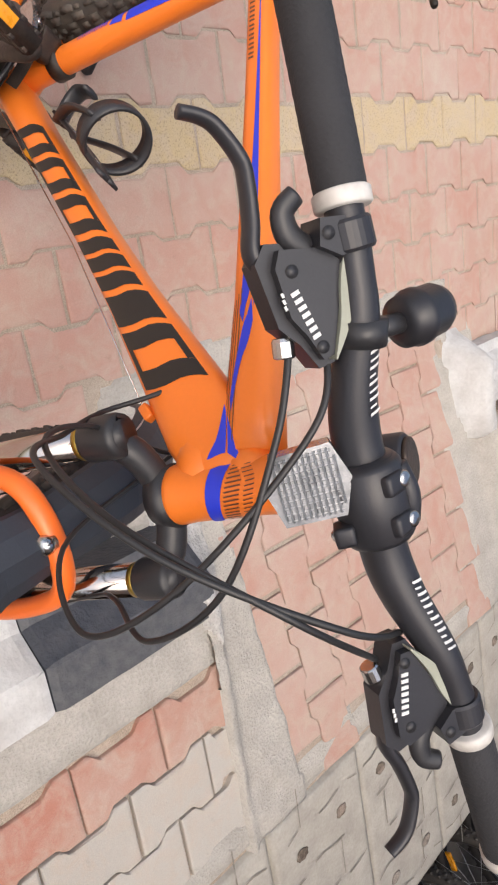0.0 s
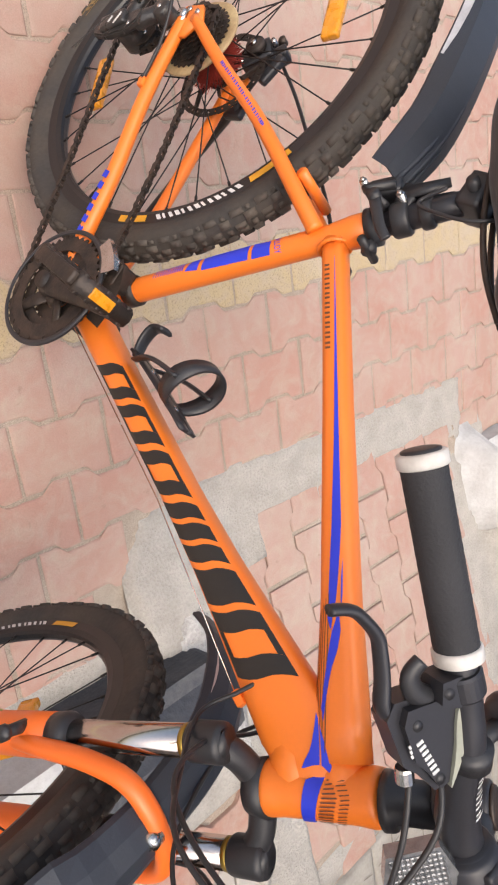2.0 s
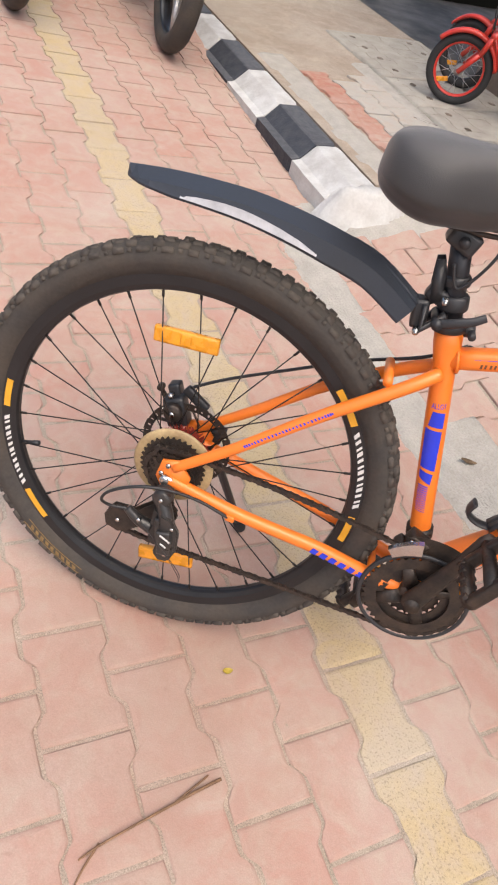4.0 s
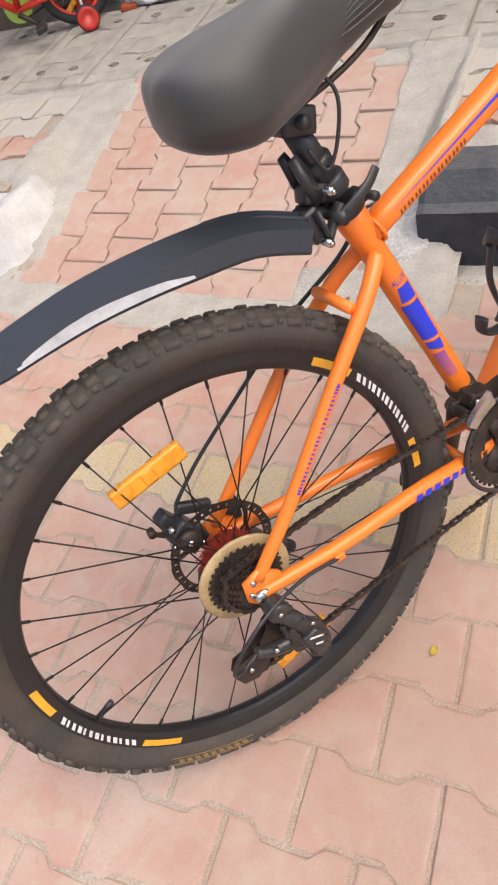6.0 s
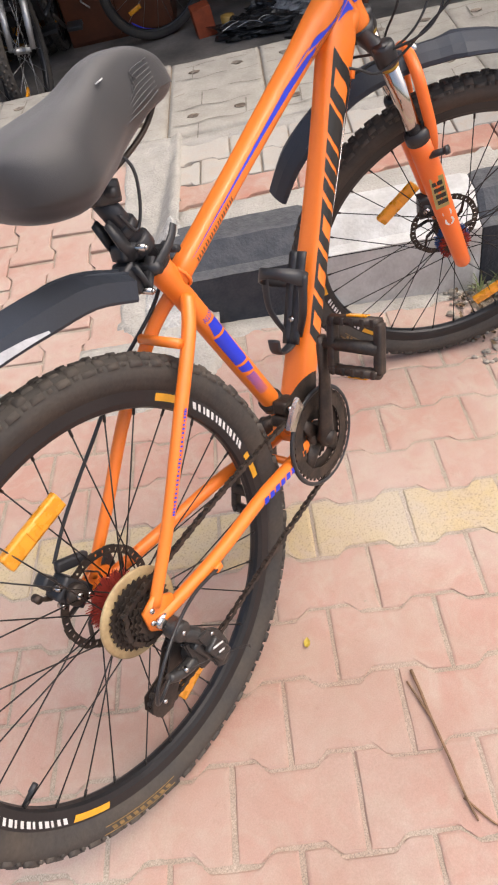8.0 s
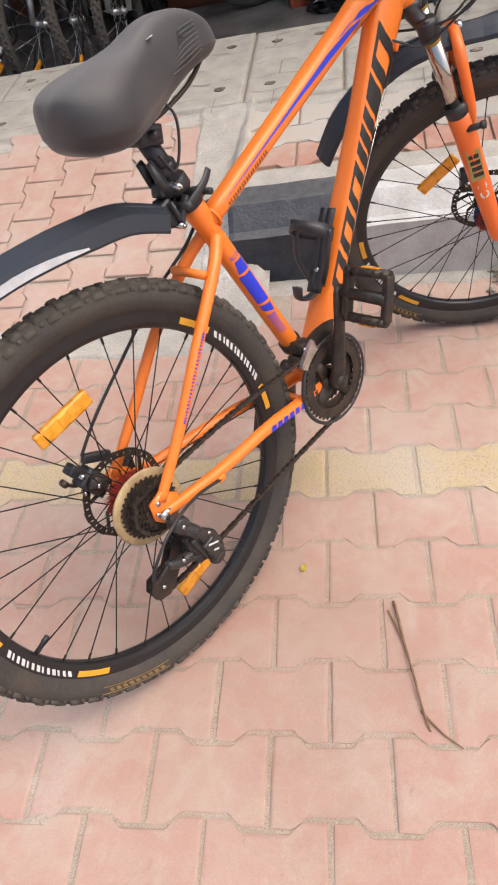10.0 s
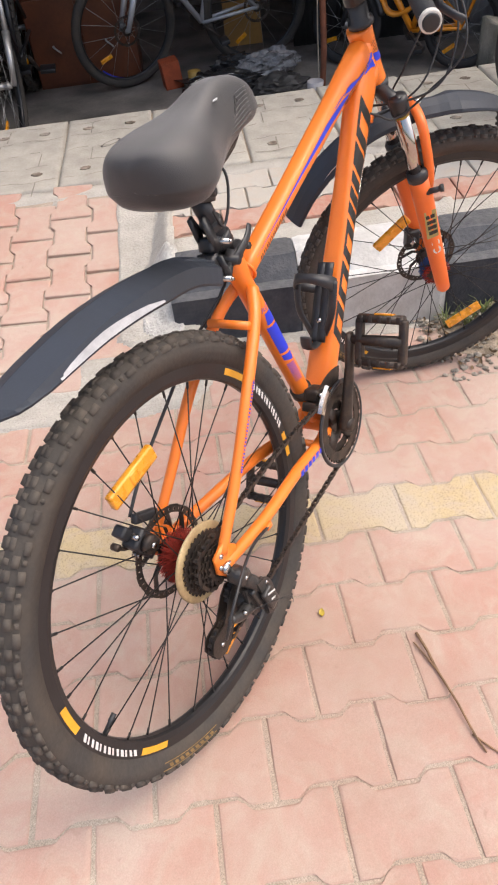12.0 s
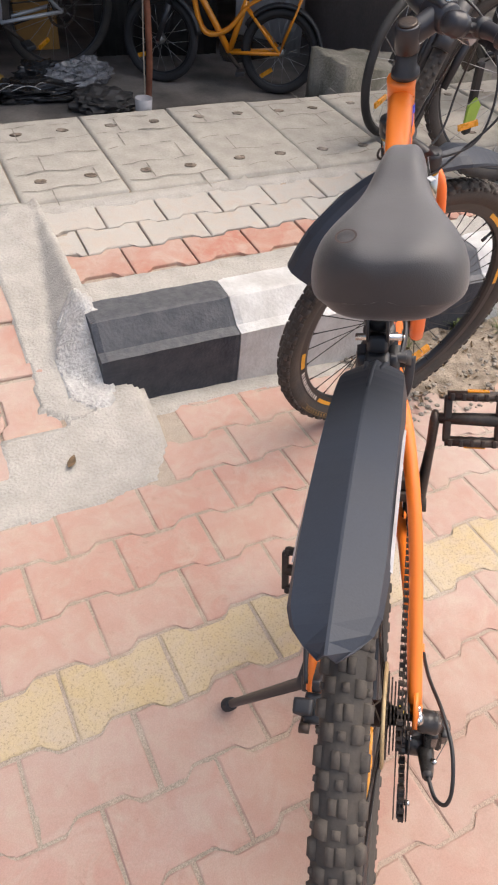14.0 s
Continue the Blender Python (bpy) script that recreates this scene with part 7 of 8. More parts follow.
def shop_bike(label, rear, front, z, r, paint, fork_paint, rim_mat, lean=0.0, steer=0.0, fat=0.024, knobs=False, curvy=False,
              fender=None, guard=None, rack=None, trainers=None, ring_mat=None, crown=0.0, disc=False, group="", tyre=None, suspension=True, saddle_on=True):
    """A standing bicycle; rear and front are the wheels' contact points in street coordinates."""
    d = V(front[0] - rear[0], front[1] - rear[1], 0)
    L = d.length
    s = L / 1.05
    m = STREET @ Matrix.Translation((rear[0], rear[1], z)) @ pose(0, 0, 0, 0, 0, math.degrees(math.atan2(d.y, d.x))) @ pose(0, 0, 0, lean, 0, 0)
    b = thing("bicycle", label, "bicycle", group, m=m)
    tyre = tyre or PALEWALL
    plain_wheel(b, "rear_wheel", pose(0, 0, r), r, fat, rim_mat, tyre, knobs=knobs)
    bb = V(0.42 * L, 0, r * 0.88)
    hb = V(L - 0.15 * s - 0.03, 0, 2 * r + 0.07 * s + crown)
    ax = V(-0.30, 0, 0.954)
    ht = hb + ax * 0.12 * s
    sc = bb + V(-0.29, 0, 0.957) * 0.42 * s

    def rod(name, pts, rad, mat, n=10, lab="", parent=b):
        bm = bmesh.new()
        tube(bm, pts, rad, n)
        return part(name, bm, mat, parent, lab)
    rod("head_tube", [hb - ax * 0.005, ht + ax * 0.005], 0.021 * max(s, 0.7), paint, 14)
    if curvy:
        for y in (-0.018, 0.018):
            rod("main_tube", catmull([ht.lerp(hb, 0.3) + V(0, y, 0), V(L * 0.66, y, bb.z + 0.17 * s), V(L * 0.46, y, bb.z + 0.16 * s), sc + V(0, y, -0.05 * s)], 5), 0.012, paint)
        rod("down_tube", [hb + ax * 0.02 * s, bb.lerp(hb, 0.35) + V(-0.02, 0, -0.02), bb], 0.017, paint)
    else:
        rod("down_tube", [hb + ax * 0.02 * s, bb], 0.021 * max(s, 0.75), paint, 12)
        rod("top_tube", [ht - ax * 0.025 * s, sc - V(0, 0, 0.03 * s)], 0.017 * max(s, 0.75), paint, 12)
    rod("seat_tube", [bb, sc], 0.016, paint)
    for y in (-1, 1):
        rod("seat_stay", [sc + V(0, y * 0.012, -0.03), V(0, y * 0.05, r)], 0.0085, paint)
        rod("chain_stay", [bb + V(0, y * 0.02, 0), V(0, y * 0.05, r)], 0.0095, paint)
    rod("seat_post", [sc, sc + V(-0.29, 0, 0.957) * 0.13 * s], 0.012, BLACK)
    if saddle_on:
        bm = bmesh.new()
        q = sc + V(-0.29, 0, 0.957) * 0.14 * s
        rows = []
        for i in range(9):
            u = i / 8
            w = (0.075 if u < 0.5 else 0.075 - 0.13 * (u - 0.5)) * (0.55 if i == 0 else 1) * max(s, 0.7)
            rows.append([q + V((-0.11 + 0.25 * u) * max(s, 0.7), w * math.cos(a), 0.02 + 0.028 * math.sin(a) + 0.012 * (1 - u)) for a in [2 * math.pi * k / 12 for k in range(12)]])
        loft(bm, rows)
        part("saddle", bm, FABRIC, b)
    # steering group, turned about the head tube
    fw = V(ax.z, 0, -ax.x)
    c, n_ = math.cos(radians(steer)), math.sin(radians(steer))
    fx, fy = fw * c + V(0, 1, 0) * n_, V(0, 1, 0) * c - fw * n_
    S = Matrix(((fx.x, fy.x, ax.x, hb.x), (fx.y, fy.y, ax.y, hb.y), (fx.z, fy.z, ax.z, hb.z), (0, 0, 0, 1)))
    rel = V(L, 0, r) - hb
    fh, ff = rel.dot(ax), rel.dot(fw)
    plain_wheel(b, "front_wheel", S @ pose(ff, 0, fh), r, fat, rim_mat, tyre, knobs=knobs)
    for y in (-1, 1):
        bm = bmesh.new()
        tube(bm, [S @ V(0.01, y * 0.055, -0.03), S @ V(0.012, y * 0.055, fh * 0.5)], 0.013, 10)
        tube(bm, [S @ V(0.012, y * 0.055, fh * 0.48), S @ V(ff, y * 0.052, fh)], [0.019 if suspension else 0.012, 0.013], 10)
        part("fork_leg", bm, fork_paint, b)
    bm = bmesh.new()
    tube(bm, [S @ V(0.01, -0.068, -0.025), S @ V(0, 0, -0.008), S @ V(0.01, 0.068, -0.025)], 0.017, 10)
    part("fork_crown", bm, BLACK if suspension else fork_paint, b)
    top = 0.12 * s
    bm = bmesh.new()
    tube(bm, [S @ V(0, 0, top), S @ V(0, 0, top + 0.05 * s)], 0.015, 10)
    tube(bm, [S @ V(0, 0, top + 0.04 * s), S @ V(0.06 * s, 0, top + 0.05 * s)], 0.014, 10)
    part("stem", bm, BLACK, b)
    half = 0.30 * s
    rod("handlebar", [S @ p for p in catmull([V(0.03 * s, -half, top + 0.09 * s), V(0.05 * s, -0.10 * s, top + 0.085 * s), V(0.06 * s, -0.04 * s, top + 0.05 * s), V(0.06 * s, 0.04 * s, top + 0.05 * s), V(0.05 * s, 0.10 * s, top + 0.085 * s), V(0.03 * s, half, top + 0.09 * s)], 4)], 0.011, BLACK)
    for y in (-1, 1):
        rod("grip", [S @ V(0.035 * s, y * half * 0.68, top + 0.089 * s), S @ V(0.03 * s, y * half * 1.01, top + 0.09 * s)], 0.0155, GRIP)
        rod("brake_lever", [S @ p for p in catmull([V(0.05 * s, y * half * 0.6, top + 0.07 * s), V(0.085 * s, y * half * 0.7, top + 0.06 * s), V(0.08 * s, y * half * 0.95, top + 0.05 * s)], 4)], 0.006, BLACK, 8)
        rod("brake_cable", [S @ p for p in catmull([V(0.05 * s, y * half * 0.55, top + 0.08 * s), V(0.12 * s, y * 0.05 * s, top + 0.10 * s), V(0.09 * s, -y * 0.05 * s, top - 0.04), V(0.03, -y * 0.03, -0.02)], 6)], 0.003, CABLE, 6)
    # drive
    bm = bmesh.new()
    prism(bm, gear(36, 0.085 * max(s, 0.75), 0.005), -0.0015, 0.0015)
    chainring = part("chainring", bm, ring_mat or GREASY, b, m=Matrix.Translation(bb + V(0, -0.05, 0)), smooth=False)
    for y, a in ((-1, 40), (1, 220)):
        tip = bb + V(0.16 * s * math.cos(radians(a)), y * 0.085, 0.16 * s * math.sin(radians(a)))
        rod("crank_arm", [bb + V(0, y * 0.06, 0), tip], [0.012, 0.010], GREASY)
        bm = bmesh.new()
        box(bm, tip + V(0, y * 0.05, 0), (0.07 * max(s, 0.7), 0.085, 0.022), (0, 10, 0), 0.005)
        part("pedal", bm, BLACK, b)
    rod("chain", [bb + V(0.0, -0.05, 0.082 * s), V(0, -0.045, r + 0.035 * s)], 0.004, GREASY, 6)
    rod("chain", [bb + V(0.0, -0.05, -0.082 * s), V(0, -0.045, r - 0.035 * s)], 0.004, GREASY, 6)
    if disc:
        for mm in (S @ pose(ff, 0.035, fh), pose(0, 0.045, r)):
            part("brake_rotor", None, None, b, "drilled steel brake rotor", data=ROTOR_ME, m=mm)
    if fender:
        for mm, a0, a1 in ((pose(0, 0, r), 30, 190), (S @ pose(ff, 0, fh), 20, 150)):
            bm = bmesh.new()
            rr = r + 0.018
            revolve(bm, [(rr - 0.016, -fat * 1.35), (rr, -fat * 0.8), (rr + 0.004, 0), (rr, fat * 0.8), (rr - 0.016, fat * 1.35), (rr - 0.003, 0)], n=24, a0=radians(a0), a1=radians(a1))
            part("fender", bm, fender, b, m=mm)
    if guard:
        bm = bmesh.new()
        prism(bm, [(bb.x + 0.10 * s, bb.z + 0.02), (bb.x + 0.05 * s, bb.z + 0.11 * s), (bb.x - 0.06 * s, bb.z + 0.12 * s), (0.0, r + 0.05 * s), (-0.05 * s, r), (0.0, r - 0.045 * s), (bb.x - 0.06 * s, bb.z - 0.11 * s), (bb.x + 0.06 * s, bb.z - 0.10 * s)], -0.072, -0.058)
        g = part("chain_guard", bm, guard, b, "black chain guard with pale bars", smooth=False)
        for i in range(8):
            bm = bmesh.new()
            box(bm, V(bb.x - 0.02 * s - 0.026 * i, -0.0735, bb.z + 0.035 * s + 0.002 * i), (0.016, 0.0012, 0.028), (0, 8, 0))
            part("bar_mark", bm, WHITE_DECAL, g)
    if rack:
        for y in (-0.045, 0.045):
            rod("rack_rail", catmull([sc + V(0.01, y * 0.5, -0.06 * s), V(0.06, y, 2 * r + 0.06), V(-0.12, y, 2 * r + 0.08), V(-0.20, y * 0.6, 2 * r + 0.085)], 5), 0.007, rack)
            rod("rack_leg", [V(-0.10, y, 2 * r + 0.08), V(0, y, r)], 0.006, rack)
        for x in (0.0, -0.06, -0.12):
            rod("rack_bar", [V(x, -0.045, 2 * r + 0.072), V(x, 0.045, 2 * r + 0.072)], 0.005, rack)
    if trainers:
        for y in (-1, 1):
            rod("trainer_arm", [V(0, y * 0.05, r), V(-0.01, y * 0.13, 0.05)], 0.007, ALLOYRIM)
            bm = bmesh.new()
            revolve(bm, [(0.0, -0.010), (0.026, -0.011), (0.030, -0.014), (0.048, -0.014), (0.050, 0.0), (0.048, 0.014), (0.030, 0.014), (0.026, 0.011), (0.0, 0.010)], n=28)
            tw = part("training_wheel", bm, trainers, b, "red plastic training wheel", m=pose(-0.01, y * 0.145, 0.050))
            bm = bmesh.new()
            revolve(bm, [(0.046, -0.0150), (0.0515, -0.010), (0.0515, 0.010), (0.046, 0.0150)], n=28)
            part("tyre", bm, PALEWALL, tw)
    return b, bb, S


# red child's bicycle with training wheels, on the slabs
red, rbb, rS = shop_bike("red child's bicycle with training wheels and wrapped frame tubes", (-1.90, 2.575), (-2.42, 2.20), PZ + 0.004, 0.163, REDPAINT, REDPAINT, REDPAINT, lean=2,
                         steer=12, fat=0.021, fender=REDPAINT, trainers=REDPAINT, ring_mat=LIME, suspension=False, group="bicycles at the shop")
for t0, t1 in ((0.25, 0.75),):
    bm = bmesh.new()
    tube(bm, [rbb + V(0.06, 0, 0.06), rbb + V(0.16, 0, 0.15), rbb + V(0.22, 0, 0.21)], [0.026, 0.031, 0.027], 10)
    part("wrapping", bm, FOIL, red, "loose clear plastic wrapping")
red2, _, _ = shop_bike("dark child's bicycle behind the red one", (-2.12, 2.78), (-2.68, 2.42), PZ + 0.004, 0.163, REDPAINT, REDPAINT, DARKPAINT, lean=-2, steer=-8, fat=0.021,
                       fender=REDPAINT, suspension=False, group="bicycles at the shop")

# bicycles crowded in the shop's mouth
for i, (u, v, ang, paint) in enumerate(((-1.46, 3.12, 72, DARKPAINT), (-1.24, 3.07, 82, DARKPAINT), (-1.02, 3.04, 86, DARKPAINT), (-0.84, 3.05, 92, DARKPAINT), (-1.80, 3.30, 60, BLUEPAINT))):
    c, n_ = math.cos(radians(ang)), math.sin(radians(ang))
    shop_bike("dark mountain bike parked with its front wheel outward" if i < 4 else "blue bicycle parked in the shop's mouth", (u + 1.04 * c, v + 1.04 * n_), (u, v), FZ, 0.335, paint, ALLOYRIM if i % 2 else BLACK, RIMBLACK,
              lean=(3, -2, 4, -3, 2)[i], steer=(8, -6, 5, -4, 10)[i], knobs=True, disc=(i % 2 == 0), group="bicycles at the shop", tyre=RUBBER)

# silver-grey bicycle in front of the brown cabinet
sb, sbb, sS = shop_bike("silver-grey mountain bike with disc brakes inside the shop", (0.50, 4.02), (-0.26, 3.88), FZ, 0.315, SILVERPAINT, SILVERPAINT, RIMBLACK, lean=-4, steer=14, disc=True,
                        group="bicycles at the shop", tyre=RUBBER)
bm = bmesh.new()
revolve(bm, [(0.255, -0.016), (0.262, -0.016), (0.262, -0.013), (0.255, -0.013)], n=30, a0=radians(200), a1=radians(300))
part("rim_sticker", bm, BLUE, sb, "blue arc on the wheel", m=sS @ pose(0.0, 0.0, -0.40))

# orange child's bicycle beside the pole
ob_, obb, oS = shop_bike("orange child's bicycle with curved frame tubes and black mudguards", (1.56, 3.44), (0.99, 3.76), FZ, 0.212, YELLOWORANGE, BLACK, RIMBLACK, lean=3, steer=-10,
                         fat=0.022, curvy=True, crown=0.08, fender=BLACK, guard=BLACK, rack=YELLOWORANGE, group="bicycles at the shop")
# black bicycles standing on the slabs
shop_bike("black bicycle with thin silver rims", (2.36, 2.44), (1.42, 2.17), PZ + 0.004, 0.262, DARKPAINT, DARKPAINT, ALLOYRIM, lean=3, steer=8, fat=0.017, suspension=False,
          group="bicycles at the shop")
kb, kbb, kS = shop_bike("black mountain bike with a lime-green reflector", (2.27, 1.955), (1.27, 1.87), PZ + 0.004, 0.330, DARKPAINT, BLACK, RIMBLACK, lean=-2, steer=40, knobs=True, disc=True, fender=BLACK,
                        group="bicycles at the shop", tyre=RUBBER)
bm = bmesh.new()
box(bm, V(0.74, 0.02, 0.24), (0.030, 0.020, 0.26), (0, 8, 0), 0.004)
part("mud_flap", bm, BLACK, kb, "black plastic flap behind the front wheel")
bm = bmesh.new()
prism(bm, [(-0.022, -0.050), (0.022, -0.050), (0.030, 0.022), (0.0, 0.052), (-0.030, 0.022)], 0.030, 0.040, Matrix.Translation((0.74, 0.0, 0.20)))
part("reflector", bm, LIME, kb, "lime-green reflector", smooth=False)

shop_bike("black mountain bike standing close beside another black one", (2.60, 1.62), (1.58, 1.70), PZ + 0.004, 0.330, DARKPAINT, DARKPAINT, RIMBLACK, lean=2, steer=-14, knobs=True, disc=True,
          group="bicycles at the shop", tyre=RUBBER)

# white sack and brick fragment on the slabs
bm = bmesh.new()
bmesh.ops.create_icosphere(bm, subdivisions=5, radius=1.0)
for w in bm.verts:
    p = w.co.copy()
    q = 1 + 0.22 * noise.fractal(p * 2.1, 0.7, 2.0, 5) + 0.05 * noise.noise(p * 9)
    w.co = V(p.x * 0.235 * q, p.y * 0.13 * q, max(-0.050, p.z * 0.075 * q))
    spike = max(0.0, 1 - ((p.x - 0.62) ** 2 + (p.y - 0.0) ** 2) / 0.035) if p.z > 0 else 0.0
    w.co += V(0.04 * spike, 0, 0.115 * spike)
tagged_part("plastic_sack", bm, SACK, "crumpled white plastic sack lying on the slabs", "sack", pose(-1.60, 2.765, PZ + 0.052, 0, 0, -6))
bm = bmesh.new()
box(bm, V(0, 0, 0), (0.075, 0.045, 0.024), (6, 4, 0), 0.006)
tagged_part("brick_fragment", bm, BOXORANGE, "broken piece of red brick on the slabs", "brick", pose(-1.70, 2.635, PZ + 0.018, 0, 0, 20))

# brown cabinet with a door, a darker counter beside it
cab = thing("cabinet", "low varnished brown wooden cabinet with one door", "cabinet", m=STREET @ pose(-0.52, 4.22, FZ))
bm = bmesh.new()
box(bm, V(0, 0, 0.245), (0.62, 0.36, 0.49), None, 0.004)
part("body", bm, BROWNWOOD, cab, smooth=False)
bm = bmesh.new()
box(bm, V(0, -0.01, 0.50), (0.66, 0.40, 0.022), None, 0.004)
part("cabinet_top", bm, BROWNWOOD, cab, smooth=False)
for x in (-0.155, 0.155):
    bm = bmesh.new()
    box(bm, V(x, -0.186, 0.245), (0.296, 0.016, 0.45), None, 0.004)
    dr = part("cabinet_door", bm, BROWNWOOD, cab, smooth=False)
    bm = bmesh.new()
    tube(bm, catmull([V(x - 0.02, -0.193, 0.23), V(x - 0.02, -0.215, 0.23), V(x + 0.012, -0.215, 0.20), V(x + 0.012, -0.193, 0.19)], 4), 0.005, 8)
    part("handle", bm, ALLOYRIM, dr, "bent metal handle")
counter = thing("counter", "dark brown wooden counter inside the shop", "counter", m=STREET @ pose(-1.25, 4.75, FZ))
bm = bmesh.new()
box(bm, V(0, 0, 0.42), (1.5, 0.5, 0.84), None, 0.004)
part("body", bm, BROWNWOOD, counter, smooth=False)
bm = bmesh.new()
box(bm, V(0, -0.02, 0.855), (1.56, 0.56, 0.03), None, 0.004)
part("countertop", bm, BROWNWOOD, counter, smooth=False)
for x in (-0.5, 0.0, 0.5):
    bm = bmesh.new()
    box(bm, V(x, -0.256, 0.42), (0.44, 0.014, 0.72), None, 0.004)
    part("panel", bm, BROWNWOOD, counter, smooth=False)

bm = bmesh.new()
box(bm, V(0, 0, 0.60), (0.24, 0.030, 1.2), (-4, 0, 0), 0.003)
tagged_part("plywood_panel", bm, PLY, "yellowed plywood panel leaning in the shop", "panel", pose(0.46, 4.44, FZ), smooth=False)
bm = bmesh.new()
box(bm, V(0, 0, 0.9), (0.11, 0.05, 1.8), None, 0.004)
tagged_part("door_post", bm, PLY, "yellow painted wooden door post", "post", pose(-1.18, 4.10, FZ), smooth=False)
bm = bmesh.new()
pts = [V(0.010 * math.sin(i * 1.3), 0.006 * math.cos(i * 2.1), 0.22 * i) for i in range(12)]
tube(bm, catmull(pts, 3), [0.0165, 0.0145], 12)
tagged_part("wooden_pole", bm, POLEWOOD, "red-brown wooden pole propping the awning", "pole", pose(0.775, 3.352, FZ))
bm = bmesh.new()
tube(bm, catmull([V(-0.02, -0.012, 0.12), V(-0.024, -0.016, 0.5), V(-0.018, -0.014, 0.9), V(-0.026, -0.012, 1.4)], 6), 0.0035, 6)
tagged_part("hanging_cord", bm, SAND, "thin pale cord hanging beside the pole", "cord", pose(0.775, 3.352, FZ - 0.118))

# pale sheets behind the orange bicycle
for u0, u1, v, h, tilt in ((0.76, 1.06, 4.22, 0.95, 4), (1.08, 1.50, 4.16, 1.10, 3), (1.56, 2.02, 4.02, 1.15, 2)):
    bm = bmesh.new()
    n = 22
    rows = [[V(-0.5 * (u1 - u0) + (u1 - u0) * i / n, y + 0.006 * math.sin(i * 2.2), zz) for zz in (0.0, h)] for i in range(n + 1) for y in (0,)]
    back = [[p + V(0, 0.004, 0) for p in reversed(r)] for r in rows]
    loft(bm, [a + b_ for a, b_ in zip(rows, back)])
    tagged_part("corrugated_sheet", bm, GREYPANEL if u0 > 1.5 else DARKBUCKET, ("pale" if u0 > 1.5 else "dark") + " grey sheet leaning in the shop's mouth", "sheet", pose((u0 + u1) / 2, v, FZ, -tilt, 0, 0), "sheets leaning in the shop")


# junk on the shop floor
def crumple(name, size, mat, label, category, at, seed, amp=0.3):
    bm = bmesh.new()
    bmesh.ops.create_icosphere(bm, subdivisions=4, radius=1.0)
    for w in bm.verts:
        p = w.co.copy()
        q = 1 + amp * noise.fractal(p * 2.3 + V(seed, 0, 0), 0.7, 2.0, 5) + 0.5 * amp * abs(noise.noise(p * 6 + V(0, seed, 0)))
        w.co = V(p.x * size[0] * q, p.y * size[1] * q, max(-size[2] * 0.7, p.z * size[2] * q))
    tagged_part(name, bm, mat, label, category, at @ Matrix.Translation((0, 0, size[2] * 0.7)), smooth=False)


crumple("plastic_bag", (0.17, 0.09, 0.075), FOIL, "crumpled silvery plastic bag on the shop floor", "bag", pose(0.54, 3.79, FZ, 0, 0, 10), 1)
crumple("plastic_film", (0.20, 0.11, 0.045), JUNK, "heap of shiny black plastic film", "plastic film", pose(0.24, 3.66, FZ, 0, 0, -6), 4, 0.45)
crumple("plastic_film", (0.12, 0.09, 0.06), JUNK, "heap of shiny black plastic film", "plastic film", pose(0.33, 3.86, FZ, 0, 0, 30), 7, 0.45)
crumple("dark_sack", (0.15, 0.12, 0.06), DARKBUCKET, "slumped dark dusty sack", "sack", pose(0.56, 3.42, FZ, 0, 0, 10), 9)
bm = bmesh.new()
box(bm, V(0, 0, 0.075), (0.105, 0.09, 0.15), (4, -6, 12), 0.004)
tagged_part("carton", bm, BOXORANGE, "crushed orange-red cardboard carton", "carton", pose(-0.035, 3.78, FZ), smooth=False)
bm = bmesh.new()
revolve(bm, [(0.0, 0.0), (0.036, 0.0), (0.038, 0.004), (0.038, 0.078), (0.034, 0.080), (0.0, 0.078)], n=24)
tagged_part("tin_can", bm, OCHRE, "ochre tin can on the shop floor", "tin", pose(0.10, 3.76, FZ + 0.04) @ pose(0, 0, 0, 90, 0, 0) @ pose(0, -0.04, 0))
bm = bmesh.new()
revolve(bm, [(0.0, 0.0), (0.040, 0.0), (0.044, 0.10), (0.040, 0.10), (0.037, 0.006), (0.0, 0.006)], n=24)
tagged_part("plastic_cup", bm, GREYPANEL, "dusty grey plastic cup by the pole", "cup", pose(0.72, 3.26, FZ + 0.001) @ pose(0, 0, 0, 90, 0, 0))
for k, (x, y, a, ln) in enumerate(((0.16, 3.60, 10, 0.2), (0.22, 3.57, -14, 0.17), (0.30, 3.60, 24, 0.15), (0.12, 3.63, -30, 0.14), (0.34, 3.70, 5, 0.16))):
    bm = bmesh.new()
    tube(bm, catmull([V(-ln / 2, 0, 0.004), V(0, 0.02, 0.025), V(ln / 2, 0, 0.004)], 5), 0.0028, 6)
    tagged_part("spare_spoke", bm, STEEL, "loose bright spoke lying on the junk", "spoke", pose(x, y, FZ + 0.055, 0, 0, a), "loose spokes")
for u, v, r0, r1, h, mat, lab in ((1.0, 4.42, 0.10, 0.125, 0.26, BEIGEBUCKET, "dusty beige plastic bucket in the shop"), (2.42, 4.05, 0.12, 0.15, 0.17, DARKBUCKET, "dark plastic bucket against the wall")):
    bm = bmesh.new()
    revolve(bm, [(0.0, 0.0), (r0, 0.0), (r1, h), (r1 + 0.008, h), (r1 + 0.008, h - 0.012), (r1 - 0.004, h - 0.006), (r0 - 0.006, 0.006), (0.0, 0.006)], n=32)
    tagged_part("bucket", bm, mat, lab, "bucket", pose(u, v, FZ) @ pose(0, 0, 0, 90, 0, 0), "buckets")

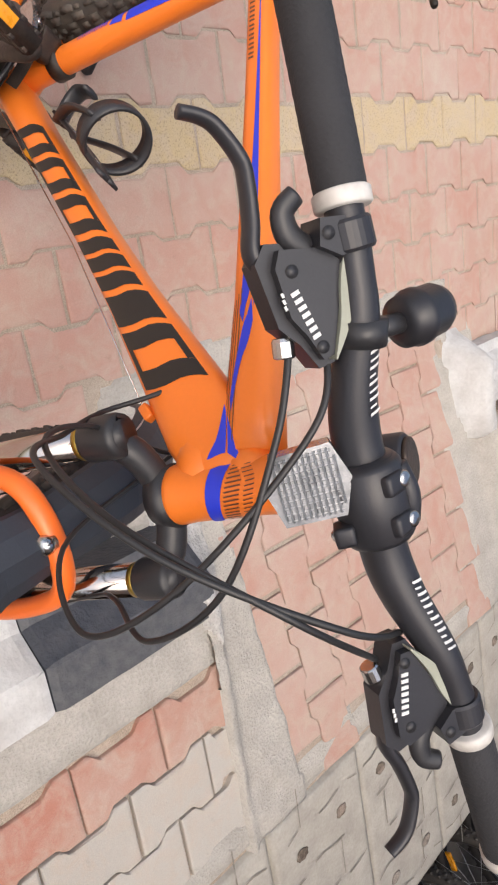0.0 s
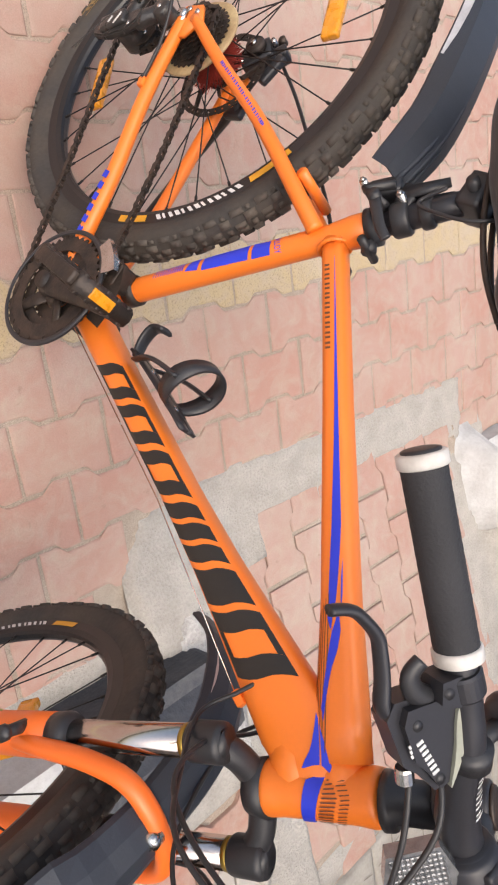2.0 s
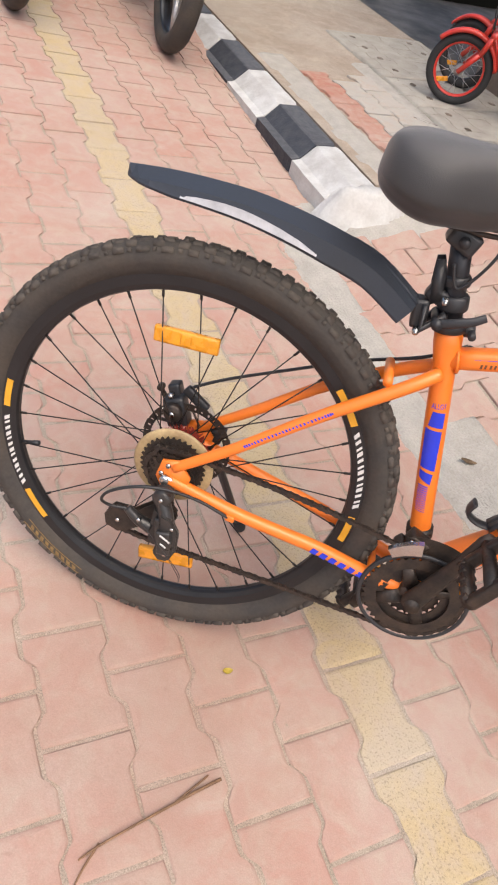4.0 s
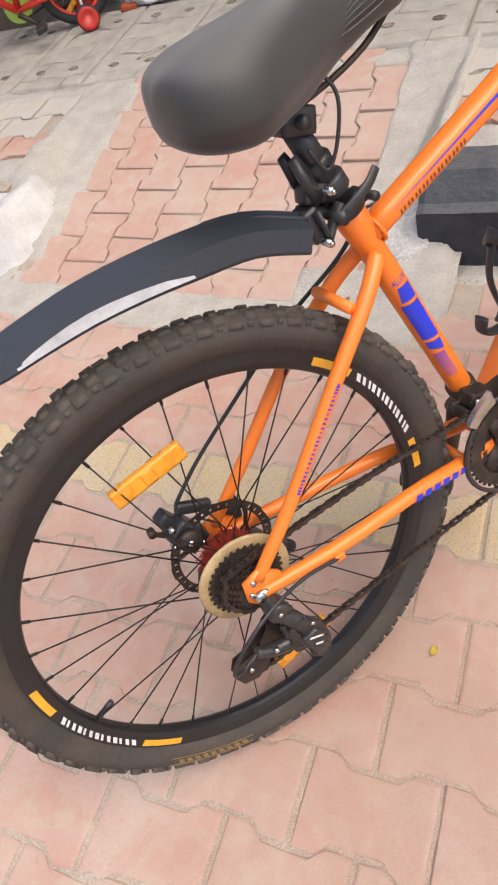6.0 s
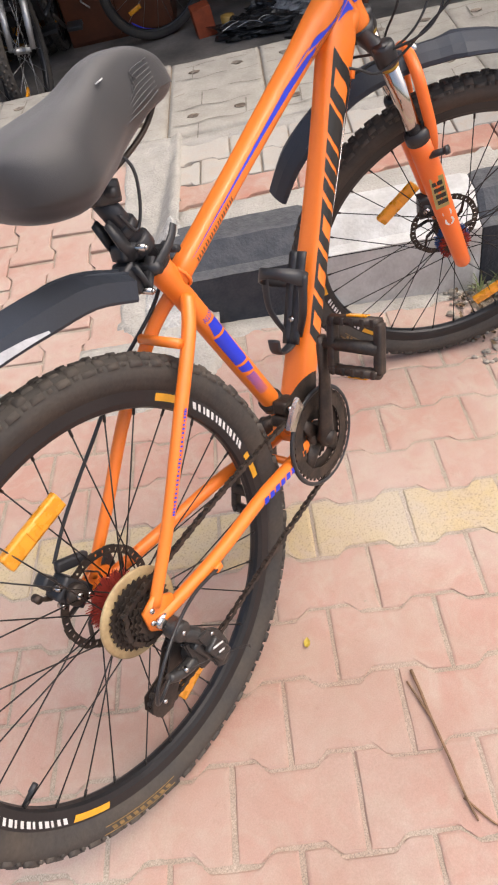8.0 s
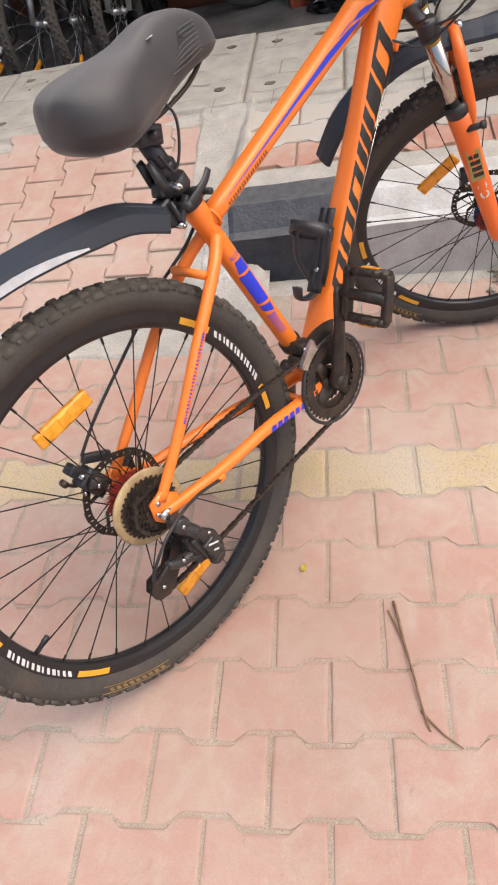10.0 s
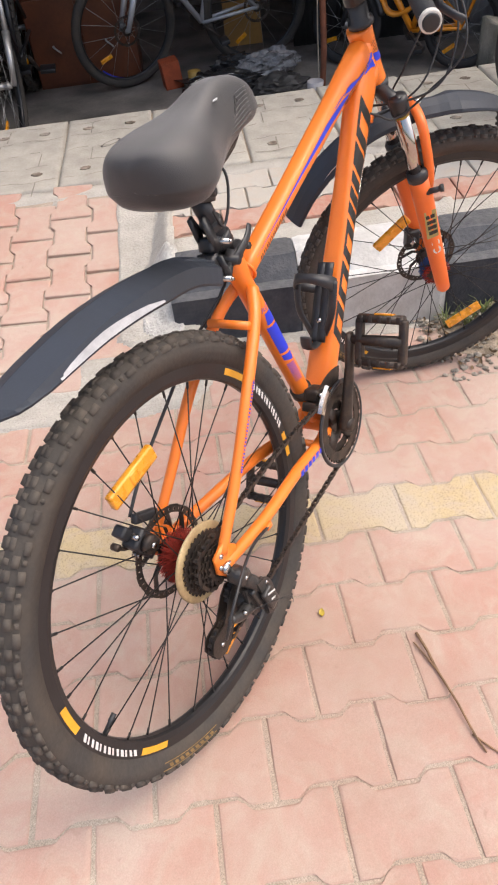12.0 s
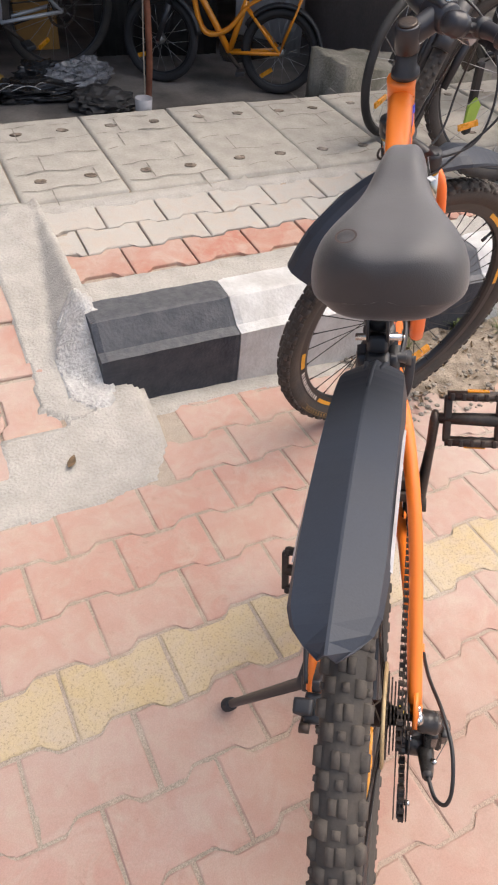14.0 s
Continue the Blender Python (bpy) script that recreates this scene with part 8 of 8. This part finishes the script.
# rough concrete block and things beyond it at the shop's corner
bm = bmesh.new()
bmesh.ops.create_grid(bm, x_segments=30, y_segments=12, size=0.5)
for w in bm.verts:
    w.co = V(w.co.x * 0.95, w.co.y * 0.30, 0.38 - 0.10 * (w.co.x + 0.5) + 0.016 * noise.fractal(w.co * 7, 0.8, 2.0, 4))
low = bmesh.ops.extrude_face_region(bm, geom=bm.faces[:])["geom"]
for w in [g for g in low if isinstance(g, bmesh.types.BMVert)]:
    w.co.z = 0.0
tagged_part("concrete_block", bm, node_mat("old_concrete", (0.23, 0.215, 0.185), 0.92, var=0.2, scale=9, fine=90, bump=1.0, second=(0.12, 0.115, 0.09), dist=0.006), "rough old concrete block beside the slabs", "block", pose(1.95, 2.84, FZ, 0, 0, 4))
bm = bmesh.new()
for i in range(3):
    box(bm, V(0, 0.13 * i, 0.085 + 0.17 * i), (0.9, 0.15, 0.17), None, 0.008)
tagged_part("steps", bm, BLUEPAINT, "faded blue painted wooden steps", "steps", pose(3.1, 4.62, FZ), smooth=False)
crumple("cloth", (0.22, 0.06, 0.30), GREENCLOTH, "dark green cloth hanging in folds", "cloth", pose(2.75, 4.60, FZ), 12)


# motorcycles parked along the far kerb
def motorcycle(at, label):
    b = thing("motorcycle", label, "motorcycle", "parked motorcycles", m=FLAT @ at)
    for name, x in (("rear_wheel", 0.0), ("front_wheel", 1.26)):
        bm = bmesh.new()
        revolve(bm, [(0.0, -0.05), (0.06, -0.05), (0.06, 0.05), (0.0, 0.05)], n=20)
        hub = part(name, bm, ALLOYRIM, b, m=pose(x, 0, 0.30))
        bm = bmesh.new()
        revolve(bm, [(0.255 + 0.046 * math.cos(radians(a)), 0.046 * math.sin(radians(a))) for a in range(-140, 141, 28)], n=48)
        part("tyre", bm, RUBBER, hub, "dusty black tyre")
        bm = bmesh.new()
        revolve(bm, [(0.232, -0.035), (0.232, 0.035), (0.212, 0.02), (0.212, -0.02)], n=48)
        part("rim", bm, DARKPAINT, hub)
        for k in range(5):
            bm = bmesh.new()
            a = 2 * math.pi * k / 5
            tube(bm, [V(0.05 * math.cos(a), 0, 0.05 * math.sin(a)), V(0.215 * math.cos(a), 0, 0.215 * math.sin(a))], [0.02, 0.014], 8)
            part("wheel_spoke", bm, ALLOYRIM, hub)
        bm = bmesh.new()
        revolve(bm, [(0.322, -0.055), (0.338, -0.03), (0.342, 0), (0.338, 0.03), (0.322, 0.055), (0.334, 0)], n=20, a0=radians(20), a1=radians(165))
        part("mudguard", bm, DARKPAINT, b, m=pose(x, 0, 0.30))
    for y in (-1, 1):
        bm = bmesh.new()
        tube(bm, [V(1.26, y * 0.085, 0.30), V(1.12, y * 0.085, 0.70), V(1.04, y * 0.085, 0.92)], [0.026, 0.020, 0.018], 12)
        part("fork_leg", bm, ALLOYRIM, b)
        bm = bmesh.new()
        tube(bm, [V(0.0, y * 0.11, 0.32), V(0.12, y * 0.11, 0.66)], 0.026, 10)
        part("shock_absorber", bm, DARKPAINT, b)
    bm = bmesh.new()
    rows = [[V(x, w * math.cos(a), z + h * math.sin(a)) for a in [2 * math.pi * k / 16 for k in range(16)]] for x, w, z, h in ((0.52, 0.06, 0.76, 0.05), (0.62, 0.12, 0.80, 0.10), (0.80, 0.15, 0.84, 0.12), (0.96, 0.12, 0.86, 0.09), (1.02, 0.06, 0.86, 0.05))]
    loft(bm, rows)
    part("fuel_tank", bm, DARKPAINT, b, "dark glossy fuel tank")
    bm = bmesh.new()
    rows = [[V(x, w * math.cos(a), z + h * math.sin(a)) for a in [2 * math.pi * k / 16 for k in range(16)]] for x, w, z, h in ((-0.22, 0.05, 0.84, 0.03), (-0.16, 0.11, 0.82, 0.05), (0.2, 0.14, 0.78, 0.05), (0.5, 0.11, 0.77, 0.05), (0.58, 0.05, 0.78, 0.03))]
    loft(bm, rows)
    part("seat", bm, FABRIC, b)
    bm = bmesh.new()
    box(bm, V(0.62, 0, 0.42), (0.34, 0.24, 0.26), (0, -12, 0), 0.03)
    for i in range(5):
        box(bm, V(0.72, 0, 0.54 + 0.024 * i), (0.16, 0.20, 0.010), (0, -12, 0))
    part("engine", bm, GREASY, b, "greasy engine block")
    bm = bmesh.new()
    tube(bm, catmull([V(0.80, -0.06, 0.50), V(0.86, -0.12, 0.30), V(0.55, -0.15, 0.22), V(0.1, -0.16, 0.28), V(-0.3, -0.17, 0.34)], 5), [0.022, 0.05], 12)
    part("exhaust", bm, GREASY, b)
    bm = bmesh.new()
    tube(bm, catmull([V(0.86, -0.34, 1.04), V(0.98, -0.18, 1.03), V(1.02, 0, 0.96), V(0.98, 0.18, 1.03), V(0.86, 0.34, 1.04)], 5), 0.013, 10)
    part("handlebar", bm, DARKPAINT, b)
    bm = bmesh.new()
    tube(bm, [V(1.02, 0, 0.86), V(1.10, 0, 0.86), V(1.17, 0, 0.86), V(1.19, 0, 0.86)], [0.05, 0.085, 0.085, 0.06], 18)
    part("headlamp", bm, CLEAR, b)
    bm = bmesh.new()
    tube(bm, [V(0.56, 0.10, 0.30), V(0.50, 0.26, 0.01)], 0.012, 8)
    part("side_stand", bm, DARKPAINT, b)
    return b


motorcycle(pose(-4.16, 0.92, 0.0, 0, 0, -4) @ pose(0, 0, 0, -4, 0, 0), "dark motorcycle parked by the painted kerb")
motorcycle(pose(-4.35, 0.10, 0.0, 0, 0, 2) @ pose(0, 0, 0, -4, 0, 0), "dark motorcycle parked on the pink blocks")

# ---- small litter on the paving ----
LEAFY = node_mat("yellow_leaf", (0.55, 0.40, 0.05), 0.7, var=0.15, scale=60, fine=300, bump=0.2)
DRYLEAF = node_mat("dry_brown_leaf", (0.22, 0.145, 0.08), 0.85, var=0.25, scale=50, fine=300, bump=0.4, per_piece=0.35)
TWIG = node_mat("dry_twig", (0.27, 0.155, 0.085), 0.85, var=0.2, scale=50, fine=300, bump=0.3)
GRAVEL = node_mat("dusty_gravel", (0.34, 0.30, 0.25), 0.95, var=0.2, scale=40, fine=300, bump=0.5, per_piece=0.3)
GRASS = node_mat("dry_grass", (0.13, 0.16, 0.05), 0.8, var=0.2, scale=30, fine=200, bump=0.1, per_piece=0.3)


def leaf(bm, c, ln, w, ang, curl, rise=0.0):
    a = radians(ang)
    ex, ey = V(math.cos(a), math.sin(a), 0), V(-math.sin(a), math.cos(a), 0)
    rows = []
    for i in range(6):
        u = i / 5
        h = w * math.sin(math.pi * min(1, 0.06 + 0.92 * u)) ** 0.8
        z = 0.0015 + curl * (2 * u - 1) ** 2 + rise * u
        rows.append([c + ex * ln * (u - 0.5) + ey * -h + V(0, 0, z + curl), c + ex * ln * (u - 0.5) + V(0, 0, z), c + ex * ln * (u - 0.5) + ey * h + V(0, 0, z + curl)])
    loft(bm, rows, close=False, cap=False)


bm = bmesh.new()
leaf(bm, V(0, 0, 0), 0.020, 0.006, 30, 0.002)
tagged(part("leaf", bm, LEAFY, m=pose(0.220, -0.043, 0.002)), "small yellow leaf lying on the paving", "leaf")
for (u, v, a, ln) in ((-0.251, 0.964, 60, 0.045), (0.215, 1.225, 20, 0.04), (0.235, 1.215, 150, 0.035), (0.10, 1.19, 70, 0.028)):
    bm = bmesh.new()
    leaf(bm, V(0, 0, 0), ln, ln * 0.22, a, 0.004)
    tagged(part("leaf", bm, DRYLEAF, m=FLAT @ pose(u, v, 0.022 if v < 1 else 0.012)), "curled dry brown leaf near the kerb", "leaf", "dry leaves by the kerb")
twig = None
bm = bmesh.new()
tube(bm, catmull([V(0.270, -0.225, 0.004), V(0.240, -0.258, 0.009), V(0.213, -0.288, 0.005), V(0.168, -0.340, 0.010), V(0.127, -0.387, 0.006), V(0.108, -0.414, 0.004)], 5), [0.0030, 0.0016], 7)
tube(bm, catmull([V(0.248, -0.228, 0.004), V(0.228, -0.262, 0.006), V(0.213, -0.287, 0.005)], 4), [0.0016, 0.0022], 6)
tube(bm, catmull([V(0.126, -0.383, 0.005), V(0.118, -0.431, 0.004), V(0.119, -0.469, 0.004)], 4), [0.0020, 0.0012], 6)
tagged(part("twig", bm, TWIG), "dry forked twig lying across the joints", "twig")

# soil heap with stones, leaves and grass at the foot of the kerb
bm = bmesh.new()
bmesh.ops.create_grid(bm, x_segments=90, y_segments=50, size=0.5)
for w in bm.verts:
    u, v = w.co.x + 0.5, w.co.y + 0.5
    e = min(1.0, u * 5) * min(1.0, v * 3.2)
    h = 0.075 * (v ** 1.3) * min(1.0, u * 4) + 0.022 * noise.fractal((u * 9, v * 6, 0.3), 0.8, 2.0, 5)
    w.co = V(0.62 + 1.5 * u, 0.865 + 0.38 * v + 0.03 * noise.noise((u * 7, 0, 0)) - 0.05 * min(1.0, u * 4) + 0.05, -0.012 + 0.015 * min(1.0, v * 6) * min(1.0, u * 8) + max(-0.003, h) * e)
ob = part("soil_heap", bm, SOIL, m=FLAT)
tagged(ob, "dry soil washed up against the foot of the kerb", "soil", kind="stuff")
rnd = random.Random(11)


def soil_z(u, v):
    return 0.075 * max(0.0, (v - 0.865) / 0.38) ** 1.3 * min(1.0, (u - 0.62) / 1.5 * 4)


bm = bmesh.new()
for _ in range(240):
    u, v = rnd.uniform(0.66, 1.5), rnd.uniform(0.88, 1.23)
    leaf(bm, V(u, v, soil_z(u, v) - 0.004), rnd.uniform(0.012, 0.034), rnd.uniform(0.003, 0.007), rnd.uniform(0, 360), rnd.uniform(0.001, 0.006), rnd.uniform(-0.004, 0.012))
tagged(part("leaf_litter", bm, DRYLEAF, m=FLAT), "dry brown leaf litter on the soil", "leaf litter", kind="stuff")
bm = bmesh.new()
for _ in range(420):
    u, v = rnd.uniform(0.64, 1.5), rnd.uniform(0.84, 1.23)
    r = rnd.uniform(0.003, 0.009) * (1.5 if rnd.random() < 0.1 else 1)
    made = bmesh.ops.create_icosphere(bm, subdivisions=1, radius=r)["verts"]
    for w in made:
        w.co = V(w.co.x * rnd.uniform(0.8, 1.3), w.co.y * rnd.uniform(0.8, 1.2), w.co.z * 0.7) + V(u, v, (soil_z(u, v) if u > 0.62 else 0.003) + r * 0.3)
tagged(part("gravel", bm, GRAVEL, m=FLAT, smooth=False), "small loose stones by the kerb", "gravel", kind="stuff")
bm = bmesh.new()
for c in range(9):
    cu, cv = rnd.uniform(0.72, 1.25), rnd.uniform(1.08, 1.21)
    for _ in range(26):
        a, ln = rnd.uniform(0, 6.28), rnd.uniform(0.03, 0.085)
        p0 = V(cu + rnd.uniform(-0.012, 0.012), cv + rnd.uniform(-0.012, 0.012), soil_z(cu, cv) - 0.008)
        p1 = p0 + V(math.cos(a) * ln * 0.4, math.sin(a) * ln * 0.4, ln * 0.6)
        p2 = p0 + V(math.cos(a) * ln * 0.9, math.sin(a) * ln * 0.9, ln * 0.75)
        sd = V(-math.sin(a), math.cos(a), 0) * 0.0016
        loft(bm, [[p0 - sd, p0 + sd], [p1 - sd, p1 + sd], [p2 - sd * 0.2, p2 + sd * 0.2]], close=False, cap=False)
tagged(part("dry_grass", bm, GRASS, m=FLAT), "tufts of half-dry grass on the soil", "grass", kind="stuff")
